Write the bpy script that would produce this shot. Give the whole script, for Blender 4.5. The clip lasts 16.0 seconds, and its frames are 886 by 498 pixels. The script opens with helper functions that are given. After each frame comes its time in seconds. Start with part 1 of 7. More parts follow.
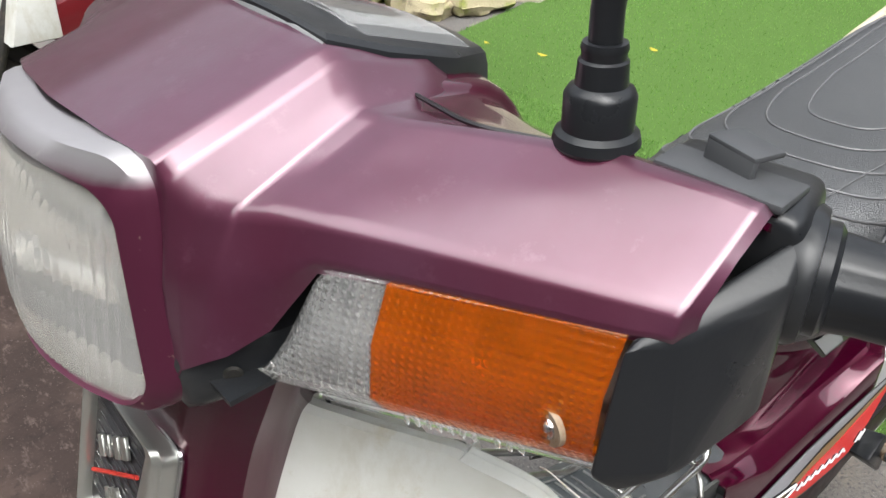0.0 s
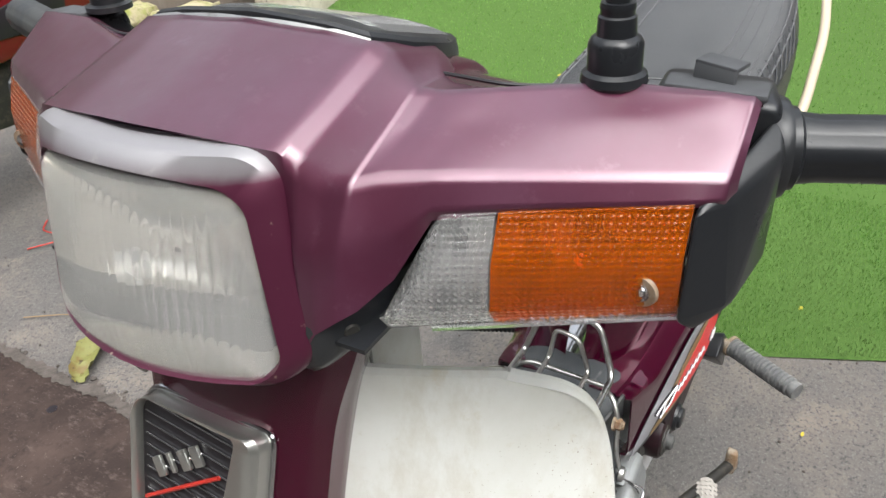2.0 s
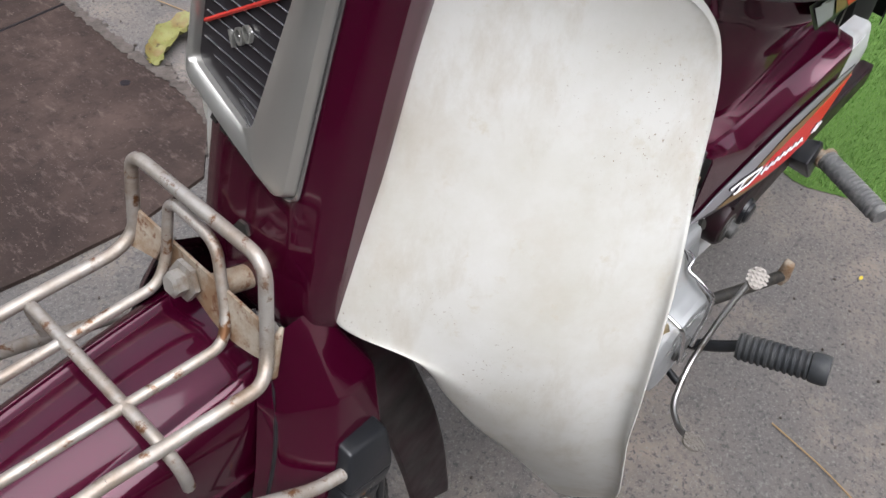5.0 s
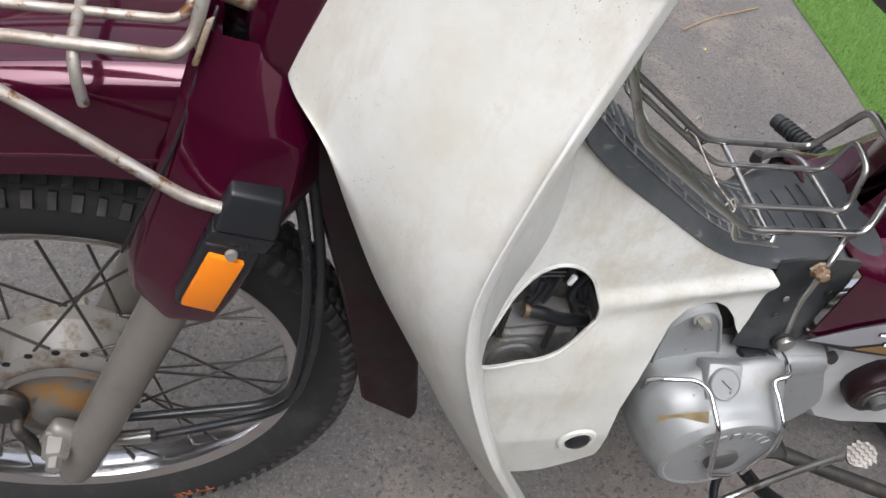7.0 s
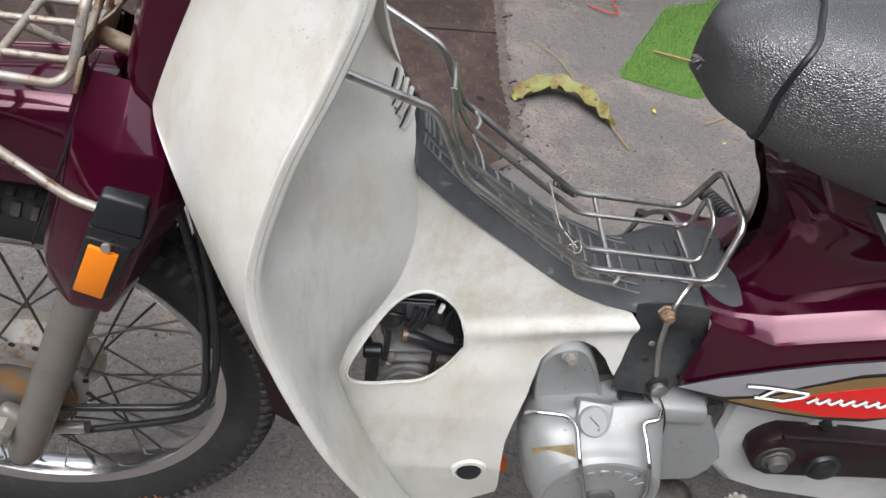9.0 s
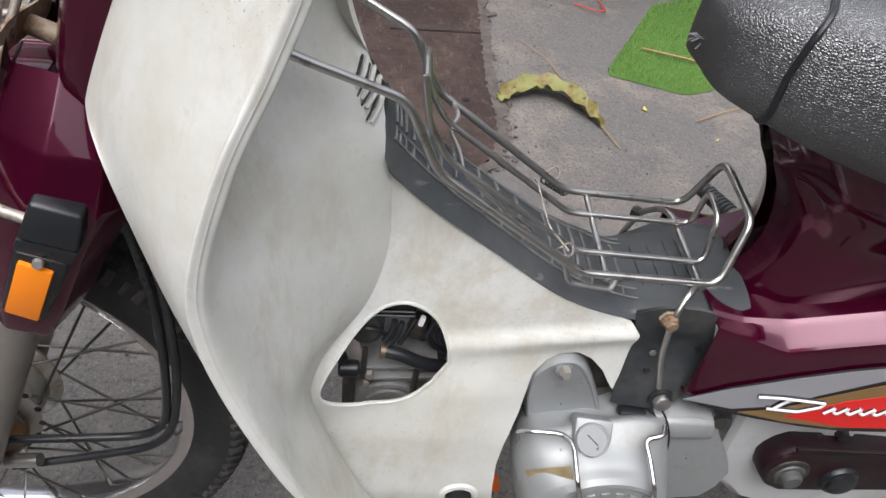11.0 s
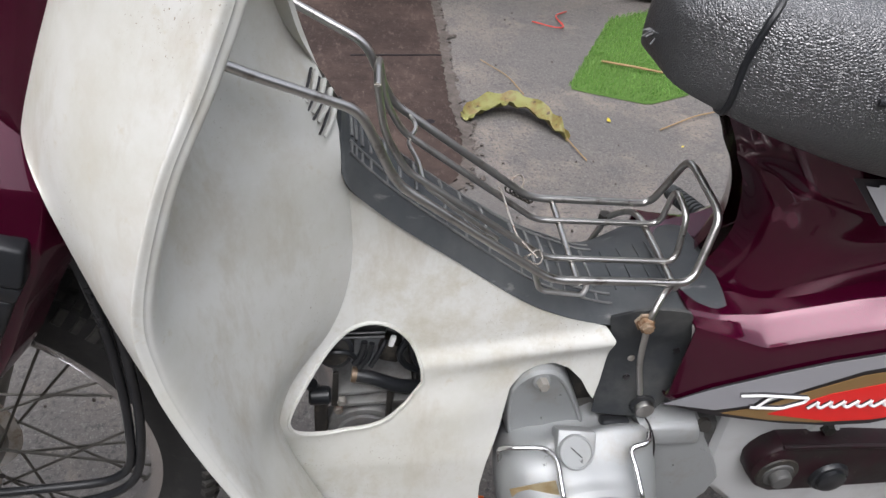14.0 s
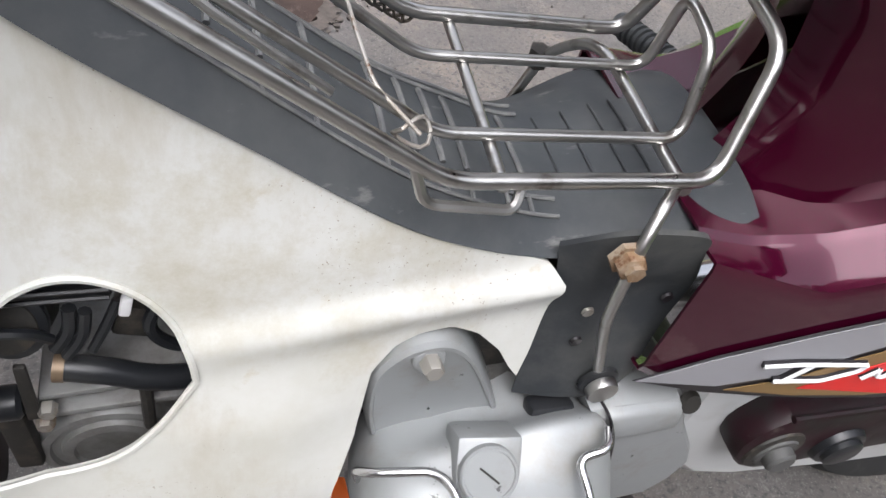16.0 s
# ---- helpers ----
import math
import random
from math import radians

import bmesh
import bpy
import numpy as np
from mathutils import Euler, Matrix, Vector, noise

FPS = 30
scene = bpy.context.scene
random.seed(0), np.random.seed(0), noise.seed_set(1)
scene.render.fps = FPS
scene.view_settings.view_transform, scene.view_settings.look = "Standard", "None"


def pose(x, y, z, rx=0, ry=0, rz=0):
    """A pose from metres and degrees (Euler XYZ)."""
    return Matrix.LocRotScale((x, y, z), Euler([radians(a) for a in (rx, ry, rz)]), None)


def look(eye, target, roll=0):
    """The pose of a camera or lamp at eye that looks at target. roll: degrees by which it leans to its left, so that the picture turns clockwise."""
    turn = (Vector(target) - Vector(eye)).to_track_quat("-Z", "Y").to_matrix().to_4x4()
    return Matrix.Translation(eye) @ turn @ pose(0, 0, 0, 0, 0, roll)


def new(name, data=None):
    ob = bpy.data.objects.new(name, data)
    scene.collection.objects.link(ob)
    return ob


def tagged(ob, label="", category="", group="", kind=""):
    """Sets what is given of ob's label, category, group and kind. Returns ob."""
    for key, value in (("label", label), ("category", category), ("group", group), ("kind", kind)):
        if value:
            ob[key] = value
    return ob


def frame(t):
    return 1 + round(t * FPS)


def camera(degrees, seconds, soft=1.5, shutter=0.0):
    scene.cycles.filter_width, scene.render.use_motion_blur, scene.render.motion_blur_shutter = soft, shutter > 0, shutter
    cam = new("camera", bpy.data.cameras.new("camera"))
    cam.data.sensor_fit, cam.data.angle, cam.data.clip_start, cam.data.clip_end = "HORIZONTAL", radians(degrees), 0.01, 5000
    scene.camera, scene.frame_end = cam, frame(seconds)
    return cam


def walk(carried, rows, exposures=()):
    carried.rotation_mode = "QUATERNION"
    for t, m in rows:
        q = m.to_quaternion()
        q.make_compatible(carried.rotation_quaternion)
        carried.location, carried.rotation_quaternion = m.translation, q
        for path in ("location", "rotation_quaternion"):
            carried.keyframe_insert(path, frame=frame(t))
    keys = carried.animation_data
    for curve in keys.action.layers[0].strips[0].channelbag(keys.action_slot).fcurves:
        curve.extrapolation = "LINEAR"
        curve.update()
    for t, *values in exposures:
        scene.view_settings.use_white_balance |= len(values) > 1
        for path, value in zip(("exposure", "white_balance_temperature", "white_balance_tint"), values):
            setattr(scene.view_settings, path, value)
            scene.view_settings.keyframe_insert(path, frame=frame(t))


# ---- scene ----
cam = camera(60.85, 16.0, soft=1.5)
PATH = [
    (0.0, 0.1380, -0.2670, 1.0850, 57.42, 1.15, -41.37),
    (0.5, 0.1078, -0.2451, 1.0869, 57.73, 3.04, -51.31),
    (1.0, 0.0661, -0.2500, 1.1014, 58.94, 3.91, -58.85),
    (1.5, 0.0507, -0.2397, 1.1152, 59.67, 4.22, -61.38),
    (2.0, 0.0331, -0.2303, 1.0946, 57.89, 3.53, -60.46),
    (2.5, 0.0142, -0.2296, 1.0682, 54.24, 2.67, -59.30),
    (3.0, 0.0086, -0.2349, 1.0531, 51.47, 2.13, -58.74),
    (5.3, -0.0015, -0.2438, 0.9723, 41.85, -5.11, -43.74),
    (5.5, -0.0064, -0.2489, 0.9612, 41.03, -6.07, -39.94),
    (6.0, 0.0159, -0.2633, 0.9159, 39.83, -8.72, -28.34),
    (6.5, 0.0696, -0.3253, 0.9046, 39.84, -10.10, -15.63),
    (7.0, 0.1425, -0.4051, 0.9205, 41.96, -10.92, -9.63),
    (7.5, 0.2461, -0.4384, 0.9327, 43.05, -10.93, -4.20),
    (8.0, 0.3079, -0.4720, 0.9519, 44.57, -9.89, -0.97),
    (8.5, 0.3095, -0.5066, 0.9631, 46.54, -8.69, -1.14),
    (9.0, 0.3104, -0.5254, 0.9715, 48.06, -8.43, -2.20),
    (11.5, 0.3318, -0.4697, 0.9144, 48.92, -7.48, -3.79),
    (12.0, 0.3276, -0.4648, 0.9019, 49.23, -7.09, -4.02),
    (12.5, 0.3038, -0.4681, 0.9058, 49.83, -6.47, -3.92),
    (13.0, 0.2972, -0.4743, 0.9092, 50.42, -5.87, -4.05),
    (13.5, 0.3151, -0.4751, 0.9167, 50.99, -5.79, -5.07),
    (14.0, 0.3414, -0.4746, 0.9149, 51.21, -6.05, -7.30),
    (14.5, 0.3701, -0.4744, 0.9107, 50.86, -6.77, -10.52),
    (15.0, 0.4021, -0.4661, 0.9066, 50.06, -7.40, -14.76),
    (15.5, 0.4432, -0.3989, 0.8512, 46.90, -8.57, -18.63),
    (16.0, 0.4305, -0.2420, 0.7285, 41.70, -11.55, -14.25),
]
EXPOSURES = [(0.0, 1.40, 6400, 8), (3.2, 1.30, 6400, 8), (5.5, 1.14, 6200, 14), (9.0, 1.19, 6320, 12), (12.5, 1.12, 6270, 13), (14.8, 1.11, 6250, 13), (16.0, 1.34, 6250, 13)]
walk(cam, [(t, pose(x, y, z, rx, ry, rz)) for t, x, y, z, rx, ry, rz in PATH], EXPOSURES)

# world and light: an overcast sky, cut low down by added unseen walls
world = bpy.data.worlds.new("sky")
scene.world = world
world.use_nodes = True
wn = world.node_tree.nodes
sky = wn.new("ShaderNodeTexSky")
sky.sky_type, sky.sun_disc = "NISHITA", False
sky.sun_elevation, sky.sun_rotation = radians(62), radians(205)
sky.dust_density, sky.air_density, sky.ozone_density = 4.0, 1.0, 1.0
cloud = wn.new("ShaderNodeHueSaturation")
cloud.inputs["Saturation"].default_value = 0.24
world.node_tree.links.new(sky.outputs["Color"], cloud.inputs["Color"])
world.node_tree.links.new(cloud.outputs["Color"], wn["Background"].inputs["Color"])
wn["Background"].inputs["Strength"].default_value = 0.15
sun = new("sun", bpy.data.lights.new("sun", "SUN"))
sun.data.energy, sun.data.angle, sun.data.color = 2.3, radians(95), (1.0, 0.985, 0.965)
sun.matrix_world = look((-2.2, -1.6, 5.6), (0.6, 0.2, 0.3))


# ---- small modelling tools ----
def part(name, bm, material, parent=None, label="", sharp=38):
    me = bpy.data.meshes.new(name)
    bmesh.ops.recalc_face_normals(bm, faces=bm.faces)
    bm.to_mesh(me)
    bm.free()
    for p in me.polygons:
        p.use_smooth = True
    me.set_sharp_from_angle(angle=radians(sharp))
    for m in material if isinstance(material, (list, tuple)) else [material]:
        me.materials.append(m)
    ob = new(name, me)
    ob.parent = parent
    if label:
        tagged(ob, label)
    return ob


def pair(name, bm, material, parent=None, label="", sharp=38):
    """A part and its mirror image, each an object of its own."""
    other = flipped(bm)
    return part(name, bm, material, parent, label, sharp), part(name, other, material, parent, label, sharp)


def repeat(ob, parent=None):
    """A further part on the same mesh."""
    o = new(ob.name.split(".")[0], ob.data)
    o.parent = parent or ob.parent
    return o


def from_arrays(verts, faces):
    me = bpy.data.meshes.new("temp")
    me.from_pydata([tuple(v) for v in verts], [], [tuple(f) for f in faces])
    bm = bmesh.new()
    bm.from_mesh(me)
    bpy.data.meshes.remove(me)
    return bm


def join(*bms):
    out = bmesh.new()
    for b in bms:
        me = bpy.data.meshes.new("temp")
        b.to_mesh(me)
        b.free()
        out.from_mesh(me)
        bpy.data.meshes.remove(me)
    return out


def moved(bm, m):
    bmesh.ops.transform(bm, matrix=m, verts=bm.verts)
    return bm


def flipped(bm):
    """The mirror image across the vehicle's middle plane."""
    b = bm.copy()
    for v in b.verts:
        v.co.y = -v.co.y
    bmesh.ops.reverse_faces(b, faces=b.faces)
    return b


def both(bm):
    other = flipped(bm)
    return join(bm, other)


def rounded_path(pts, r, steps=5):
    pts = [Vector(p) for p in pts]
    out = [pts[0]]
    for a, b, c in zip(pts, pts[1:], pts[2:]):
        d = min(r, (a - b).length * 0.48, (c - b).length * 0.48)
        p, q = b + (a - b).normalized() * d, b + (c - b).normalized() * d
        for i in range(steps + 1):
            s = i / steps
            out.append(p * (1 - s) ** 2 + b * 2 * s * (1 - s) + q * s * s)
    return out + [pts[-1]]


def tube(pts, r, fillet=0.012, seg=10, end_r=None):
    path = rounded_path(pts, fillet) if fillet else [Vector(p) for p in pts]
    n = len(path)
    tan = [(path[min(i + 1, n - 1)] - path[max(i - 1, 0)]).normalized() for i in range(n)]
    up = tan[0].orthogonal().normalized()
    verts, faces = [], []
    for i, (p, t) in enumerate(zip(path, tan)):
        up = (up - t * up.dot(t)).normalized()
        side = t.cross(up)
        rr = r if end_r is None else r + (end_r - r) * i / (n - 1)
        for k in range(seg):
            a = 2 * math.pi * k / seg
            verts.append(p + (up * math.cos(a) + side * math.sin(a)) * rr)
    for i in range(n - 1):
        for k in range(seg):
            k2 = (k + 1) % seg
            faces.append((i * seg + k, i * seg + k2, (i + 1) * seg + k2, (i + 1) * seg + k))
    faces.append(tuple(range(seg))[::-1])
    faces.append(tuple((n - 1) * seg + k for k in range(seg)))
    return from_arrays(verts, faces)


def lathe(profile, m=None, seg=32):
    """Turns (radius, height) pairs round the local z axis."""
    verts, faces = [], []
    for r, h in profile:
        for k in range(seg):
            a = 2 * math.pi * k / seg
            verts.append((r * math.cos(a), r * math.sin(a), h))
    for i in range(len(profile) - 1):
        for k in range(seg):
            k2 = (k + 1) % seg
            faces.append((i * seg + k, i * seg + k2, (i + 1) * seg + k2, (i + 1) * seg + k))
    if profile[0][0] > 1e-6 and profile[0] != profile[-1]:
        faces.append(tuple(range(seg))[::-1])
        faces.append(tuple((len(profile) - 1) * seg + k for k in range(seg)))
    bm = from_arrays(verts, faces)
    bmesh.ops.remove_doubles(bm, verts=bm.verts, dist=1e-6)
    return moved(bm, m) if m else bm


def along(a, b):
    """A pose at a whose z axis points to b."""
    a, b = Vector(a), Vector(b)
    return Matrix.Translation(a) @ (b - a).to_track_quat("Z", "Y").to_matrix().to_4x4()


def box(size, m=None, bevel=0.0, seg=2):
    bm = bmesh.new()
    bmesh.ops.create_cube(bm, size=1)
    bmesh.ops.scale(bm, vec=size, verts=bm.verts)
    if bevel:
        bmesh.ops.bevel(bm, geom=bm.edges, offset=bevel, segments=seg, affect="EDGES", profile=0.5)
    return moved(bm, m) if m else bm


def hull(pts, bevel=0.0, seg=2):
    bm = bmesh.new()
    for p in pts:
        bm.verts.new(p)
    r = bmesh.ops.convex_hull(bm, input=bm.verts)
    bmesh.ops.delete(bm, geom=[v for v in bm.verts if not v.link_faces], context="VERTS")
    bmesh.ops.dissolve_limit(bm, angle_limit=radians(4), verts=bm.verts, edges=bm.edges)
    if bevel:
        bmesh.ops.bevel(bm, geom=bm.edges, offset=bevel, segments=seg, affect="EDGES", profile=0.5, clamp_overlap=True)
    return bm


def prism(poly, y0, y1, bevel=0.0, place=None):
    """A polygon of (x, z) pairs, pulled from y0 to y1. place(x, z) shifts y."""
    bm = bmesh.new()
    a = [bm.verts.new((x, y0, z)) for x, z in poly]
    b = [bm.verts.new((x, y1, z)) for x, z in poly]
    bm.faces.new(a)
    bm.faces.new(b[::-1])
    n = len(poly)
    for i in range(n):
        bm.faces.new((a[i], b[i], b[(i + 1) % n], a[(i + 1) % n]))
    bmesh.ops.recalc_face_normals(bm, faces=bm.faces)
    if bevel:
        edges = [e for e in bm.edges if abs(e.verts[0].co.y - e.verts[1].co.y) < 1e-6]
        bmesh.ops.bevel(bm, geom=edges, offset=bevel, segments=2, affect="EDGES", profile=0.5, clamp_overlap=True)
    if place:
        for v in bm.verts:
            v.co.y += place(v.co.x, v.co.z)
    return bm


def spline(ctrl, n, smooth=True):
    """n samples of a Catmull-Rom curve through the rows of ctrl."""
    c = np.asarray(ctrl, float)
    k = len(c)
    out = []
    for u in np.linspace(0, k - 1, n):
        i = min(int(u), k - 2)
        t = u - i
        p1, p2 = c[i], c[i + 1]
        if not smooth:
            out.append(p1 + (p2 - p1) * t)
            continue
        p0 = c[i - 1] if i > 0 else 2 * p1 - p2
        p3 = c[i + 2] if i + 2 < k else 2 * p2 - p1
        out.append(0.5 * (2 * p1 + (p2 - p0) * t + (2 * p0 - 5 * p1 + 4 * p2 - p3) * t * t + (3 * p1 - p0 - 3 * p2 + p3) * t ** 3))
    return np.array(out)


def sheet(ctrl, nu, nv, smooth=(True, True)):
    """A surface through a grid of control points, as an array nu x nv x 3."""
    rows = np.array([spline(r, nv, smooth[1]) for r in ctrl])
    return np.stack([spline(rows[:, j], nu, smooth[0]) for j in range(nv)], 1)


def skin(grid, thick=0.0, closed=False, caps=False):
    """A mesh from a grid of points; thick pulls a second skin along the normals."""
    g = np.asarray(grid, float)
    nu, nv = g.shape[:2]
    verts = [tuple(p) for p in g.reshape(-1, 3)]
    faces = []
    last = nv if closed else nv - 1
    for i in range(nu - 1):
        for j in range(last):
            j2 = (j + 1) % nv
            faces.append((i * nv + j, i * nv + j2, (i + 1) * nv + j2, (i + 1) * nv + j))
    if caps:
        faces.append(tuple(range(nv))[::-1])
        faces.append(tuple((nu - 1) * nv + j for j in range(nv)))
    bm = from_arrays(verts, faces)
    if thick:
        bmesh.ops.recalc_face_normals(bm, faces=bm.faces)
        bmesh.ops.solidify(bm, geom=bm.faces, thickness=thick)
    return bm


def inside(p, poly):
    x, z = p
    hit_, n = False, len(poly)
    for i in range(n):
        (x1, z1), (x2, z2) = poly[i], poly[(i + 1) % n]
        if (z1 > z) != (z2 > z) and x < (x2 - x1) * (z - z1) / (z2 - z1) + x1:
            hit_ = not hit_
    return hit_


def nearest(p, poly):
    p = np.array(p)
    best = None
    for i in range(len(poly)):
        a, b = np.array(poly[i]), np.array(poly[(i + 1) % len(poly)])
        t = np.clip((p - a) @ (b - a) / max((b - a) @ (b - a), 1e-12), 0, 1)
        q = a + (b - a) * t
        d = np.linalg.norm(p - q)
        if best is None or d < best[0]:
            best = (d, q)
    return best


def field(poly, holes, step, height):
    """A panel over the (x, z) polygon with holes cut through; height(x, z) gives y."""
    xs, zs = [p[0] for p in poly], [p[1] for p in poly]
    nx, nz = int((max(xs) - min(xs)) / step) + 2, int((max(zs) - min(zs)) / step) + 2
    x0, z0 = min(xs) - step / 2, min(zs) - step / 2
    keep = {}
    for i in range(nx):
        for j in range(nz):
            c = (x0 + (i + 0.5) * step, z0 + (j + 0.5) * step)
            if inside(c, poly) and not any(inside(c, h) for h in holes):
                keep[i, j] = 1
    idx, verts, count = {}, [], {}
    for i, j in keep:
        for di, dj in ((0, 0), (1, 0), (1, 1), (0, 1)):
            count[i + di, j + dj] = count.get((i + di, j + dj), 0) + 1
    for k, n in count.items():
        p = (x0 + k[0] * step, z0 + k[1] * step)
        if n < 4:
            d, q = min((nearest(p, pl) for pl in [poly, *holes]), key=lambda a: a[0])
            if d < step * 1.5:
                p = q
        idx[k] = len(verts)
        verts.append((p[0], height(p[0], p[1]), p[1]))
    faces = [[idx[i + di, j + dj] for di, dj in ((0, 0), (1, 0), (1, 1), (0, 1))] for i, j in keep]
    bm = from_arrays(verts, faces)
    bmesh.ops.remove_doubles(bm, verts=bm.verts, dist=step * 0.08)
    return bm


def writing(name, text, size, m, material, parent, depth=0.0006, shear=0.0):
    cu = bpy.data.curves.new(name, "FONT")
    cu.body, cu.size, cu.extrude, cu.shear, cu.align_x, cu.align_y = text, size, depth, shear, "CENTER", "CENTER"
    tmp = bpy.data.objects.new("temp", cu)
    me = bpy.data.meshes.new_from_object(tmp)
    bpy.data.objects.remove(tmp)
    me.transform(m)
    me.materials.clear()
    me.materials.append(material)
    ob = new(name, me)
    ob.parent = parent
    return ob


def thing(name, place, label, category, group=""):
    ob = new(name)
    ob.empty_display_size = 0.05
    ob.location = place
    ob["_"] = 0
    del ob["_"]
    return tagged(ob, label, category, group)


# ---- materials ----
def material(name, color=(0.5, 0.5, 0.5), rough=0.5, metal=0.0, coat=0.0, coat_rough=0.05, spec=0.5, trans=0.0, ior=1.45):
    m = bpy.data.materials.new(name)
    m.use_nodes = True
    b = m.node_tree.nodes["Principled BSDF"]
    b.inputs["Base Color"].default_value = (*color, 1)
    b.inputs["Roughness"].default_value = rough
    b.inputs["Metallic"].default_value = metal
    b.inputs["Coat Weight"].default_value = coat
    b.inputs["Coat Roughness"].default_value = coat_rough
    b.inputs["Specular IOR Level"].default_value = spec
    b.inputs["Transmission Weight"].default_value = trans
    b.inputs["IOR"].default_value = ior
    return m


def coords(m):
    nt = m.node_tree
    for n in nt.nodes:
        if n.bl_idname == "ShaderNodeTexCoord":
            return n.outputs["Object"]
    return nt.nodes.new("ShaderNodeTexCoord").outputs["Object"]


def noise_out(m, scale, detail=4.0, rough=0.55, stretch=None):
    nt = m.node_tree
    n = nt.nodes.new("ShaderNodeTexNoise")
    n.inputs["Scale"].default_value, n.inputs["Detail"].default_value, n.inputs["Roughness"].default_value = scale, detail, rough
    src = coords(m)
    if stretch:
        mp = nt.nodes.new("ShaderNodeMapping")
        mp.inputs["Scale"].default_value = stretch
        nt.links.new(src, mp.inputs["Vector"])
        src = mp.outputs["Vector"]
    nt.links.new(src, n.inputs["Vector"])
    return n.outputs["Fac"]


def ramp(m, fac, lo, hi, a=(0, 0, 0), b=(1, 1, 1)):
    nt = m.node_tree
    r = nt.nodes.new("ShaderNodeValToRGB")
    r.color_ramp.elements[0].position, r.color_ramp.elements[1].position = lo, hi
    r.color_ramp.elements[0].color, r.color_ramp.elements[1].color = (*a, 1), (*b, 1)
    nt.links.new(fac, r.inputs["Fac"])
    return r.outputs["Color"]


def blend(m, fac, color):
    """Lays a colour over the base colour where fac is high."""
    nt = m.node_tree
    b = nt.nodes["Principled BSDF"].inputs["Base Color"]
    mix = nt.nodes.new("ShaderNodeMix")
    mix.data_type = "RGBA"
    if b.is_linked:
        nt.links.new(b.links[0].from_socket, mix.inputs["A"])
    else:
        mix.inputs["A"].default_value = b.default_value
    mix.inputs["B"].default_value = (*color, 1)
    nt.links.new(fac, mix.inputs["Factor"])
    nt.links.new(mix.outputs["Result"], b)
    return m


def vary(m, socket, fac, lo, hi):
    nt = m.node_tree
    r = nt.nodes.new("ShaderNodeMapRange")
    r.inputs["To Min"].default_value, r.inputs["To Max"].default_value = lo, hi
    nt.links.new(fac, r.inputs["Value"])
    nt.links.new(r.outputs["Result"], nt.nodes["Principled BSDF"].inputs[socket])
    return m


def bump(m, fac, strength=0.3, distance=0.001):
    nt = m.node_tree
    bp = nt.nodes.new("ShaderNodeBump")
    bp.inputs["Strength"].default_value, bp.inputs["Distance"].default_value = strength, distance
    nt.links.new(fac, bp.inputs["Height"])
    pin = nt.nodes["Principled BSDF"].inputs["Normal"]
    if pin.is_linked:
        nt.links.new(pin.links[0].from_socket, bp.inputs["Normal"])
    nt.links.new(bp.outputs["Normal"], pin)
    return m


def grid_bump(m, freq, strength, distance, axes=("X", "Z")):
    """Rows of small raised cells, from two crossed waves."""
    nt = m.node_tree
    outs = []
    for a in axes:
        w = nt.nodes.new("ShaderNodeTexWave")
        w.wave_type, w.bands_direction = "BANDS", a
        w.inputs["Scale"].default_value = freq
        nt.links.new(coords(m), w.inputs["Vector"])
        outs.append(w.outputs["Fac"])
    if len(outs) == 2:
        mul = nt.nodes.new("ShaderNodeMath")
        mul.operation = "MULTIPLY"
        nt.links.new(outs[0], mul.inputs[0])
        nt.links.new(outs[1], mul.inputs[1])
        outs = [mul.outputs["Value"]]
    return bump(m, outs[0], strength, distance)


PAINT = material("maroon_pearl_paint", (0.060, 0.0010, 0.016), 0.30, 0.48, coat=0.8, coat_rough=0.04, spec=0.3)
PAINT.node_tree.nodes["Principled BSDF"].inputs["Coat IOR"].default_value = 1.5
blend(PAINT, ramp(PAINT, noise_out(PAINT, 9, 5), 0.45, 0.8), (0.047, 0.0015, 0.013))
vary(PAINT, "Roughness", noise_out(PAINT, 35, 5), 0.16, 0.28)
vary(PAINT, "Coat Roughness", noise_out(PAINT, 18, 6), 0.01, 0.10)
bump(PAINT, noise_out(PAINT, 900, 2), 0.05, 0.0004)
FADED = material("faded_maroon_paint", (0.085, 0.015, 0.038), 0.36, 0.6, coat=1.0, coat_rough=0.16)
FADED.node_tree.nodes["Principled BSDF"].inputs["Coat IOR"].default_value = 1.66
blend(FADED, ramp(FADED, noise_out(FADED, 14, 5), 0.45, 0.7), (0.100, 0.030, 0.060))
bump(FADED, noise_out(FADED, 22, 3), 0.12, 0.003)
vary(FADED, "Coat Roughness", noise_out(FADED, 12, 6), 0.12, 0.32)
vary(FADED, "Roughness", noise_out(FADED, 40, 5), 0.32, 0.55)
blend(FADED, ramp(FADED, noise_out(FADED, 70, 7, 0.75), 0.58, 0.76), (0.115, 0.042, 0.070))
bump(FADED, noise_out(FADED, 900, 2), 0.08, 0.0004)
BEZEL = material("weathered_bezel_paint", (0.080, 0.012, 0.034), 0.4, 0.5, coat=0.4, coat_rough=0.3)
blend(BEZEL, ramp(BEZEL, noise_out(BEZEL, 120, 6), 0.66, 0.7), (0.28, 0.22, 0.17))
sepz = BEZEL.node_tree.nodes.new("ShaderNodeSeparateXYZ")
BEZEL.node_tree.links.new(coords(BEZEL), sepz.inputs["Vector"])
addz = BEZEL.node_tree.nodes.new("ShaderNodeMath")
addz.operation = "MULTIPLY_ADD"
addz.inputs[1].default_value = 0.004
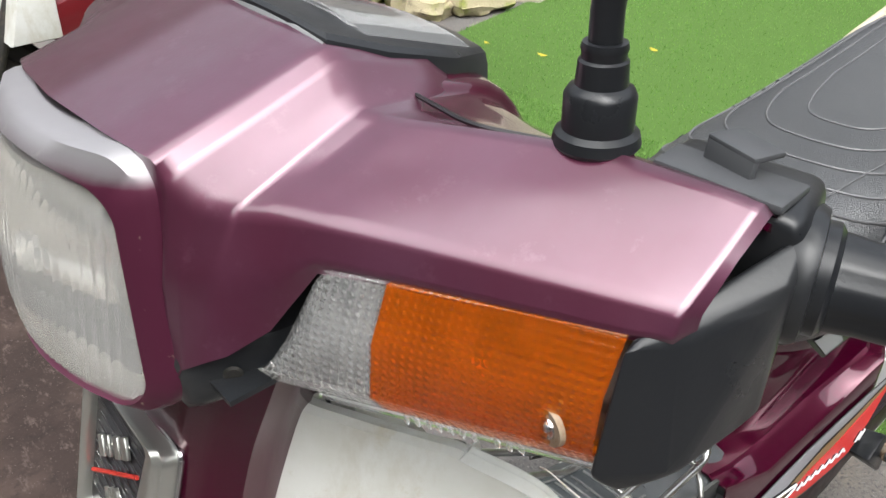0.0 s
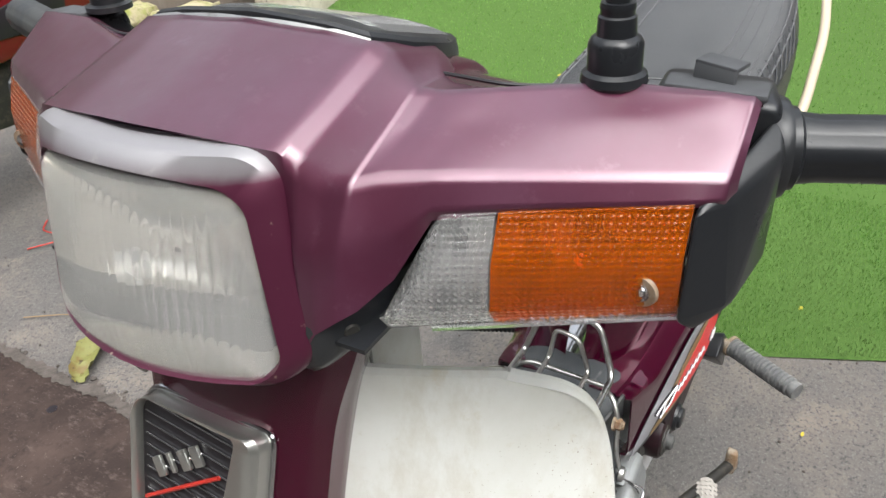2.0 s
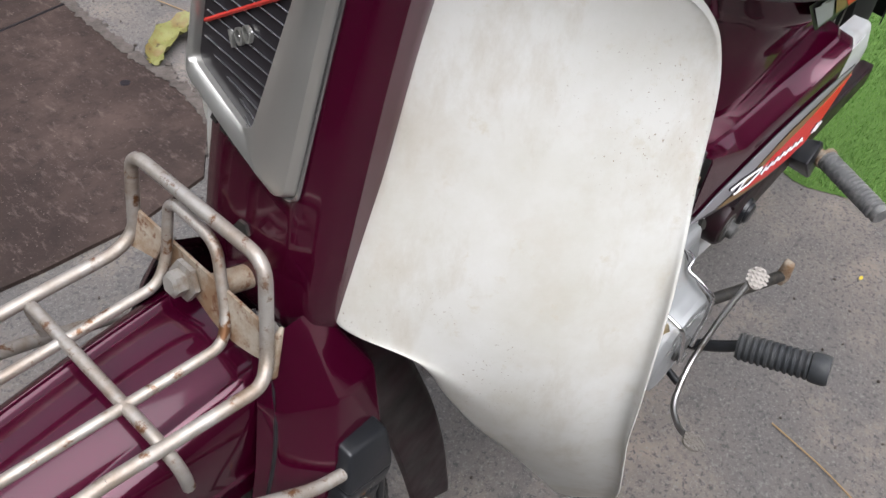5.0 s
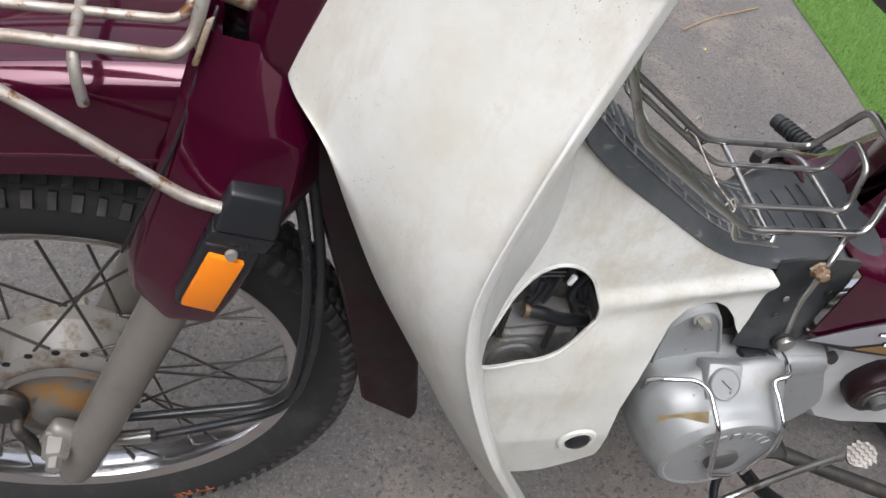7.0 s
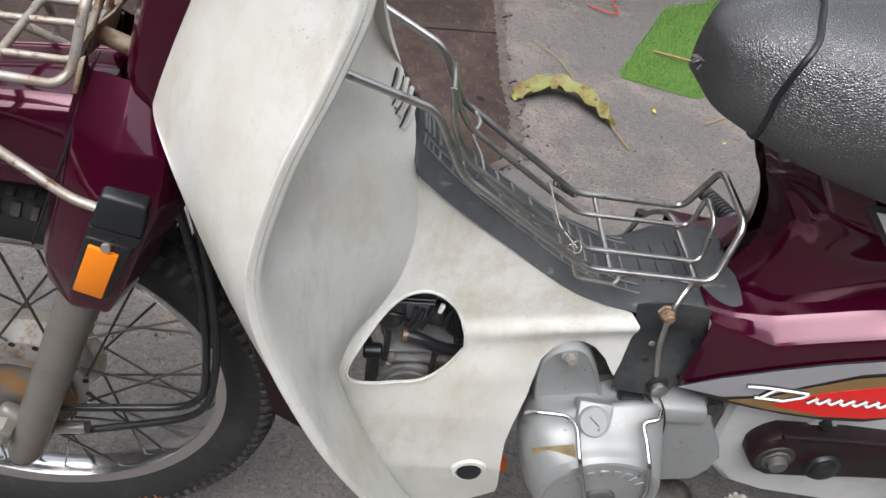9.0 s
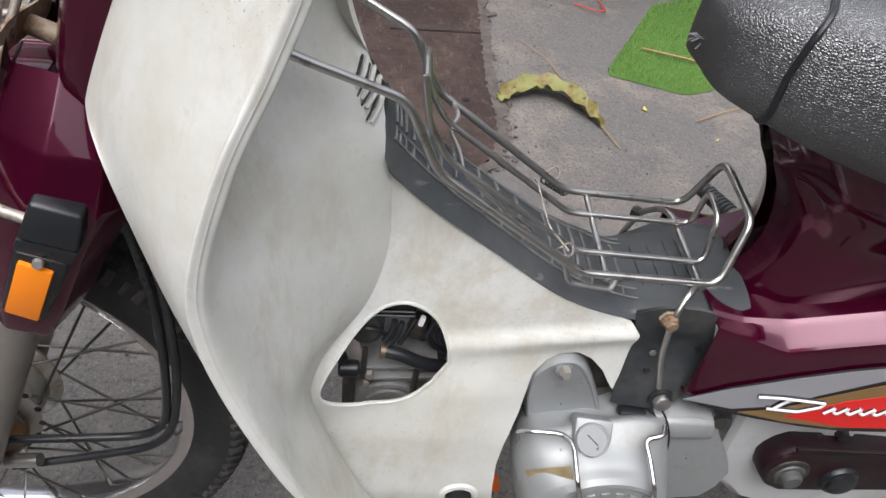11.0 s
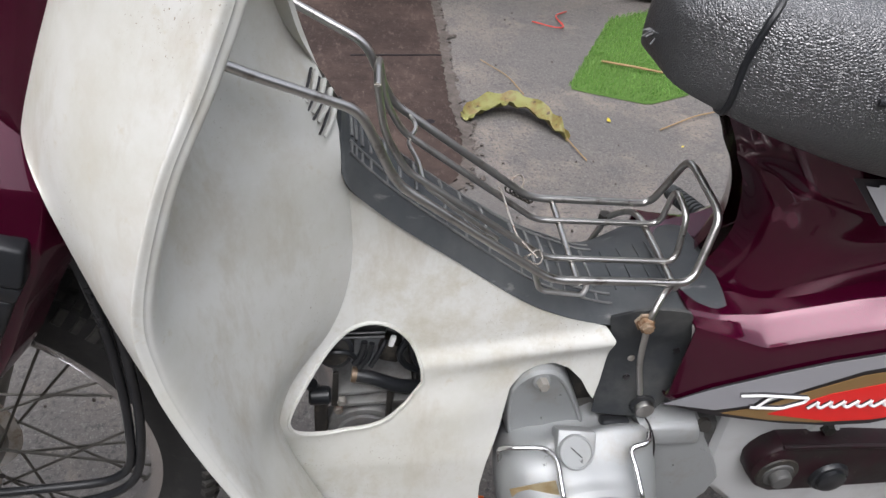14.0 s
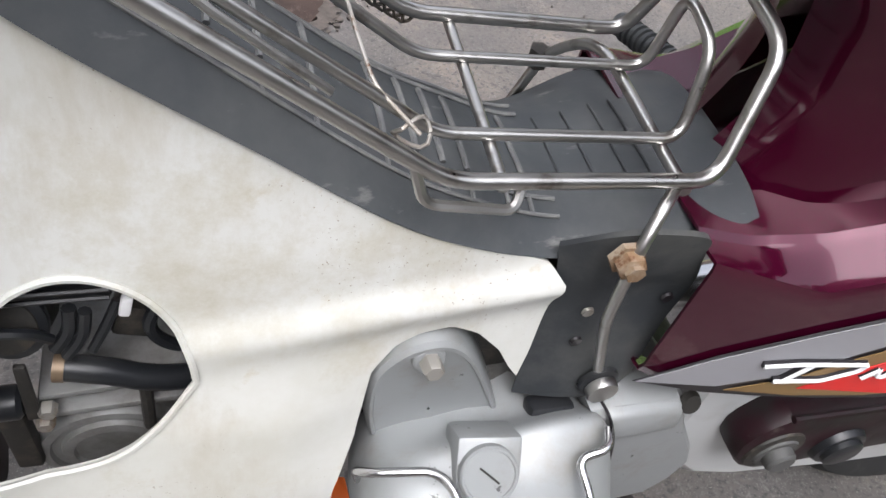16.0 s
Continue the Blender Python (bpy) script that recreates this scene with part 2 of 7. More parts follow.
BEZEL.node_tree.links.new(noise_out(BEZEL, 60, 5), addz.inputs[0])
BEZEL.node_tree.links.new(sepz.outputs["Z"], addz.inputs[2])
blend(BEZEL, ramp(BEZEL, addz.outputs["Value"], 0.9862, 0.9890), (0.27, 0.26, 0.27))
vary(BEZEL, "Roughness", noise_out(BEZEL, 30, 5), 0.3, 0.6)
WHITE = material("aged_white_plastic", (0.56, 0.562, 0.530), 0.40, 0.0, spec=0.4)
blend(WHITE, ramp(WHITE, noise_out(WHITE, 9, 7, 0.65), 0.42, 0.68), (0.475, 0.470, 0.415))
blend(WHITE, ramp(WHITE, noise_out(WHITE, 22, 8, 0.7, (1, 1, 0.35)), 0.52, 0.76), (0.41, 0.38, 0.31))
blend(WHITE, ramp(WHITE, noise_out(WHITE, 55, 9, 0.72), 0.60, 0.72), (0.47, 0.44, 0.36))
speck = WHITE.node_tree.nodes.new("ShaderNodeMath")
speck.operation = "MULTIPLY"
WHITE.node_tree.links.new(ramp(WHITE, noise_out(WHITE, 640, 2, 0.5), 0.68, 0.73), speck.inputs[0])
WHITE.node_tree.links.new(ramp(WHITE, noise_out(WHITE, 10, 4, 0.6), 0.55, 0.62), speck.inputs[1])
blend(WHITE, speck.outputs["Value"], (0.24, 0.20, 0.15))
blend(WHITE, ramp(WHITE, noise_out(WHITE, 5.5, 10, 0.78), 0.53, 0.68), (0.43, 0.405, 0.325))
blend(WHITE, ramp(WHITE, noise_out(WHITE, 3.4, 8, 0.72), 0.54, 0.74), (0.43, 0.395, 0.325))
vary(WHITE, "Roughness", noise_out(WHITE, 12, 6), 0.3, 0.6)
bump(WHITE, noise_out(WHITE, 45, 5), 0.08, 0.002)
BLACK = material("black_plastic", (0.013, 0.014, 0.016), 0.42, spec=0.45)
vary(BLACK, "Roughness", noise_out(BLACK, 40, 6), 0.18, 0.45)
blend(BLACK, ramp(BLACK, noise_out(BLACK, 25, 7), 0.5, 0.85), (0.036, 0.036, 0.036))
bump(BLACK, noise_out(BLACK, 500, 3), 0.1, 0.0005)
RUBBER = material("worn_black_rubber", (0.028, 0.031, 0.034), 0.55, spec=0.4)
vary(RUBBER, "Roughness", noise_out(RUBBER, 30, 6), 0.4, 0.75)
blend(RUBBER, ramp(RUBBER, noise_out(RUBBER, 18, 8, 0.65), 0.45, 0.8), (0.085, 0.085, 0.08))
bump(RUBBER, noise_out(RUBBER, 300, 4), 0.15, 0.0006)
TYRE = material("dusty_tyre_rubber", (0.024, 0.024, 0.024), 0.75, spec=0.3)
blend(TYRE, ramp(TYRE, noise_out(TYRE, 14, 8, 0.7), 0.52, 0.84), (0.062, 0.060, 0.056))
DUSTYTREAD = material("dusty_tread_rubber", (0.036, 0.035, 0.034), 0.8, spec=0.3)
blend(DUSTYTREAD, ramp(DUSTYTREAD, noise_out(DUSTYTREAD, 40, 7, 0.7), 0.48, 0.78), (0.095, 0.088, 0.078))
MATRUBBER = material("dusty_mat_rubber", (0.046, 0.051, 0.055), 0.5, spec=0.45)
vary(MATRUBBER, "Roughness", noise_out(MATRUBBER, 30, 6), 0.35, 0.7)
blend(MATRUBBER, ramp(MATRUBBER, noise_out(MATRUBBER, 16, 8, 0.65), 0.42, 0.75), (0.085, 0.088, 0.088))
blend(MATRUBBER, ramp(MATRUBBER, noise_out(MATRUBBER, 90, 5, 0.6, (0.3, 1, 1)), 0.64, 0.74), (0.15, 0.15, 0.147))
bump(MATRUBBER, noise_out(MATRUBBER, 300, 4), 0.15, 0.0006)
WORNRUBBER = material("worn_rib_rubber", (0.115, 0.117, 0.118), 0.55, spec=0.4)
blend(WORNRUBBER, ramp(WORNRUBBER, noise_out(WORNRUBBER, 70, 6, 0.65), 0.45, 0.7), (0.20, 0.20, 0.19))
DULL = material("dull_grey_plastic", (0.060, 0.062, 0.066), 0.5, spec=0.4)
vary(DULL, "Roughness", noise_out(DULL, 40, 6), 0.35, 0.65)
blend(DULL, ramp(DULL, noise_out(DULL, 60, 6), 0.5, 0.75), (0.042, 0.043, 0.046))
VINYL = material("black_seat_vinyl", (0.015, 0.016, 0.018), 0.30, spec=1.0)
VINYL.node_tree.nodes["Principled BSDF"].inputs["IOR"].default_value = 1.68
vary(VINYL, "Roughness", noise_out(VINYL, 20, 5), 0.34, 0.48)
vor = VINYL.node_tree.nodes.new("ShaderNodeTexVoronoi")
vor.feature = "DISTANCE_TO_EDGE"
vor.inputs["Scale"].default_value = 500
VINYL.node_tree.links.new(coords(VINYL), vor.inputs["Vector"])
bump(VINYL, ramp(VINYL, vor.outputs["Distance"], 0.0, 0.35), 0.46, 0.0012)
bump(VINYL, noise_out(VINYL, 14, 3), 0.15, 0.004)
# rib grey carries the pale sky reflection; the torn threads share it
PIPING = material("rib_reflection_and_thread_grey", (0.10, 0.10, 0.104), 0.4)
CHROME = material("chrome", (0.62, 0.62, 0.63), 0.12, 1.0)
vary(CHROME, "Roughness", noise_out(CHROME, 60, 6), 0.07, 0.3)
STEEL = material("stainless_wire", (0.50, 0.49, 0.47), 0.28, 1.0)
vary(STEEL, "Roughness", noise_out(STEEL, 80, 5), 0.2, 0.45)
blend(STEEL, ramp(STEEL, noise_out(STEEL, 60, 6), 0.58, 0.72), (0.22, 0.19, 0.16))
RUSTY = material("rusty_steel_wire", (0.38, 0.36, 0.33), 0.4, 0.85)
blend(RUSTY, ramp(RUSTY, noise_out(RUSTY, 28, 8, 0.7), 0.40, 0.72), (0.17, 0.115, 0.070))
blend(RUSTY, ramp(RUSTY, noise_out(RUSTY, 90, 6, 0.7), 0.56, 0.64), (0.13, 0.06, 0.025))
vary(RUSTY, "Roughness", noise_out(RUSTY, 50, 6), 0.3, 0.75)
vary(RUSTY, "Metallic", noise_out(RUSTY, 28, 8, 0.7), 1.0, 0.15)
RUST = material("rusted_plate", (0.20, 0.125, 0.07), 0.75, 0.2)
blend(RUST, ramp(RUST, noise_out(RUST, 40, 8, 0.7), 0.42, 0.62), (0.34, 0.30, 0.24))
blend(RUST, ramp(RUST, noise_out(RUST, 110, 6, 0.7), 0.55, 0.65), (0.12, 0.05, 0.02))
bump(RUST, noise_out(RUST, 160, 5), 0.4, 0.0008)
ALLOY = material("silver_engine_paint", (0.285, 0.295, 0.295), 0.46, 0.35)
vary(ALLOY, "Roughness", noise_out(ALLOY, 30, 6), 0.36, 0.62)
blend(ALLOY, ramp(ALLOY, noise_out(ALLOY, 26, 8, 0.7), 0.52, 0.75), (0.25, 0.24, 0.22))
blend(ALLOY, ramp(ALLOY, noise_out(ALLOY, 48, 7, 0.7), 0.645, 0.655), (0.10, 0.10, 0.10))
bump(ALLOY, noise_out(ALLOY, 350, 3), 0.08, 0.0004)
SILVER = material("silver_case_paint", (0.58, 0.59, 0.59), 0.38, 0.28)
blend(SILVER, ramp(SILVER, noise_out(SILVER, 20, 7), 0.55, 0.8), (0.46, 0.45, 0.43))
vary(SILVER, "Roughness", noise_out(SILVER, 35, 5), 0.28, 0.5)
CAST = material("dirty_cast_alloy", (0.115, 0.115, 0.112), 0.6, 0.5)
blend(CAST, ramp(CAST, noise_out(CAST, 35, 8, 0.7), 0.45, 0.7), (0.05, 0.045, 0.038))
DIRTYPAINT = material("greasy_maroon_paint", (0.016, 0.003, 0.006), 0.35, 0.1, spec=0.4)
blend(DIRTYPAINT, ramp(DIRTYPAINT, noise_out(DIRTYPAINT, 28, 8, 0.7), 0.42, 0.60), (0.012, 0.009, 0.009))
blend(DIRTYPAINT, ramp(DIRTYPAINT, noise_out(DIRTYPAINT, 70, 6, 0.7), 0.62, 0.70), (0.06, 0.045, 0.042))
vary(DIRTYPAINT, "Roughness", noise_out(DIRTYPAINT, 40, 6), 0.25, 0.65)
# lighter copy of the cast alloy, lifts the parts in the dim cavity
FINALLOY = material("lightened_head_alloy", (0.22, 0.22, 0.215), 0.55, 0.3)
blend(FINALLOY, ramp(FINALLOY, noise_out(FINALLOY, 35, 8, 0.7), 0.45, 0.7), (0.13, 0.12, 0.11))
BRAKEPLATE = material("stained_brake_plate", (0.13, 0.125, 0.115), 0.5, 0.4)
blend(BRAKEPLATE, ramp(BRAKEPLATE, noise_out(BRAKEPLATE, 22, 7, 0.6), 0.50, 0.60), (0.20, 0.11, 0.04))
blend(BRAKEPLATE, ramp(BRAKEPLATE, noise_out(BRAKEPLATE, 40, 6, 0.6), 0.62, 0.66), (0.05, 0.045, 0.04))
GRIME = material("greasy_dark_metal", (0.035, 0.033, 0.03), 0.55, 0.4)
blend(GRIME, ramp(GRIME, noise_out(GRIME, 45, 8, 0.7), 0.5, 0.75), (0.11, 0.09, 0.07))
HUB = material("tarnished_hub", (0.30, 0.285, 0.26), 0.42, 0.45)
blend(HUB, ramp(HUB, noise_out(HUB, 25, 8, 0.7), 0.5, 0.62), (0.16, 0.115, 0.075))
FORK = material("grey_fork_paint", (0.20, 0.185, 0.165), 0.45, 0.35)
blend(FORK, ramp(FORK, noise_out(FORK, 30, 7), 0.5, 0.8), (0.16, 0.145, 0.12))
SPOKE = material("dark_spoke_steel", (0.10, 0.095, 0.085), 0.45, 0.8)
BRASS = material("brass_cap", (0.55, 0.33, 0.08), 0.35, 0.9)
AMBER = material("amber_lens", (0.74, 0.185, 0.006), 0.10, trans=0.84, ior=1.45)
grid_bump(AMBER, 128, 0.5, 0.0010, ("Y", "Z"))
AMBER_FACE = material("amber_reflector", (0.75, 0.21, 0.008), 0.22, spec=0.5)
grid_bump(AMBER_FACE, 200, 0.25, 0.0004)
CLEAR = material("clear_lens", (0.95, 0.95, 0.94), 0.05, trans=0.94, ior=1.45)
grid_bump(CLEAR, 118, 0.5, 0.0012, ("Y", "Z"))
# transmission below one adds white haze in place of bright reflections
GLASS = material("headlight_glass", (0.95, 0.94, 0.91), 0.03, trans=0.90, ior=1.5)
WINDOW = material("meter_window", (0.85, 0.86, 0.86), 0.12, trans=0.9, ior=1.3)
# darker than the silver: the dark it mirrors is put into its colour
SIGNALBACK = material("darkened_signal_reflector", (0.17, 0.165, 0.16), 0.35, 0.7)
blend(SIGNALBACK, ramp(SIGNALBACK, noise_out(SIGNALBACK, 60, 3), 0.48, 0.56), (0.05, 0.05, 0.05))
MIRROR = material("reflector_silver", (0.88, 0.86, 0.82), 0.2, 1.0)
blend(MIRROR, ramp(MIRROR, noise_out(MIRROR, 18, 5), 0.45, 0.7), (0.66, 0.62, 0.55))
GREY = material("satin_badge_metal", (0.60, 0.60, 0.56), 0.22, 0.9)
vary(GREY, "Roughness", noise_out(GREY, 40, 6), 0.2, 0.45)
RED = material("red_decal", (0.60, 0.012, 0.010), 0.3, coat=0.3)
vary(RED, "Roughness", noise_out(RED, 40, 5), 0.2, 0.5)
GOLD = material("gold_decal", (0.24, 0.15, 0.06), 0.35, 0.3)
SILVERFILM = material("silver_decal", (0.33, 0.33, 0.35), 0.35, 0.35)
INK = material("black_decal", (0.015, 0.013, 0.015), 0.3)
WHITEINK = material("white_decal", (0.75, 0.75, 0.75), 0.35)
REDLINE = material("red_badge_line", (0.45, 0.03, 0.02), 0.4)
ORANGE = material("orange_moulding", (0.75, 0.13, 0.01), 0.45)
TREADTEXT = material("orange_tyre_marking", (0.38, 0.12, 0.05), 0.6)
ENGINE_TAPE = material("old_tape", (0.27, 0.20, 0.10), 0.5)
blend(ENGINE_TAPE, ramp(ENGINE_TAPE, noise_out(ENGINE_TAPE, 60, 6), 0.45, 0.7), (0.38, 0.32, 0.2))

ASPHALT = material("worn_grey_asphalt", (0.104, 0.097, 0.092), 0.85, spec=0.3)
blend(ASPHALT, ramp(ASPHALT, noise_out(ASPHALT, 2.2, 8, 0.66), 0.44, 0.60), (0.135, 0.120, 0.108))
blend(ASPHALT, ramp(ASPHALT, noise_out(ASPHALT, 4.3, 10, 0.75), 0.52, 0.66), (0.190, 0.160, 0.136))
blend(ASPHALT, ramp(ASPHALT, noise_out(ASPHALT, 7, 9, 0.75), 0.54, 0.70), (0.075, 0.073, 0.072))
blend(ASPHALT, ramp(ASPHALT, noise_out(ASPHALT, 190, 4, 0.65), 0.54, 0.68), (0.165, 0.157, 0.150))
blend(ASPHALT, ramp(ASPHALT, noise_out(ASPHALT, 150, 4, 0.65), 0.36, 0.47, (1, 1, 1), (0, 0, 0)), (0.066, 0.064, 0.063))
blend(ASPHALT, ramp(ASPHALT, noise_out(ASPHALT, 520, 3, 0.6), 0.62, 0.70), (0.25, 0.235, 0.22))
bump(ASPHALT, noise_out(ASPHALT, 170, 6, 0.75), 0.55, 0.004)
SLAB = material("brown_concrete_slab", (0.030, 0.020, 0.017), 0.75, spec=0.25)
blend(SLAB, ramp(SLAB, noise_out(SLAB, 3, 8, 0.65), 0.46, 0.70), (0.070, 0.048, 0.040))
blend(SLAB, ramp(SLAB, noise_out(SLAB, 30, 6, 0.7), 0.5, 0.72), (0.020, 0.014, 0.012))
blend(SLAB, ramp(SLAB, noise_out(SLAB, 75, 6, 0.7, (1, 0.35, 1)), 0.55, 0.68), (0.085, 0.062, 0.054))
blend(SLAB, ramp(SLAB, noise_out(SLAB, 220, 3), 0.66, 0.74), (0.15, 0.12, 0.105))
vary(SLAB, "Roughness", noise_out(SLAB, 8, 6), 0.6, 0.9)
bump(SLAB, noise_out(SLAB, 120, 5), 0.35, 0.002)
MORTAR = material("crumbling_mortar", (0.095, 0.080, 0.070), 0.9)
blend(MORTAR, ramp(MORTAR, noise_out(MORTAR, 26, 8, 0.7), 0.4, 0.65), (0.05, 0.042, 0.036))
bump(MORTAR, noise_out(MORTAR, 60, 6), 0.7, 0.006)
TURF = material("green_turf_backing", (0.05, 0.10, 0.022), 0.9, spec=0.1)
blend(TURF, ramp(TURF, noise_out(TURF, 300, 3), 0.45, 0.6), (0.08, 0.14, 0.035))
BLADE = material("green_turf_fibre", (0.085, 0.20, 0.035), 0.5, spec=0.35)
geo = BLADE.node_tree.nodes.new("ShaderNodeNewGeometry")
blend(BLADE, ramp(BLADE, geo.outputs["Random Per Island"], 0.1, 0.95), (0.19, 0.33, 0.085))
blend(BLADE, ramp(BLADE, noise_out(BLADE, 1.8, 4), 0.5, 0.8), (0.18, 0.25, 0.10))
LEAF = material("dry_yellow_leaf", (0.16, 0.16, 0.048), 0.6)
blend(LEAF, ramp(LEAF, noise_out(LEAF, 25, 7, 0.7), 0.48, 0.6), (0.14, 0.10, 0.03))
blend(LEAF, ramp(LEAF, noise_out(LEAF, 70, 5), 0.6, 0.68), (0.05, 0.03, 0.012))
YELLOW = material("yellow_leaf", (0.45, 0.36, 0.03), 0.6)
TWIG = material("dry_straw", (0.26, 0.17, 0.08), 0.8)
PLASTER = material("flaking_plaster", (0.50, 0.46, 0.38), 0.85)
blend(PLASTER, ramp(PLASTER, noise_out(PLASTER, 5, 8, 0.7), 0.56, 0.6), (0.10, 0.085, 0.07))
blend(PLASTER, ramp(PLASTER, noise_out(PLASTER, 18, 7, 0.7), 0.5, 0.7), (0.36, 0.31, 0.24))
bump(PLASTER, noise_out(PLASTER, 9, 8), 0.6, 0.02)
DARKSTONE = material("dark_weathered_render", (0.13, 0.105, 0.085), 0.85)
blend(DARKSTONE, ramp(DARKSTONE, noise_out(DARKSTONE, 7, 8, 0.7, (1, 1, 0.25)), 0.45, 0.7), (0.20, 0.175, 0.15))
MOSS = material("mossy_stone", (0.36, 0.31, 0.20), 0.9)
blend(MOSS, ramp(MOSS, noise_out(MOSS, 7, 8, 0.7), 0.46, 0.6), (0.22, 0.24, 0.06))
blend(MOSS, ramp(MOSS, noise_out(MOSS, 16, 8, 0.7), 0.55, 0.7), (0.09, 0.075, 0.05))
bump(MOSS, noise_out(MOSS, 12, 8), 0.8, 0.02)
# flat grey of the added unseen walls that block the low sky
SKYBLOCK = material("sky_block_grey", (0.13, 0.12, 0.11), 0.9)
blend(SKYBLOCK, ramp(SKYBLOCK, noise_out(SKYBLOCK, 1.2, 6), 0.4, 0.7), (0.085, 0.08, 0.075))
SCARLET = material("red_fairing_paint", (0.12, 0.005, 0.008), 0.3, 0.2, coat=0.6)
vary(SCARLET, "Roughness", noise_out(SCARLET, 15, 5), 0.25, 0.45)


# ---- the setting ----
def ground():
    xs = np.concatenate([[-60, -15, -6], np.linspace(-1.5, 3.5, 101), [6, 15, 60]])
    ys = np.concatenate([[-60, -15, -4], np.linspace(-1.2, 2.8, 81), [6, 15, 60]])
    g = np.array([[(x, y, 0.0025 * noise.noise((x * 3, y * 3, 0)) - 0.0025 if -1.5 <= x <= 3.5 and -1.2 <= y <= 2.8 else 0.0) for y in ys] for x in xs])
    ob = part("ground", skin(g), ASPHALT)
    tagged(ob, "worn grey asphalt yard with pale grit and stains", "ground", kind="structure")


def slab():
    edge = [(0.72, 2.6), (0.712, 1.76), (0.698, 1.53), (0.682, 1.23), (0.684, 1.05), (0.655, 0.90), (0.552, 0.775), (0.40, 0.752), (0.228, 0.765), (-0.3, 0.84), (-1.6, 0.97), (-1.6, 2.6)]
    bm = bmesh.new()
    top = [bm.verts.new((x, y, 0.006)) for x, y in edge]
    bm.faces.new(top)
    r = bmesh.ops.extrude_face_region(bm, geom=bm.faces[:])
    for v in r["geom"]:
        if isinstance(v, bmesh.types.BMVert):
            v.co.z = -0.03
    tagged(part("pavement", bm, SLAB), "dark reddish-brown concrete slab with pits", "pavement", kind="structure")
    # a joint between two pours of the slab and its crumbling edge
    rng = random.Random(4)
    bits = []
    line = spline([(0.718, 2.2), (0.712, 1.76), (0.700, 1.53), (0.686, 1.23), (0.690, 1.05), (0.662, 0.90), (0.60, 0.82)], 80)
    for x, y in line:
        for k in range(rng.randint(1, 6)):
            s = 0.0018 + 0.008 * rng.random() ** 3
            b = bmesh.new()
            bmesh.ops.create_icosphere(b, subdivisions=1, radius=s)
            for v in b.verts:
                v.co *= rng.uniform(0.7, 1.2)
                v.co.z *= 0.5
            bits.append(moved(b, Matrix.Translation((x + rng.gauss(0.006, 0.018), y + rng.uniform(-0.01, 0.01), 0.002))))
    tagged(part("rubble", join(*bits), MORTAR), "crumbled mortar bits along the slab edge", "rubble", kind="stuff")
    line = spline(line, 260)
    strip = np.array([[(x - 0.012 - 0.012 * noise.noise((4, y * 60, 0)) * (1 - d) + d * (0.030 + 0.030 * noise.noise((0, y * 22, 0)) + 0.018 * noise.noise((0, y * 75, 3))), y, 0.0085 - 0.005 * d + 0.002 * noise.noise((d * 3, y * 90, 1))) for d in (0, 0.35, 0.7, 1.0)] for x, y in line])
    tagged(part("trim", skin(strip), MORTAR), "crumbling sandy mortar joint beside the slab", "joint", kind="structure")
    hole = lathe([(0.0, 0.0), (0.011, 0.0), (0.0115, 0.0008), (0.0, 0.0008)], Matrix.Translation((0.614, 1.134, 0.0064)), 9)
    tagged(part("pit", hole, INK), "small black pit in the brown slab", "hole", kind="structure")
    groove = box((0.26, 0.008, 0.0016), Matrix.Translation((0.56, 1.50, 0.0064)) @ Matrix.Rotation(0.10, 4, "Z"))
    tagged(part("seam", groove, INK), "dark seam across the brown slab", "joint", kind="structure")


CARPET = [(1.02, 1.35), (1.12, 1.31), (1.23, 1.27), (1.42, 1.36), (1.66, 1.40), (1.62, 1.0), (1.575, 0.74), (1.53, 0.40), (1.47, 0.15), (1.39, -0.07), (1.45, -0.22), (1.53, -0.42), (1.70, -1.1), (4.6, -1.6), (5.6, 3.3), (4.35, 2.88), (3.10, 2.55), (2.2, 2.35), (1.30, 1.86)]


def carpet():
    bm = field(CARPET, [], 0.03, lambda x, y: 0.0)
    for v in bm.verts:
        v.co = Vector((v.co.x, v.co.z, 0.0 if v.is_boundary else 0.007))
    tagged(part("carpet", bm, TURF), "bright green artificial turf carpet on the yard", "carpet", kind="structure")
    rng = np.random.default_rng(3)
    verts, faces = [], []
    k = 0
    while k < 105000:
        u = rng.random()
        x, y = (1.0 + 1.2 * rng.random(), -0.7 + 2.7 * rng.random()) if u < 0.72 else (2.0 + 3.4 * rng.random(), -1.3 + 4.4 * rng.random())
        if not inside((x, y), CARPET):
            continue
        a, h, w = rng.random() * 6.283, 0.006 + 0.008 * rng.random(), (0.0011 if u < 0.72 else 0.0022)
        lx, ly = 0.009 * (rng.random(2) - 0.5)
        dx, dy = w * math.cos(a), w * math.sin(a)
        i = len(verts)
        verts += [(x - dx, y - dy, 0.006), (x + dx, y + dy, 0.006), (x + lx, y + ly, 0.006 + h)]
        faces.append((i, i + 1, i + 2))
        k += 1
    me = bpy.data.meshes.new("turf")
    me.from_pydata(verts, [], faces)
    me.materials.append(BLADE)
    tagged(new("turf", me), "short bright green plastic turf fibres", "turf", kind="stuff")


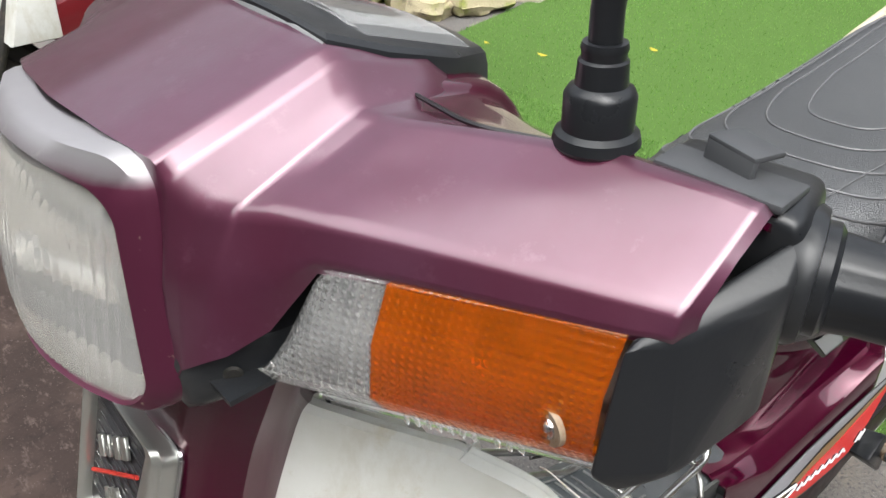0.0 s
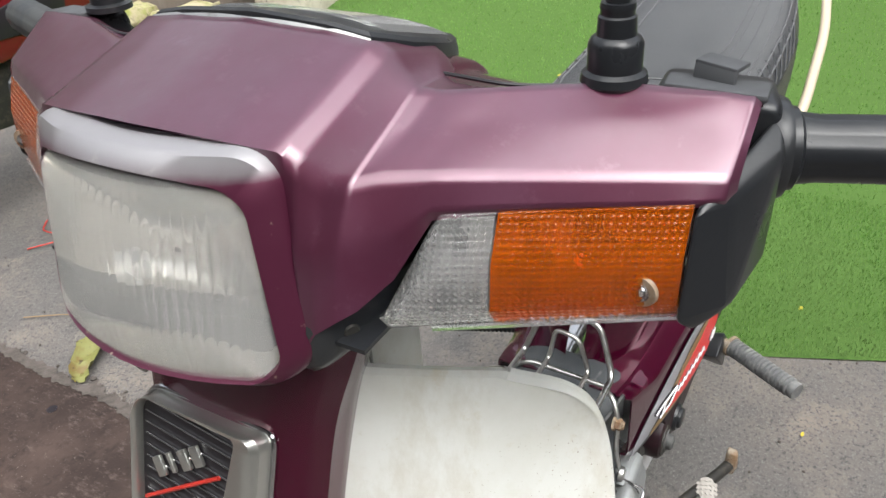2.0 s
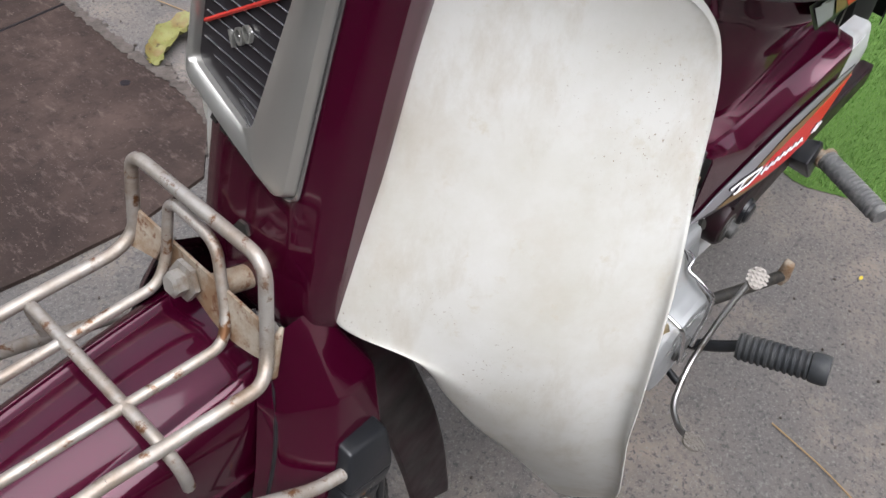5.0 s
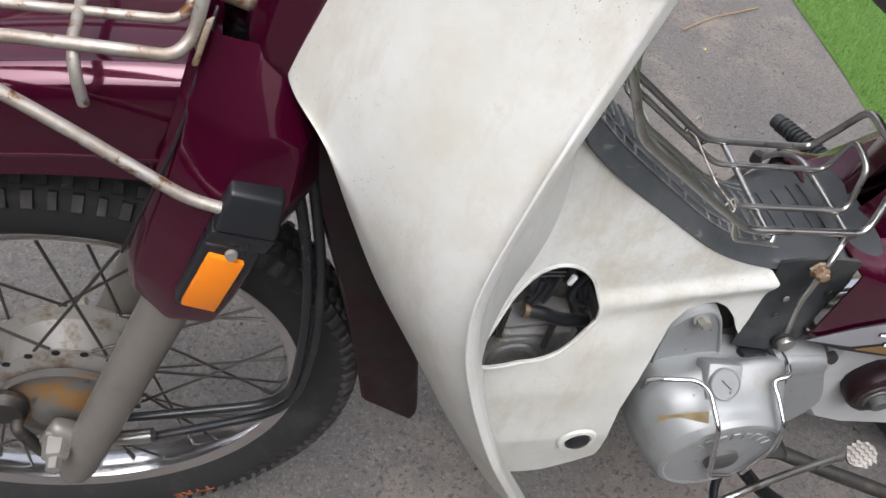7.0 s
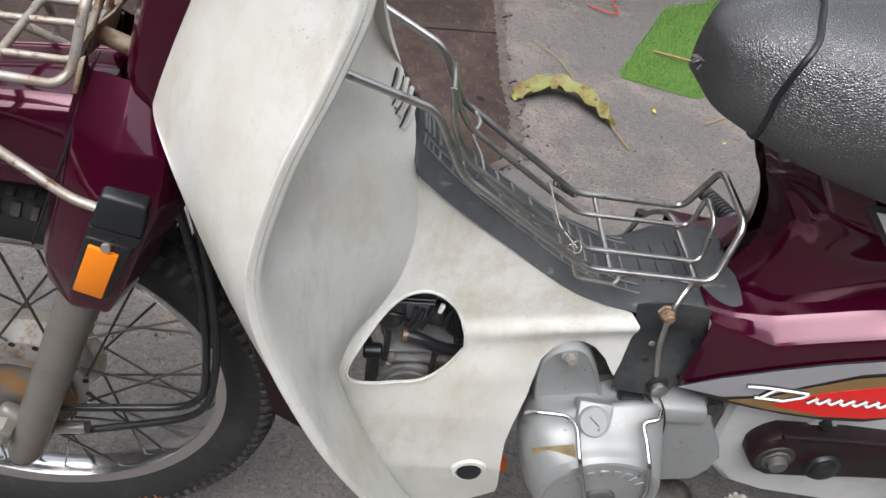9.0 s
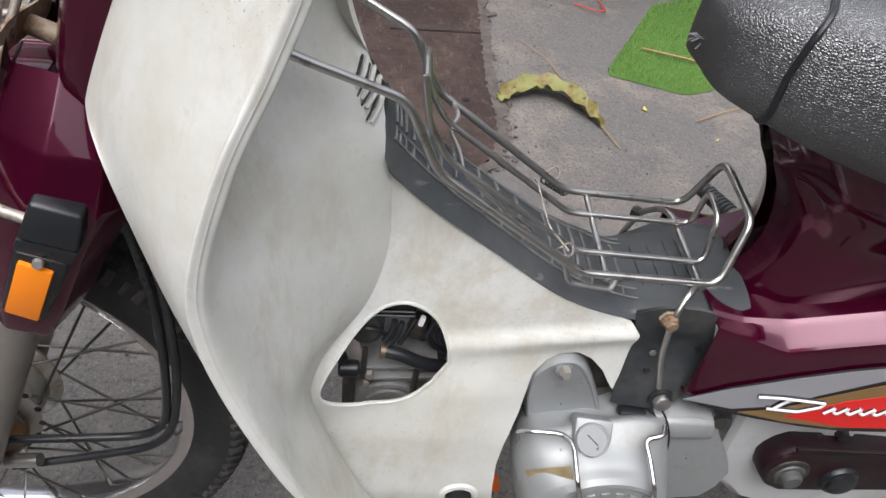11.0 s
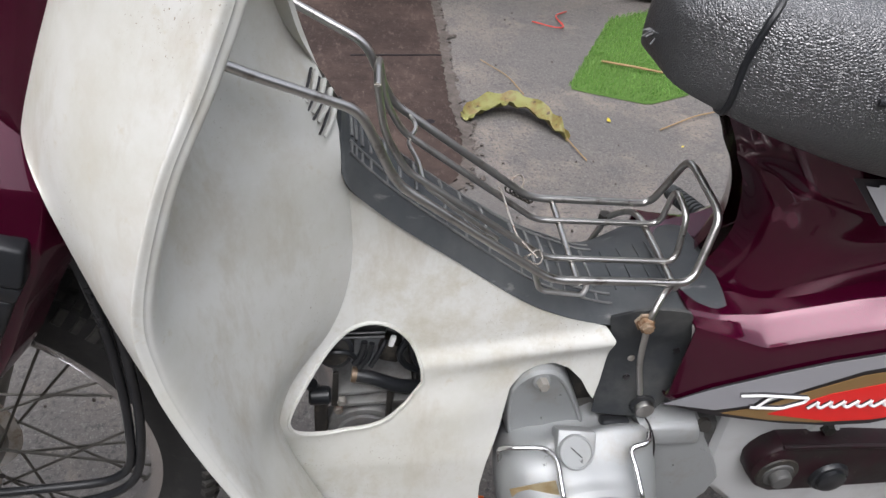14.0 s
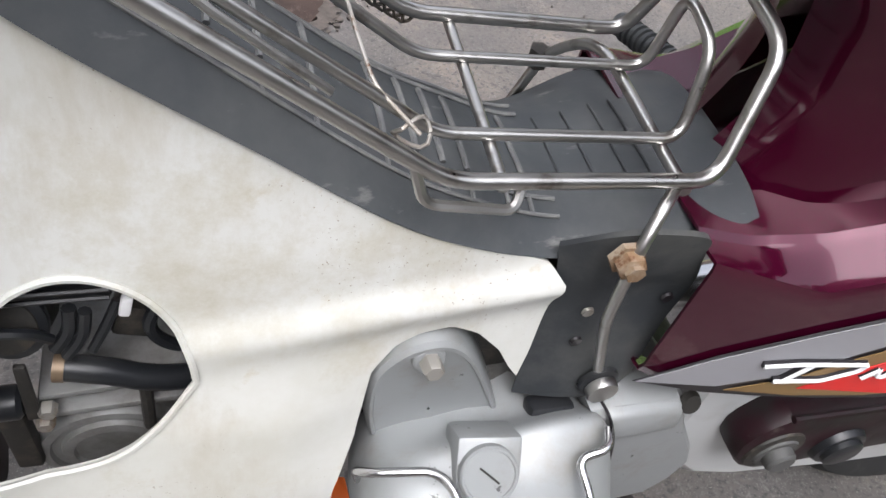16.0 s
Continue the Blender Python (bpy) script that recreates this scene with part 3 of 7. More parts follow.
def curled_leaf():
    mid = spline([(0.70, 1.155, 0.010), (0.745, 1.19, 0.022), (0.81, 1.215, 0.030), (0.875, 1.185, 0.030), (0.92, 1.12, 0.020), (0.945, 1.065, 0.008)], 26)
    wide = [0.007 + 0.026 * math.sin(math.pi * min(1, (i + 1.5) / 25)) ** 0.7 for i in range(26)]
    g = []
    for i, p in enumerate(mid):
        t = mid[min(i + 1, 25)] - mid[max(i - 1, 0)]
        s = np.array([-t[1], t[0], 0.0])
        s /= np.linalg.norm(s)
        row = []
        for j, v in enumerate(np.linspace(-1, 1, 9)):
            w = wide[i] * (1 + 0.14 * math.sin(i * 2.1 + 3 * (v > 0)) * abs(v))
            q = p + s * v * w + np.array([0, 0, 0.016 * v * v - 0.01 + 0.006 * math.sin(i * 1.5 + v * 3)])
            q[2] = max(q[2], 0.002)
            row.append(q)
        g.append(row)
    leaf = thing("dry_leaf", (0.82, 1.2, 0.0), "long curled dry yellow-brown leaf on the asphalt", "leaf")
    tagged(leaf, "long curled dry yellow-brown leaf lying on asphalt", "leaf")
    blade = part("blade", moved(skin(np.array(g), 0.0007), Matrix.Translation((-0.82, -1.2, 0))), LEAF, leaf)
    stem = part("stem", moved(tube([(0.940, 1.07, 0.010), (0.955, 1.02, 0.006), (0.968, 0.975, 0.004)], 0.0016, 0.02, 6), Matrix.Translation((-0.82, -1.2, 0))), TWIG, leaf)


def small_leaf(x, y, size, turn, mat, label):
    pts = spline([(-1, 0), (-0.4, 0.45), (0.4, 0.35), (1, 0), (0.3, -0.4), (-0.5, -0.38), (-1, 0)], 18)[:-1]
    bm = bmesh.new()
    lo = [bm.verts.new((px * size, py * size, 0.0025 + 0.15 * size * px * px)) for px, py in pts]
    bm.faces.new(lo)
    bmesh.ops.solidify(bm, geom=bm.faces[:], thickness=0.0008)
    ob = part("fallen_leaf", bm, mat)
    ob.matrix_basis = pose(x, y, 0.007 if inside((x, y), CARPET) else 0.001, 0, 0, turn)
    return tagged(ob, label, "leaf", "fallen leaves")


def litter():
    rng = random.Random(8)
    for x, y, s in ((1.084, 1.172, 0.011), (0.69, 1.17, 0.013), (1.24, 1.05, 0.006), (1.9, 0.9, 0.02), (2.3, 1.3, 0.022), (2.6, 1.9, 0.03), (2.1, 1.9, 0.022), (2.55, 2.2, 0.022), (1.75, 0.1, 0.010), (1.62, -0.2, 0.009), (2.9, 0.9, 0.03), (1.22, -0.26, 0.007), (3.0, 1.6, 0.03)):
        small_leaf(x, y, s, rng.uniform(0, 360), YELLOW, "small fallen yellow leaf on the ground")
    for name, pts, r in (("twig", [(1.21, 1.13, 0.004), (1.33, 1.20, 0.008), (1.50, 1.27, 0.006)], 0.0018), ("twig", [(0.80, 1.50, 0.004), (0.86, 1.40, 0.006), (0.885, 1.30, 0.003)], 0.0013), ("twig", [(1.16, 1.50, 0.016), (1.24, 1.46, 0.022), (1.33, 1.44, 0.016)], 0.0035), ("twig", [(0.82, -0.27, 0.003), (0.80, -0.36, 0.005), (0.77, -0.45, 0.003)], 0.0012)):
        tagged(part(name, tube(pts, r, 0.03, 6), TWIG), "thin dry brown twig on the ground", "twig", "twigs")
    cord = tube([(1.02, 1.80, 0.004), (1.08, 1.74, 0.012), (1.12, 1.76, 0.006), (1.10, 1.84, 0.012), (1.16, 1.9, 0.004)], 0.0022, 0.03, 6)
    tagged(part("cord", cord, REDLINE), "loose red string on the ground", "string")
    bits = []
    for k in range(420):
        x, y, s = rng.uniform(-0.4, 1.55), rng.uniform(-0.6, 1.9), rng.uniform(0.0012, 0.0034)
        if inside((x, y), CARPET):
            continue
        b = bmesh.new()
        bmesh.ops.create_icosphere(b, subdivisions=1, radius=s)
        for v in b.verts:
            v.co *= rng.uniform(0.6, 1.2)
        bits.append(moved(b, Matrix.Translation((x, y, 0.001))))
    tagged(part("grit", join(*bits), MORTAR), "loose sandy grit scattered on the asphalt", "grit", kind="stuff")


def stone(name, size, m, mat, label, seed):
    bm = bmesh.new()
    bmesh.ops.create_cube(bm, size=1)
    bmesh.ops.subdivide_edges(bm, edges=bm.edges, cuts=5, use_grid_fill=True)
    for v in bm.verts:
        p = v.co.copy()
        k = max(abs(p.x), abs(p.y), abs(p.z)) / max(p.length, 1e-6)
        v.co = p * (0.55 + 0.45 * k) * 1.0
        v.co = Vector((v.co.x * size[0], v.co.y * size[1], v.co.z * size[2]))
        v.co += Vector((noise.noise(p * 2.5 + Vector((seed, 0, 0))), noise.noise(p * 2.5 + Vector((0, seed, 0))), noise.noise(p * 2.5 + Vector((0, 0, seed))))) * min(size) * 0.25
    ob = part(name, moved(bm, m), mat)
    return tagged(ob, label, "stone")


def surroundings():
    # low boundary wall behind the carpet: dark render, a flaking pier and footing stones
    def wall(name, x, y, z, sx, sy, sz, mat, label, cat, turn=13.5):
        bm = box((sx, sy, sz), None, 0.012)
        bmesh.ops.subdivide_edges(bm, edges=[e for e in bm.edges if e.calc_length() > 0.3], cuts=10, use_grid_fill=True)
        for v in bm.verts:
            v.co += Vector((0, 1, 0.4)) * 0.02 * noise.noise(v.co * 4)
        ob = part(name, bm, mat)
        ob.matrix_basis = pose(x, y, z, 0, 0, turn)
        return tagged(ob, label, cat, kind="structure")
    wall("wall_east", 3.80, 2.80, 0.45, 1.25, 0.30, 0.95, PLASTER, "flaking cream plaster wall end", "wall")
    wall("wall_back", 3.22, 3.18, 0.60, 1.0, 0.3, 1.2, DARKSTONE, "dark weathered rendered wall", "wall", -27)
    for k, (x, y, sx, sy, sz) in enumerate(((2.82, 2.98, 0.42, 0.3, 0.16), (2.92, 2.66, 0.36, 0.26, 0.13), (2.62, 3.25, 0.4, 0.3, 0.2), (2.72, 2.78, 0.3, 0.24, 0.1))):
        stone("footing_stone", (sx, sy, sz), pose(x, y, sz * 0.42, 0, 0, -30 + 20 * k), MOSS, "pale mossy footing stone beside the turf", 3.0 + k)
    # plain walls added out of view close the yard: they darken reflections
    wall("unseen_wall_north", 0.5, 5.6, 1.8, 14.0, 0.3, 3.6, SKYBLOCK, "plain grey wall added out of view to darken reflections", "wall", 0)
    wall("unseen_wall_far", 6.4, 0.6, 1.9, 0.3, 10.0, 3.8, SKYBLOCK, "plain grey wall added out of view to darken reflections", "wall", 0)
    wall("unseen_wall_west", -4.2, 0.6, 3.0, 0.3, 10.0, 6.0, SKYBLOCK, "plain grey wall added out of view to darken reflections", "wall", 0)
    wall("unseen_wall_south", 0.5, -3.6, 1.5, 14.0, 0.3, 3.0, SKYBLOCK, "plain grey wall added out of view to block low sky", "wall", 0)


def parked_motorcycle():
    other = thing("parked_motorcycle", (1.3, 2.06, 0.0), "red parked motorcycle with black seat on the asphalt", "motorcycle")
    at = Matrix.Translation((-1.3, -2.06, 0.0))
    side = [(0.62, 0.56), (0.85, 0.64), (1.10, 0.665), (1.32, 0.680), (1.52, 0.705), (2.15, 0.765), (2.18, 0.70), (1.93, 0.615), (1.72, 0.555), (1.55, 0.510), (1.40, 0.495), (1.0, 0.47), (0.70, 0.46)]
    part("side_fairing", moved(prism(side, 1.90, 2.22, 0.02), at), SCARLET, other, "glossy red side fairing")
    # black panel laid on for the shade inside the fairing's recess
    inset = [(1.20, 0.615), (1.30, 0.640), (1.46, 0.655), (1.44, 0.555), (1.34, 0.545), (1.18, 0.55)]
    part("dark_recess", moved(prism(inset, 1.894, 1.93, 0.003), at), INK, other)
    top = [(0.95, 0.665), (1.30, 0.690), (1.52, 0.715), (2.10, 0.775), (2.12, 0.83), (1.60, 0.79), (1.25, 0.745), (0.98, 0.73)]
    part("seat", moved(prism(top, 1.93, 2.19, 0.02), at), VINYL, other)
    part("front_panel", moved(prism([(0.56, 0.50), (0.62, 0.66), (0.70, 0.66), (0.69, 0.50)], 1.895, 2.22, 0.01), at), WHITE, other)
    part("engine_block", moved(hull([(x, y, z) for x, z in ((0.9, 0.30), (1.35, 0.28), (1.62, 0.44), (1.60, 0.51), (0.9, 0.48)) for y in (1.96, 2.16)], 0.02), at), GRIME, other)
    for x in (0.45, 1.55):
        m = at @ Matrix.Translation((x, 2.06, 0.27)) @ Matrix.Rotation(radians(90), 4, "X")
        part("wheel", lathe([(0.21, -0.03), (0.25, -0.038), (0.268, -0.02), (0.27, 0), (0.268, 0.02), (0.25, 0.038), (0.21, 0.03), (0.20, 0.0), (0.21, -0.03)], m, 40), TYRE, other)
        part("hub", lathe([(0, -0.04), (0.06, -0.04), (0.06, 0.04), (0, 0.04)], m, 20), HUB, other)
        part("wheel_disc", lathe([(0.05, -0.012), (0.205, -0.008), (0.205, 0.008), (0.05, 0.012)], m, 30), GRIME, other)
    part("fork", moved(join(tube([(0.45, 1.99, 0.27), (0.62, 1.99, 0.62)], 0.018, 0, 10), tube([(0.45, 2.13, 0.27), (0.62, 2.13, 0.62)], 0.018, 0, 10)), at), GRIME, other)


ground()
slab()
carpet()
curled_leaf()
litter()
surroundings()
parked_motorcycle()


# ---- the motorcycle: x runs to its rear, y to its right, z up ----
bike = thing("motorcycle", (0.0, 0.0, 0.0), "maroon step-through motorcycle with white leg shield and wire racks", "motorcycle")


def sec(y, *xz):
    return [(x, y, z) for x, z in xz]


def handlebar_cover():
    tip = [
        sec(-0.1985, (0.2790, 0.9665), (0.2775, 0.9685), (0.2785, 0.9725), (0.2900, 0.982), (0.3040, 0.9905), (0.3075, 0.988), (0.311, 0.960)),
        sec(-0.1960, (0.2715, 0.9660), (0.2705, 0.9680), (0.2730, 0.9737), (0.2890, 0.984), (0.3030, 0.9930), (0.3075, 0.9905), (0.311, 0.958)),
        sec(-0.1870, (0.2655, 0.9655), (0.2650, 0.9675), (0.2690, 0.9745), (0.2880, 0.9855), (0.3010, 0.9940), (0.3060, 0.9925), (0.313, 0.957)),
    ]
    arm = [
        sec(-0.1500, (0.2490, 0.9650), (0.2480, 0.9670), (0.2525, 0.9755), (0.2760, 0.9870), (0.2960, 0.9950), (0.3020, 0.9930), (0.316, 0.957)),
        sec(-0.1260, (0.2380, 0.9640), (0.2370, 0.9665), (0.2420, 0.9760), (0.2680, 0.9870), (0.2860, 0.9945), (0.2930, 0.9920), (0.318, 0.957)),
        sec(-0.1060, (0.2280, 0.9620), (0.2275, 0.9660), (0.2320, 0.9765), (0.2600, 0.9865), (0.2770, 0.9940), (0.2850, 0.9915), (0.320, 0.957)),
        sec(-0.0960, (0.2150, 0.9420), (0.2200, 0.9600), (0.2280, 0.9765), (0.2540, 0.9860), (0.2730, 0.9935), (0.2830, 0.9912), (0.325, 0.957)),
    ]
    shoulder = [
        sec(-0.0860, (0.2040, 0.9320), (0.2130, 0.9560), (0.2235, 0.9765), (0.2500, 0.9855), (0.2690, 0.9930), (0.2830, 0.9915), (0.335, 0.957)),
        sec(-0.0790, (0.1980, 0.9280), (0.2080, 0.9560), (0.2190, 0.9750), (0.2430, 0.9850), (0.2660, 0.9940), (0.2880, 0.9920), (0.345, 0.957)),
        sec(-0.0740, (0.1930, 0.9250), (0.2000, 0.9580), (0.2100, 0.9790), (0.2360, 0.9890), (0.2650, 0.9990), (0.2980, 0.9940), (0.350, 0.957)),
    ]
    brow = [
        sec(-0.0680, (0.1910, 0.9150), (0.1960, 0.9550), (0.2050, 0.9870), (0.2360, 0.9970), (0.2660, 1.0070), (0.3050, 0.9960), (0.353, 0.957)),
        sec(-0.0620, (0.1950, 0.9080), (0.2000, 0.9550), (0.2035, 0.9915), (0.2360, 1.0010), (0.2660, 1.0105), (0.3080, 0.9975), (0.354, 0.957)),
        sec(-0.0400, (0.2300, 0.9060), (0.2260, 0.9550), (0.1990, 0.9940), (0.2350, 1.0040), (0.2660, 1.0130), (0.3090, 0.9990), (0.356, 0.957)),
        sec(0.0, (0.2320, 0.9050), (0.2280, 0.9550), (0.1960, 0.9955), (0.2340, 1.0060), (0.2660, 1.0150), (0.3100, 1.0000), (0.358, 0.957)),
    ]
    rows = tip + arm + shoulder + brow
    full = rows + [[(x, -y, z) for x, y, z in r] for r in rows[-2::-1]]
    bm = skin(sheet(full, 5 * (len(full) - 1) + 1, 31, (False, False)))
    cover = part("handlebar_cover", bm, FADED, bike, "faded maroon plastic handlebar cover, worn at the edges", 60)
    # rear half of the cover, towards the rider
    back = [
        sec(-0.198, (0.3055, 0.987), (0.3200, 0.975), (0.3250, 0.945), (0.300, 0.925)),
        sec(-0.150, (0.2985, 0.9905), (0.3220, 0.976), (0.3280, 0.943), (0.297, 0.922)),
        sec(-0.115, (0.2870, 0.9915), (0.3240, 0.976), (0.3310, 0.940), (0.295, 0.920)),
        sec(-0.090, (0.2820, 0.9905), (0.3280, 0.9765), (0.3380, 0.935), (0.292, 0.915)),
        sec(-0.076, (0.2840, 0.9930), (0.3320, 0.9765), (0.3480, 0.935), (0.290, 0.910)),
        sec(-0.064, (0.2880, 0.9970), (0.3430, 0.978), (0.3560, 0.935), (0.288, 0.908)),
        sec(0.0, (0.2900, 1.0040), (0.3580, 0.974), (0.3600, 0.930), (0.285, 0.905)),
    ]
    back = back + [[(x, -y, z) for x, y, z in r] for r in back[-2::-1]]
    part("rear_cover", skin(sheet(back, 60, 16), 0.002), PAINT, bike, "dark maroon rear half of the handlebar cover")
    pair("seam", (tube([(0.3065, -0.196, 0.9915), (0.2955, -0.145, 0.9935), (0.2850, -0.110, 0.9925), (0.2900, -0.078, 0.992)], 0.0009, 0.01, 6)), INK, cover)
    part("lower_cover", skin(sheet([[(0.20, -0.09, 0.918), (0.33, -0.09, 0.918)], [(0.20, 0.09, 0.918), (0.33, 0.09, 0.918)]], 4, 4), 0.002), BLACK, bike)
    neck = hull([(0.192, s * 0.074, z) for s in (-1, 1) for z in (0.905, 0.929)] + [(0.222, s * 0.084, z) for s in (-1, 1) for z in (0.917, 0.931)] + [(0.30, s * 0.085, z) for s in (-1, 1) for z in (0.908, 0.925)], 0.004)
    nk = part("neck_cover", neck, BLACK, bike, "worn black plastic under the headlight")
    pair("neck_screw", (lathe([(0, 0.001), (0.0028, 0.001), (0.0035, 0), (0, 0)], along((0.207, -0.0795, 0.9185), (0.200, -0.092, 0.9185)), 12)), GRIME, nk)


def ring_points(hw_t, hw_b, z0, z1, rad, n=8):
    """A rounded trapezoid in (y, z), clockwise from the lower left."""
    pts = []
    for cx, cz, a0 in ((-(hw_b - rad), z0 + rad, 180), (-(hw_t - rad), z1 - rad, 90), (hw_t - rad, z1 - rad, 0), (hw_b - rad, z0 + rad, -90)):
        for k in range(n):
            a = radians(a0) + radians(90) * (1 - k / (n - 1)) - 0.0
            pts.append((cx + rad * math.cos(a), cz + rad * math.sin(a)))
    # straight runs between the corners
    out = []
    for i, p in enumerate(pts):
        q = pts[(i + 1) % len(pts)]
        m_ = 1 if math.dist(p, q) < 0.012 else 9
        for k in range(m_):
            out.append((p[0] + (q[0] - p[0]) * k / m_, p[1] + (q[1] - p[1]) * k / m_))
    return out


def bowed(y, z, off=0.0):
    """The bowed plane of the headlight's face."""
    return 0.1665 + 0.20 * (z - 0.905) + 4.2 * y * y + off


def crowned(y, z):
    """Lifts the upper rim of the headlight's glass towards its middle."""
    return z + 0.0065 * max(0.0, 1 - (y / 0.056) ** 2) * max(0.0, (z - 0.944) / 0.034)


def headlight():
    rings = []
    for hw_t, hw_b, z0, z1, rad, off in ((0.0640, 0.0722, 0.9035, 0.9926, 0.016, 0.014), (0.0640, 0.0722, 0.9035, 0.9926, 0.016, 0.0035), (0.0628, 0.0708, 0.9045, 0.9916, 0.015, 0.0), (0.0556, 0.0634, 0.9060, 0.9795, 0.012, -0.0020), (0.0540, 0.0618, 0.9070, 0.9778, 0.011, 0.001), (0.0536, 0.0614, 0.9074, 0.9774, 0.011, 0.010)):
        rings.append([(bowed(y, z, off), y, crowned(y, z) if hw_t < 0.06 else z) for y, z in ring_points(hw_t, hw_b, z0, z1, rad)])
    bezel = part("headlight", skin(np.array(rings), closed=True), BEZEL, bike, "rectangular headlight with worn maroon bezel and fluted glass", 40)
    gasket = [[(bowed(y, z, o), y, z) for y, z in ring_points(0.0653, 0.0735, 0.9026, 0.9936, 0.0172)] for o in (0.0115, 0.0165)]
    part("gasket", skin(np.array(gasket), closed=True), INK, bezel)
    edge = ring_points(0.0542, 0.0620, 0.9068, 0.9782, 0.011)
    def bowl(depth, shrink):
        rows_ = []
        for s in np.linspace(1, 0.02, 14):
            rows_.append([(bowed(y * s, 0.944 + (z - 0.944) * s, depth * (1 - s * s) + shrink), y * s, 0.944 + (z - 0.944) * s) for y, z in edge])
        return rows_
    # fluted glass: a grid inside the rounded outline with fine upright ridges
    def half(z):
        k = (z - 0.9068) / 0.0714
        w = 0.0620 + (0.0542 - 0.0620) * k
        d = max(0.0, 0.011 - (z - 0.9068), 0.011 - (0.9782 - z))
        return w - 0.011 + math.sqrt(max(0.0, 0.011 ** 2 - d * d))
    def pane(back):
        g = []
        for z in [0.9068 + 0.0714 * (0.5 - 0.5 * math.cos(math.pi * i / 25)) for i in range(26)]:
            row, hw = [], half(z)
            for i in range(361):
                y = hw * (i / 180 - 1)
                e = max(abs(y) / 0.0610, abs(z - 0.9425) / 0.0358)
                ridge = 0.0 if back else 0.0020 * abs(math.sin(math.pi * y / 0.0042)) if e < 0.88 else 0.0004 * abs(math.sin(math.pi * y / 0.0014))
                row.append((bowed(y, z, -0.005 * (1 - min(1, e * e)) - ridge + (0.0018 if back else 0.0)), y, crowned(y, z)))
            g.append(row)
        return np.array(g)
    lens = join(skin(pane(False)), skin(pane(True)))
    glass = part("lens", lens, GLASS, bezel, "clear fluted headlight glass, white haze added for brightness", 60)
    glass.visible_shadow = False
    part("reflector", skin(np.array(bowl(0.036, 0.004)), closed=True), MIRROR, bezel)
    part("bulb", lathe([(0, 0.0), (0.006, 0.002), (0.007, 0.012), (0.004, 0.018), (0, 0.02)], along((0.196, 0, 0.944), (0.17, 0, 0.944)), 16), WINDOW, bezel)
    screw = lathe([(0, 0.002), (0.003, 0.002), (0.0035, 0), (0, 0)], along((0.1690, -0.002, 0.9033), (0.160, -0.002, 0.9)), 10)
    part("bezel_screw", screw, HUB, bezel)


def turn_signal():
    """One front indicator: a clear corner, an amber body and a screw; local y grows outwards."""
    def face(y):
        k = (y - 0.091) / (0.187 - 0.091)
        return 0.2195 + 0.0445 * k
    def slab_(ys, mat, name, parent, label=""):
        g = []
        for y in ys:
            zt, zb = 0.9660 + 0.003 * (y - 0.106) / 0.08, 0.9165 + 0.006 * (y - 0.10) / 0.087
            s = max(0.0, (0.108 - y) / 0.018)
            zt = zt - 0.036 * min(s, 1.0)
            x = face(y)
            g.append([(x + 0.026, -y, zt - 0.001), (x + 0.006, -y, zt), (x + 0.0005, -y, zt - 0.002), (x - 0.0065, -y, zt * 0.6 + zb * 0.4), (x - 0.0085, -y, zb + 0.010), (x - 0.003, -y, zb + 0.0015), (x + 0.006, -y, zb), (x + 0.024, -y, zb + 0.001)])
        return g
    base = slab_(np.linspace(0.0915, 0.187, 14), None, "", None)
    inner = np.array(base)
    inner[:, :, 0] += 0.0075
    for side in (1, -1):
        fl = (lambda b: b) if side == 1 else flipped
        amber = np.array(slab_(np.linspace(0.1275, 0.1875, 12), None, "", None))
        clear = np.array(slab_([0.0905, 0.094, 0.098, 0.102, 0.106, 0.109, 0.114, 0.120, 0.1268], None, "", None))
        sig = part("turn_signal", fl(skin(inner, 0.0)), SIGNALBACK, bike, "front turn signal with clear and amber lens")
        c = part("clear_lens", fl(skin(clear, 0.0012)), CLEAR, sig, "clear ribbed plastic lens")
        c.visible_shadow = False
        a = part("amber_lens", fl(skin(amber, 0.0012)), AMBER, sig, "amber dotted plastic lens")
        a.visible_shadow = False
        lip = [(face(y) - 0.0005, -y, 0.9165 + 0.006 * (y - 0.10) / 0.087 - 0.0008) for y in np.linspace(0.104, 0.187, 8)]
        part("lens_lip", fl(tube(lip, 0.0017, 0, 6)), WINDOW, sig)
        bars = []
        for k in range(11):
            if k == 7:
                continue
            y = 0.1385 + 0.0032 * k
            bars.append(box((0.0006, 0.0019, 0.0026), Matrix.Translation((face(y) - 0.0088, -y, 0.9245 + 0.0002 * k))))
        for b_ in bars:
            part("moulded_mark", fl(b_), WINDOW, sig)
        sx = face(0.176) - 0.0065
        scr = lathe([(0, 0.0030), (0.0014, 0.0030), (0.0014, 0.0022), (0.0034, 0.0026), (0.0040, 0), (0, 0)], along((sx + 0.001, -0.176, 0.9365), (sx - 0.01, -0.1735, 0.9365)), 16)
        part("screw", fl(scr), CHROME, sig)
        # brown ring paints the dark of the recess round the screw
        part("screw_well", fl(lathe([(0.0045, 0.0018), (0.0058, 0.0018), (0.0060, 0), (0.0043, 0)], along((sx + 0.0008, -0.176, 0.9365), (sx - 0.01, -0.1735, 0.9365)), 20)), RUST, sig)
        bulb = lathe([(0, 0), (0.005, 0.0), (0.006, 0.006), (0.004, 0.010), (0, 0.011)], along((face(0.15) + 0.012, -0.15, 0.945), (face(0.15), -0.15, 0.945)), 12)
        part("signal_bulb", fl(bulb), BRASS, sig)


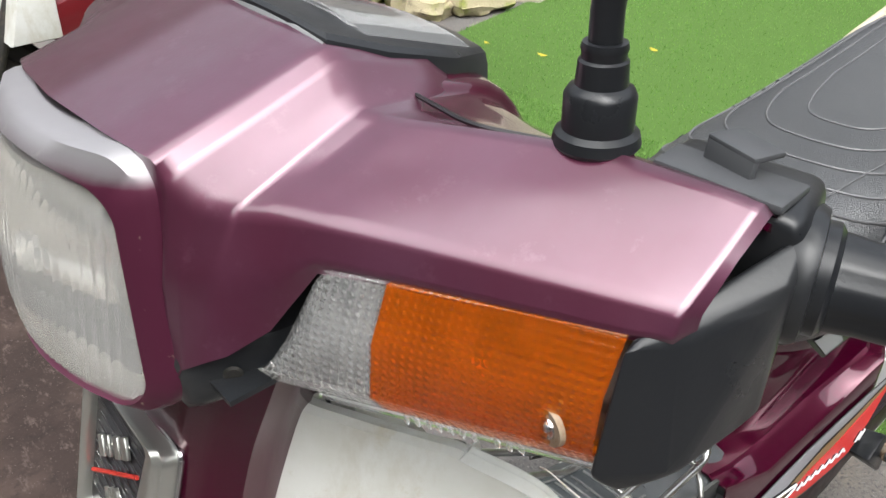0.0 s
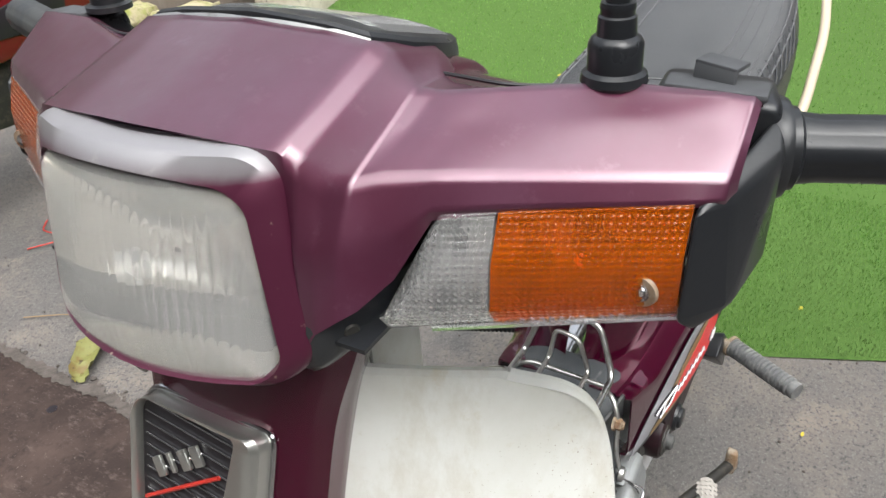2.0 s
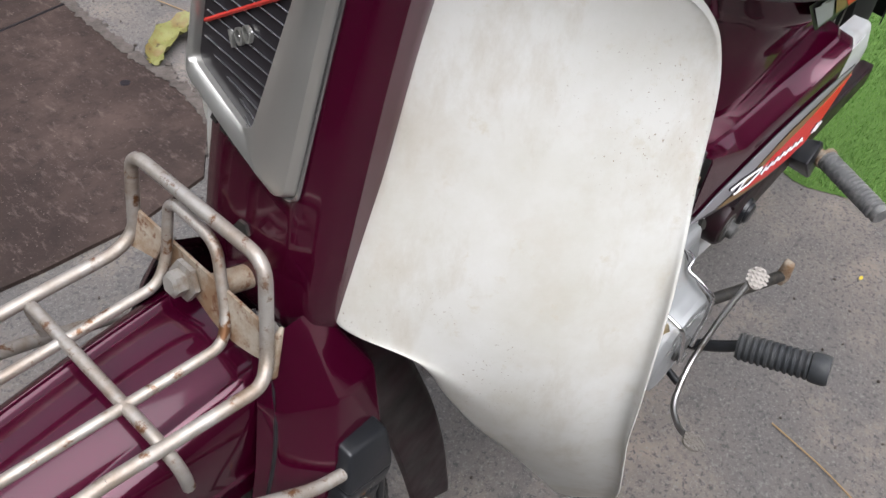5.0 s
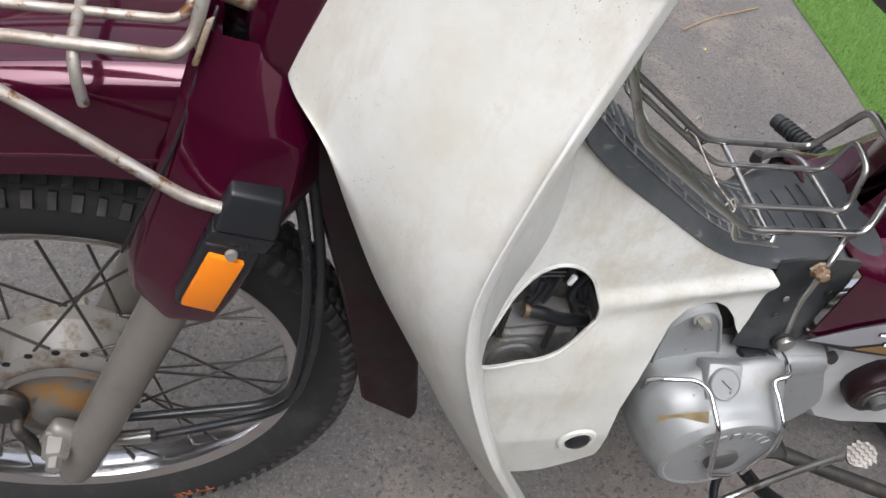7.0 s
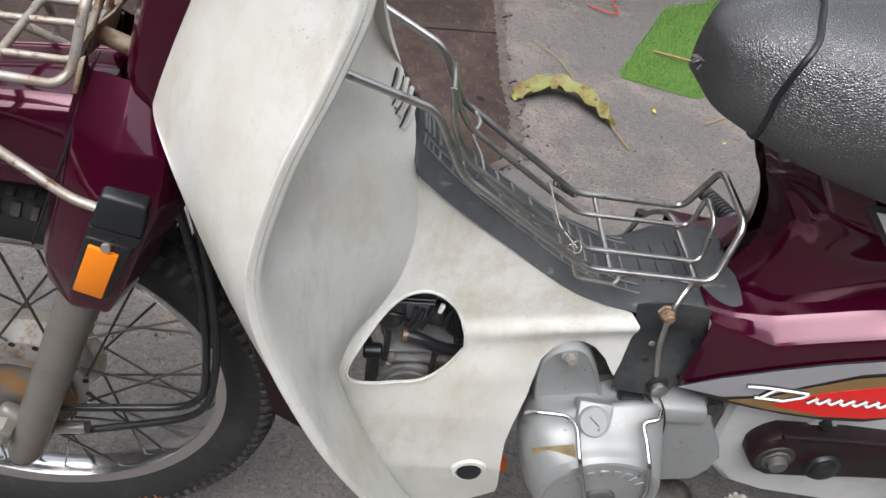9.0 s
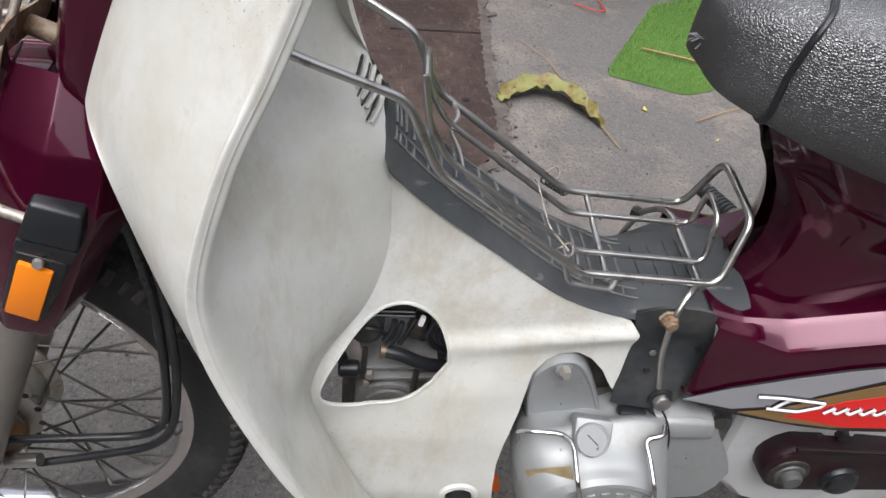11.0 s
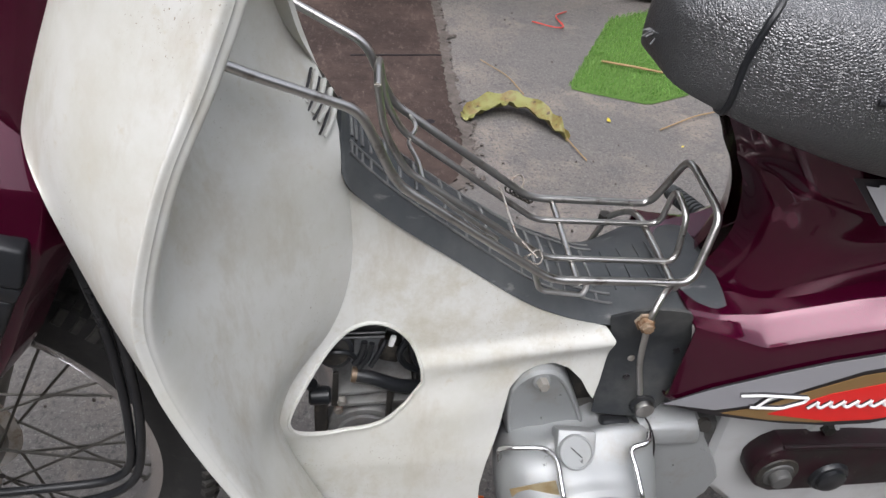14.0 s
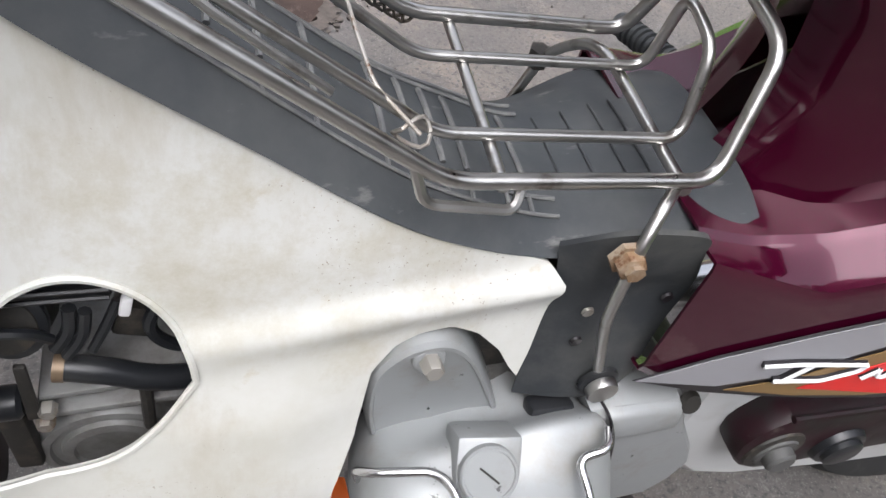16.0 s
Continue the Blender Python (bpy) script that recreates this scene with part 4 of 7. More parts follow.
def grips():
    for side in (1, -1):
        fl = (lambda b: b) if side == 1 else flipped
        cap = hull([(0.262, -0.1885, 0.967), (0.2535, -0.1880, 0.924), (0.262, -0.193, 0.917), (0.2745, -0.1985, 0.966), (0.272, -0.203, 0.924), (0.300, -0.2095, 0.975), (0.302, -0.2085, 0.930), (0.316, -0.205, 0.986), (0.318, -0.203, 0.935), (0.31, -0.18, 0.925)], 0.009, 5)
        part("end_cap", fl(cap), BLACK, bike, "scuffed black rubbery cap beside the turn signal")
        sw = part("switch_housing", fl(hull([(0.307, -0.2065, 0.9885), (0.336, -0.198, 0.990), (0.302, -0.160, 0.992), (0.330, -0.158, 0.992), (0.312, -0.207, 0.945), (0.345, -0.20, 0.945), (0.33, -0.155, 0.945)], 0.004, 3)), BLACK, bike)
        part("switch_plate", fl(hull([(0.3055, -0.2000, 0.9895), (0.324, -0.1985, 0.9890), (0.302, -0.164, 0.9915), (0.318, -0.162, 0.9910), (0.3055, -0.2000, 0.9925), (0.324, -0.1985, 0.9915), (0.302, -0.164, 0.9945), (0.318, -0.162, 0.9935)], 0.001)), DULL, sw)
        if side == 1:
            part("lever_tab", join(hull([(0.3115, -0.1870, 0.9885), (0.3145, -0.1710, 0.9895), (0.3143, -0.1875, 0.9885), (0.3173, -0.1715, 0.9895), (0.3130, -0.1872, 0.9980), (0.3160, -0.1712, 0.9995), (0.3158, -0.1876, 0.9975), (0.3188, -0.1716, 0.9990)], 0.001), hull([(0.3130, -0.1872, 0.9965), (0.3160, -0.1712, 0.9980), (0.3130, -0.1872, 0.9985), (0.3160, -0.1712, 1.0000), (0.3245, -0.1900, 0.9960), (0.3275, -0.1740, 0.9975), (0.3245, -0.1900, 0.9980), (0.3275, -0.1740, 0.9995)], 0.0008)), DULL, sw)
        a, b = Vector((0.3225, -0.2075, 0.967)), Vector((0.3660, -0.325, 0.9655))
        collar = part("collar", fl(lathe([(0.0, -0.010), (0.0188, -0.010), (0.0198, -0.0085), (0.0198, -0.004), (0.0188, -0.002), (0.0160, -0.0015), (0.0160, 0.0015), (0.0140, 0.003), (0, 0.003)], along(a, b), 28)), BLACK, bike)
        verts, faces, seg, rows = [], [], 48, 14
        m = along(a, b)
        length = (b - a).length
        for i in range(rows):
            h = 0.001 + (length - 0.001) * i / (rows - 1)
            for k in range(seg):
                ang = 2 * math.pi * k / seg
                r = 0.0124 + 0.0006 * (math.sin(ang * 7) > -0.75) + 0.0012 * (i == 0) - 0.004 * (i == rows - 1)
                verts.append(m @ Vector((r * math.cos(ang), r * math.sin(ang), h)))
        for i in range(rows - 1):
            for k in range(seg):
                faces.append((i * seg + k, i * seg + (k + 1) % seg, (i + 1) * seg + (k + 1) % seg, (i + 1) * seg + k))
        faces.append(tuple((rows - 1) * seg + k for k in range(seg)))
        part("grip", fl(from_arrays(verts, faces)), BLACK if side == 1 else RUBBER, bike, "black ribbed rubber handlebar grip")
    # rear-view mirror stem in its rubber boot
    base = Vector((0.301, -0.1455, 0.9915))
    boot = lathe([(0, 0.0), (0.0112, 0.0), (0.0128, 0.0025), (0.0122, 0.0055), (0.0103, 0.0068), (0.0103, 0.0165), (0.0092, 0.0185), (0.0074, 0.0195), (0.0070, 0.0262), (0.0062, 0.0268), (0.0062, 0.0285), (0.0066, 0.0295), (0.0062, 0.0312), (0, 0.0315)], Matrix.Translation(base), 32)
    mirror = part("mirror_boot", boot, BLACK, bike, "black rubber boot of the mirror stem")
    stem = tube([base + Vector((0, 0, 0.028)), base + Vector((0, 0.0005, 0.050)), base + Vector((0.004, -0.044, 0.070)), base + Vector((0.012, -0.090, 0.12)), base + Vector((0.012, -0.105, 0.16))], 0.0046, 0.014, 14)
    part("mirror_stem", stem, BLACK, mirror)
    head = lathe([(0, -0.004), (0.046, -0.004), (0.05, 0.002), (0.044, 0.012), (0.02, 0.018), (0, 0.019)], along((0.325, -0.255, 1.17), (0.27, -0.24, 1.17)), 40)
    part("mirror_head", head, BLACK, mirror)
    cap = lathe([(0, 0), (0.0128, 0), (0.0128, 0.003), (0.0095, 0.004), (0.0095, 0.0075), (0, 0.0075)], Matrix.Translation((0.318, 0.158, 0.9935)), 28)
    plug = part("mirror_plug", cap, BLACK, bike)
    part("brass_bolt", lathe([(0, 0.0), (0.0088, 0), (0.0088, 0.0028), (0.0082, 0.0035), (0, 0.0035)], Matrix.Translation((0.318, 0.158, 1.0012)), 28), BRASS, plug, "brass bolt head in the mirror hole")


def instrument_panel():
    z = lambda x: 1.0125 - 0.32 * (x - 0.266)
    outer = [(0.2655, 0.0), (0.2660, 0.040), (0.2680, 0.060), (0.290, 0.0655), (0.322, 0.064), (0.349, 0.052), (0.354, 0.030), (0.355, 0.0)]
    outer = outer + [(x, -y) for x, y in outer[-2:0:-1]]
    crown = lambda x, y: z(x) + 0.004 - 1.5 * y * y
    rings = []
    for s, dz in ((1.0, -0.012), (1.0, -0.0035), (0.985, 0.0010), (0.95, 0.0026), (0.4, 0.0036), (0.01, 0.0038)):
        rings.append([(0.309 + (x - 0.309) * s, y * s, crown(0.309 + (x - 0.309) * s, y * s) + dz) for x, y in outer])
    body = part("instrument_panel", skin(np.array(rings), closed=True), BLACK, bike, "black instrument panel with a clear window", 30)
    front = [[(0.2615, y, crown(0.266, y) - 0.0085), (0.2625, y, crown(0.266, y) - 0.0050), (0.2670, y, crown(0.268, y) + 0.0006)] for y in np.linspace(-0.060, 0.060, 15)]
    part("chrome_strip", skin(np.array(front), 0.0012), STEEL, body, "pale silver strip along the panel front")
    win = [[(x, y, crown(x, y) + 0.0050 - 3 * (abs(y) / 0.055) ** 6 * 0.001) for y in np.linspace(-0.054, 0.054, 21)] for x in np.linspace(0.288, 0.338, 8)]
    w = part("window", skin(np.array(win), 0.0015), WINDOW, body, "hazy clear plastic window")
    w.visible_shadow = False


def cowl():
    """The front fairing below the headlight."""
    rows = []
    for zz, x0, k in ((0.898, 0.210, 1.30), (0.882, 0.2045, 1.22), (0.85, 0.195, 1.06), (0.80, 0.180, 1.00), (0.74, 0.162, 0.98), (0.69, 0.148, 0.96), (0.66, 0.144, 0.93), (0.648, 0.150, 0.88)):
        half = [(x0 + 0.050, 0.0440 * k), (x0 + 0.034, 0.0485 * k), (x0 + 0.020, 0.0495 * k), (x0 + 0.0085, 0.0450 * k), (x0 + 0.0065, 0.0430 * k), (x0 + 0.001, 0.0300 * k), (x0, 0.014)]
        line = [(x, -y, zz) for x, y in half] + [(x, y, zz) for x, y in half[::-1]]
        rows.append(line)
    body = part("front_cowl", skin(sheet(rows, 29, 53, (True, False)), 0.002), PAINT, bike, "dark glossy maroon front fairing", 25)
    part("cowl_bolt", lathe([(0, 0.003), (0.0055, 0.003), (0.006, 0), (0, 0)], along((0.1505, 0.003, 0.704), (0.10, 0.003, 0.72)), 6), GRIME, body)
    part("column_cover", hull([(x, s * 0.036, z) for x, z in ((0.238, 0.872), (0.250, 0.91), (0.285, 0.91), (0.285, 0.82), (0.25, 0.82)) for s in (-1, 1)], 0.006), BLACK, bike)
    # badge
    ux = Vector((0.0, 1.0, 0.0))
    up = Vector((0.305, 0.0, 0.952)).normalized()
    out = Vector((-0.952, 0.0, 0.305)).normalized()
    org = Vector((0.1795, 0.004, 0.800))
    to = lambda u, v, w: org + ux * u + up * v + out * w
    frame_out = [(-0.0395, 0.056), (0.0335, 0.056), (0.0415, 0.046), (0.0425, -0.034), (0.0, -0.053), (-0.028, -0.064), (-0.0345, -0.061)]
    frame_in = [(-0.023, 0.0505), (0.0335, 0.0535), (0.0400, 0.046), (0.0405, -0.024), (0.012, -0.036), (-0.001, -0.041), (-0.006, -0.037)]
    def soft(poly, r, n=5):
        out_ = []
        for k, p in enumerate(poly):
            a, p, b = Vector(poly[k - 1]), Vector(p), Vector(poly[(k + 1) % len(poly)])
            d = min(r, (a - p).length * 0.45, (b - p).length * 0.45)
            q0, q1 = p + (a - p).normalized() * d, p + (b - p).normalized() * d
            out_ += [tuple(q0 * (1 - q) ** 2 + p * 2 * q * (1 - q) + q1 * q * q) for q in (k_ / (n - 1) for k_ in range(n))]
        return out_
    frame_out, frame_in = soft(frame_out, 0.007), soft(frame_in, 0.005)
    rings = [[to(u, v, 0.0005) for u, v in frame_out], [to(u * 0.985, v * 0.985, 0.006) for u, v in frame_out], [to(u * 0.94 + 0.06 * p, v * 0.94 + 0.06 * q, 0.0085) for (u, v), (p, q) in zip(frame_out, frame_in)], [to(u * 0.72 + 0.28 * p, v * 0.72 + 0.28 * q, 0.0112) for (u, v), (p, q) in zip(frame_out, frame_in)], [to(u * 0.3 + 0.7 * p, v * 0.3 + 0.7 * q, 0.0105) for (u, v), (p, q) in zip(frame_out, frame_in)], [to(u, v, 0.0080) for u, v in frame_in], [to(u, v, 0.004) for u, v in frame_in]]
    badge = part("badge", skin(np.array(rings), closed=True), GREY, body, "grey metal badge with black ribbed panel")
    bm = bmesh.new()
    bm.faces.new([bm.verts.new(to(u, v, 0.0045)) for u, v in frame_in])
    part("panel", bm, INK, badge)
    trim_ = [to(u * 1.02, v * 1.02, 0.0012) for u, v in frame_out]
    part("chrome_trim", tube(trim_ + [trim_[0], trim_[1]], 0.0014, 0.004, 8), CHROME, badge)
    for k in range(15):
        v = 0.0475 - 0.0062 * k
        left = -0.021 + 0.015 * (0.047 - v) / 0.084 + 0.001
        right = 0.037 if v > -0.016 else 0.037 - 0.034 * min(1, (-0.016 - v) / 0.020)
        if right - left > 0.006:
            part("rib", tube([to(left, v - 0.003, 0.0052), to(right, v + 0.003, 0.0052)], 0.0005, 0, 6), CHROME, badge)
    part("red_line", tube([to(-0.012, 0.026, 0.0060), to(0.037, -0.004, 0.0060)], 0.0011, 0, 6), REDLINE, badge)
    basis = Matrix((ux * -1, up, out)).transposed().to_4x4()
    tilt = Matrix.Rotation(radians(31), 4, "Z")
    for k, w in enumerate((0.0060, 0.0026, 0.0060, 0.0060)):
        u = 0.0265 - 0.0078 * k - (0.001 if k > 1 else 0)
        part("mark", moved(box((w, 0.0105, 0.0022), None, 0.0006), Matrix.Translation(to(u, 0.0175 + 0.0048 * k, 0.0062)) @ basis @ tilt), GREY, badge)
    writing("number", "100", 0.0115, Matrix.Translation(to(0.012, -0.002, 0.0062)) @ basis @ tilt, GREY, badge, 0.0010)
    low = []
    for k in range(6):
        low.append(moved(box((0.0045, 0.003, 0.0012), None), Matrix.Translation(to(0.020 - 0.0072 * k, -0.0455 - 0.0022 * k, 0.0083)) @ basis @ Matrix.Rotation(radians(-17), 4, "Z")))
    for b_ in low:
        part("lower_mark", b_, GRIME, badge)


handlebar_cover()
headlight()
turn_signal()
grips()
instrument_panel()
cowl()


def leg_shield():
    # outer edge, from the top corner down; front edge beside the cowl, then along the lower front
    O = [(0.282, -0.107, 0.8450), (0.300, -0.138, 0.830), (0.306, -0.152, 0.802), (0.290, -0.165, 0.756), (0.268, -0.181, 0.706), (0.252, -0.192, 0.643), (0.2545, -0.1945, 0.598), (0.266, -0.1965, 0.555), (0.283, -0.197, 0.507), (0.304, -0.196, 0.455), (0.333, -0.190, 0.392), (0.375, -0.172, 0.300), (0.418, -0.140, 0.205)]
    I = [(0.242, -0.050, 0.858), (0.2355, -0.050, 0.842), (0.221, -0.050, 0.808), (0.203, -0.0525, 0.755), (0.182, -0.0515, 0.705), (0.166, -0.0515, 0.660), (0.184, -0.093, 0.644), (0.201, -0.104, 0.601), (0.220, -0.116, 0.557), (0.246, -0.128, 0.508), (0.285, -0.140, 0.430), (0.345, -0.140, 0.310), (0.405, -0.125, 0.205)]
    rows = []
    for n_, (i, o) in enumerate(zip(I, O)):
        i, o = np.array(i), np.array(o)
        bow = np.array([-0.010, -0.006, 0.0]) * (1.0 if n_ < 6 else 0.45) * min(1.0, np.linalg.norm(o - i) / 0.10) * min(1.0, max(0.1, (0.862 - i[2]) / 0.07))
        rim = o + np.array([0.0045, 0.0015, 0.0])
        rows.append([i + np.array([0.004, 0.002, 0]), i, i * 0.66 + o * 0.34 + bow, i * 0.33 + o * 0.67 + bow * 0.9, i * 0.06 + o * 0.94 + bow * 0.25, o + np.array([-0.001, -0.0005, 0]), rim])
    ctrl = np.array(rows)
    for _ in range(3):
        mean = ctrl.copy()
        mean[1:-1] = (ctrl[:-2] + 2 * ctrl[1:-1] + ctrl[2:]) / 4
        ctrl[3:11, 2:5] = mean[3:11, 2:5]
    g = sheet(ctrl, 97, 43)
    face = skin(g)
    front = part("leg_shield", both(face), WHITE, bike, "stained white plastic leg shield with a side hole", 60)
    top = np.array([[g[0, j] + np.array(d) for j in range(g.shape[1])] for d in ((0, 0, 0), (0.004, 0.0, 0.0015), (0.010, 0.003, -0.002), (0.013, 0.004, -0.012))])
    pair("top_lip", (skin(top)), WHITE, front)
    # tunnel side panel with its hole, a sheet seen from the side
    def side_y(x, z):
        base = np.interp(z, [0.18, 0.28, 0.36, 0.41, 0.445, 0.47, 0.50, 0.56, 0.60], [-0.086, -0.094, -0.088, -0.078, -0.066, -0.0580, -0.0535, -0.0410, -0.0360])
        crease = 0.46 + 0.13 * (x - 0.43)
        base += 0.012 * min(1.0, max(0.0, (x - 0.465) / 0.05)) * math.exp(-((z - 0.395) / 0.055) ** 2)
        d = (z - crease) / (0.006 if z > crease else 0.013)
        base -= (0.004 + 0.0045 * max(0.0, min(1, (x - 0.43) / 0.1))) * math.exp(-d * d) * (1.0 if x > 0.40 else max(0, (x - 0.36) / 0.04))
        return base - 0.018 * max(0.0, (0.365 - x) / 0.045) * math.exp(-((z - 0.44) / 0.05) ** 2)
    J = [(0.312, 0.832), (0.313, 0.800), (0.318, 0.760), (0.330, 0.712), (0.3515, 0.664), (0.3595, 0.632), (0.367, 0.568), (0.363, 0.526), (0.349, 0.489), (0.318, 0.449), (0.316, 0.400), (0.355, 0.300), (0.404, 0.198)]
    Jy = [0.012, 0.012, 0.011, 0.010, -0.013] + [side_y(x, z) for x, z in J[5:]]
    rows = []
    for o, (x, z), y in zip(O, J, Jy):
        o, j = np.array(o) + np.array([0.0045, 0.0015, 0]), np.array([x, y, z])
        w = min(1.0, max(0.0, (z - 0.60) / 0.09))
        w *= 1.0 - 0.62 * min(1.0, max(0.0, (z - 0.775) / 0.04))
        dip = np.array([-0.010 - 0.042 * w, 0.010 - 0.006 * w, 0.0])
        row = [o, o * 0.96 + j * 0.04 + np.array([0.001, 0.003, 0]), o * 0.72 + j * 0.28 + dip, o * 0.42 + j * 0.58 + dip * 0.9, o * 0.15 + j * 0.85 + dip * 0.35, j]
        low = min(1.0, max(0.0, (0.47 - z) / 0.06))
        for k, f in ((1, 0.95), (2, 0.72), (3, 0.42), (4, 0.15)):
            q = j + (o - j) * f
            q[1] = j[1] + (o[1] - j[1]) * f ** 1.9
            row[k] = row[k] * (1 - low) + q * low
        rows.append(row)
    G = sheet(rows, 97, 36)
    for r in G:
        if r[-1][2] < 0.634:
            dy = side_y(r[-1][0], r[-1][2]) - 0.0006 - r[-1][1]
            for k in range(1, 7):
                r[-k][1] += dy * (7 - k) / 6
    pair("inner_face", skin(G), WHITE, front, "stained white inner face of the leg shield", 60)
    fold = [tuple(p) for p in spline(J[5:], 50)][::-1]
    outline = fold + [(0.362, 0.6235), (0.391, 0.5875), (0.446, 0.5540), (0.505, 0.5180), (0.54, 0.5030), (0.578, 0.4900), (0.586, 0.482), (0.585, 0.462), (0.5835, 0.430), (0.5810, 0.4125), (0.5745, 0.421), (0.567, 0.4335), (0.5535, 0.447), (0.539, 0.4540), (0.525, 0.4515), (0.5135, 0.4435), (0.5035, 0.4295), (0.501, 0.410), (0.4985, 0.386), (0.4900, 0.352), (0.4870, 0.325), (0.4890, 0.290), (0.4950, 0.245), (0.495, 0.230), (0.475, 0.214), (0.447, 0.198), (0.430, 0.196)]
    hole = [tuple(p) for p in spline([(0.427, 0.443), (0.424, 0.461), (0.412, 0.484), (0.395, 0.4965), (0.377, 0.4975), (0.359, 0.486), (0.339, 0.461), (0.323, 0.436), (0.320, 0.420), (0.330, 0.4065), (0.354, 0.4005), (0.387, 0.4040), (0.410, 0.420), (0.427, 0.443)], 60)][:-1]
    height = side_y
    panel = field(outline, [hole], 0.0042, height)
    panel_r = panel.copy()
    bmesh.ops.solidify(panel, geom=panel.faces[:], thickness=0.0022)
    lp = part("side_panel", panel, WHITE, front, "stained white tunnel side panel with a large hole", 55)
    part("side_panel", flipped(panel_r), WHITE, front)
    panel_r.free()
    # rolled rim round the hole
    rim = [(x, height(x, z) - 0.001, z) for x, z in hole]
    part("hole_rim", tube(rim + rim[:2], 0.0016, 0, 6), WHITE, lp)
    plug = Matrix.Translation((0.457, height(0.457, 0.2785) - 0.001, 0.2785)) @ Matrix.Rotation(radians(90), 4, "X")
    part("boss", lathe([(0.020, 0), (0.0185, 0.003), (0.0145, 0.0035), (0.013, 0.0015), (0, 0.0015)], plug, 28), WHITE, lp)
    part("plug", lathe([(0, 0.0065), (0.0085, 0.0065), (0.0125, 0.004), (0.013, 0.001), (0, 0.001)], plug, 24), BLACK, lp, "black rubber plug in the panel")
    sleeve = [[(x, y * 0.046, z) for x, y in ((0.262, -0.93), (0.280, -1.0), (0.296, -0.99), (0.303, -0.90), (0.305, 0.0), (0.303, 0.90), (0.296, 0.99), (0.280, 1.0), (0.262, 0.93))] for z in (0.790, 0.83, 0.886)]
    part("column_sleeve", skin(sheet(sleeve, 6, 33), 0.002), WHITE, front, "pale plastic sleeve round the steering column")
    # vents in the column's rear side
    for a, b in (((0.3370, -0.0046, 0.6868), (0.3312, -0.0246, 0.6735)), ((0.3424, -0.0050, 0.6805), (0.3352, -0.0272, 0.6672)), ((0.3468, -0.0070, 0.6745), (0.3388, -0.0300, 0.6622)), ((0.3500, -0.0130, 0.6690), (0.3428, -0.0365, 0.6550))):
        a, b = Vector(a), Vector(b)
        mid = (a + b) / 2 + Vector((0.0010, -0.0035, 0.0005))
        part("vent_slot", tube([a, mid, b], 0.0012, 0.012, 8, 0.0008), INK, front)
        off = Vector((0.0034, -0.0006, -0.0012))
        part("vent_rib", tube([a + off, mid + off + Vector((0.0004, -0.0006, 0)), b + off], 0.0021, 0.012, 8, 0.0014), WHITE, front)


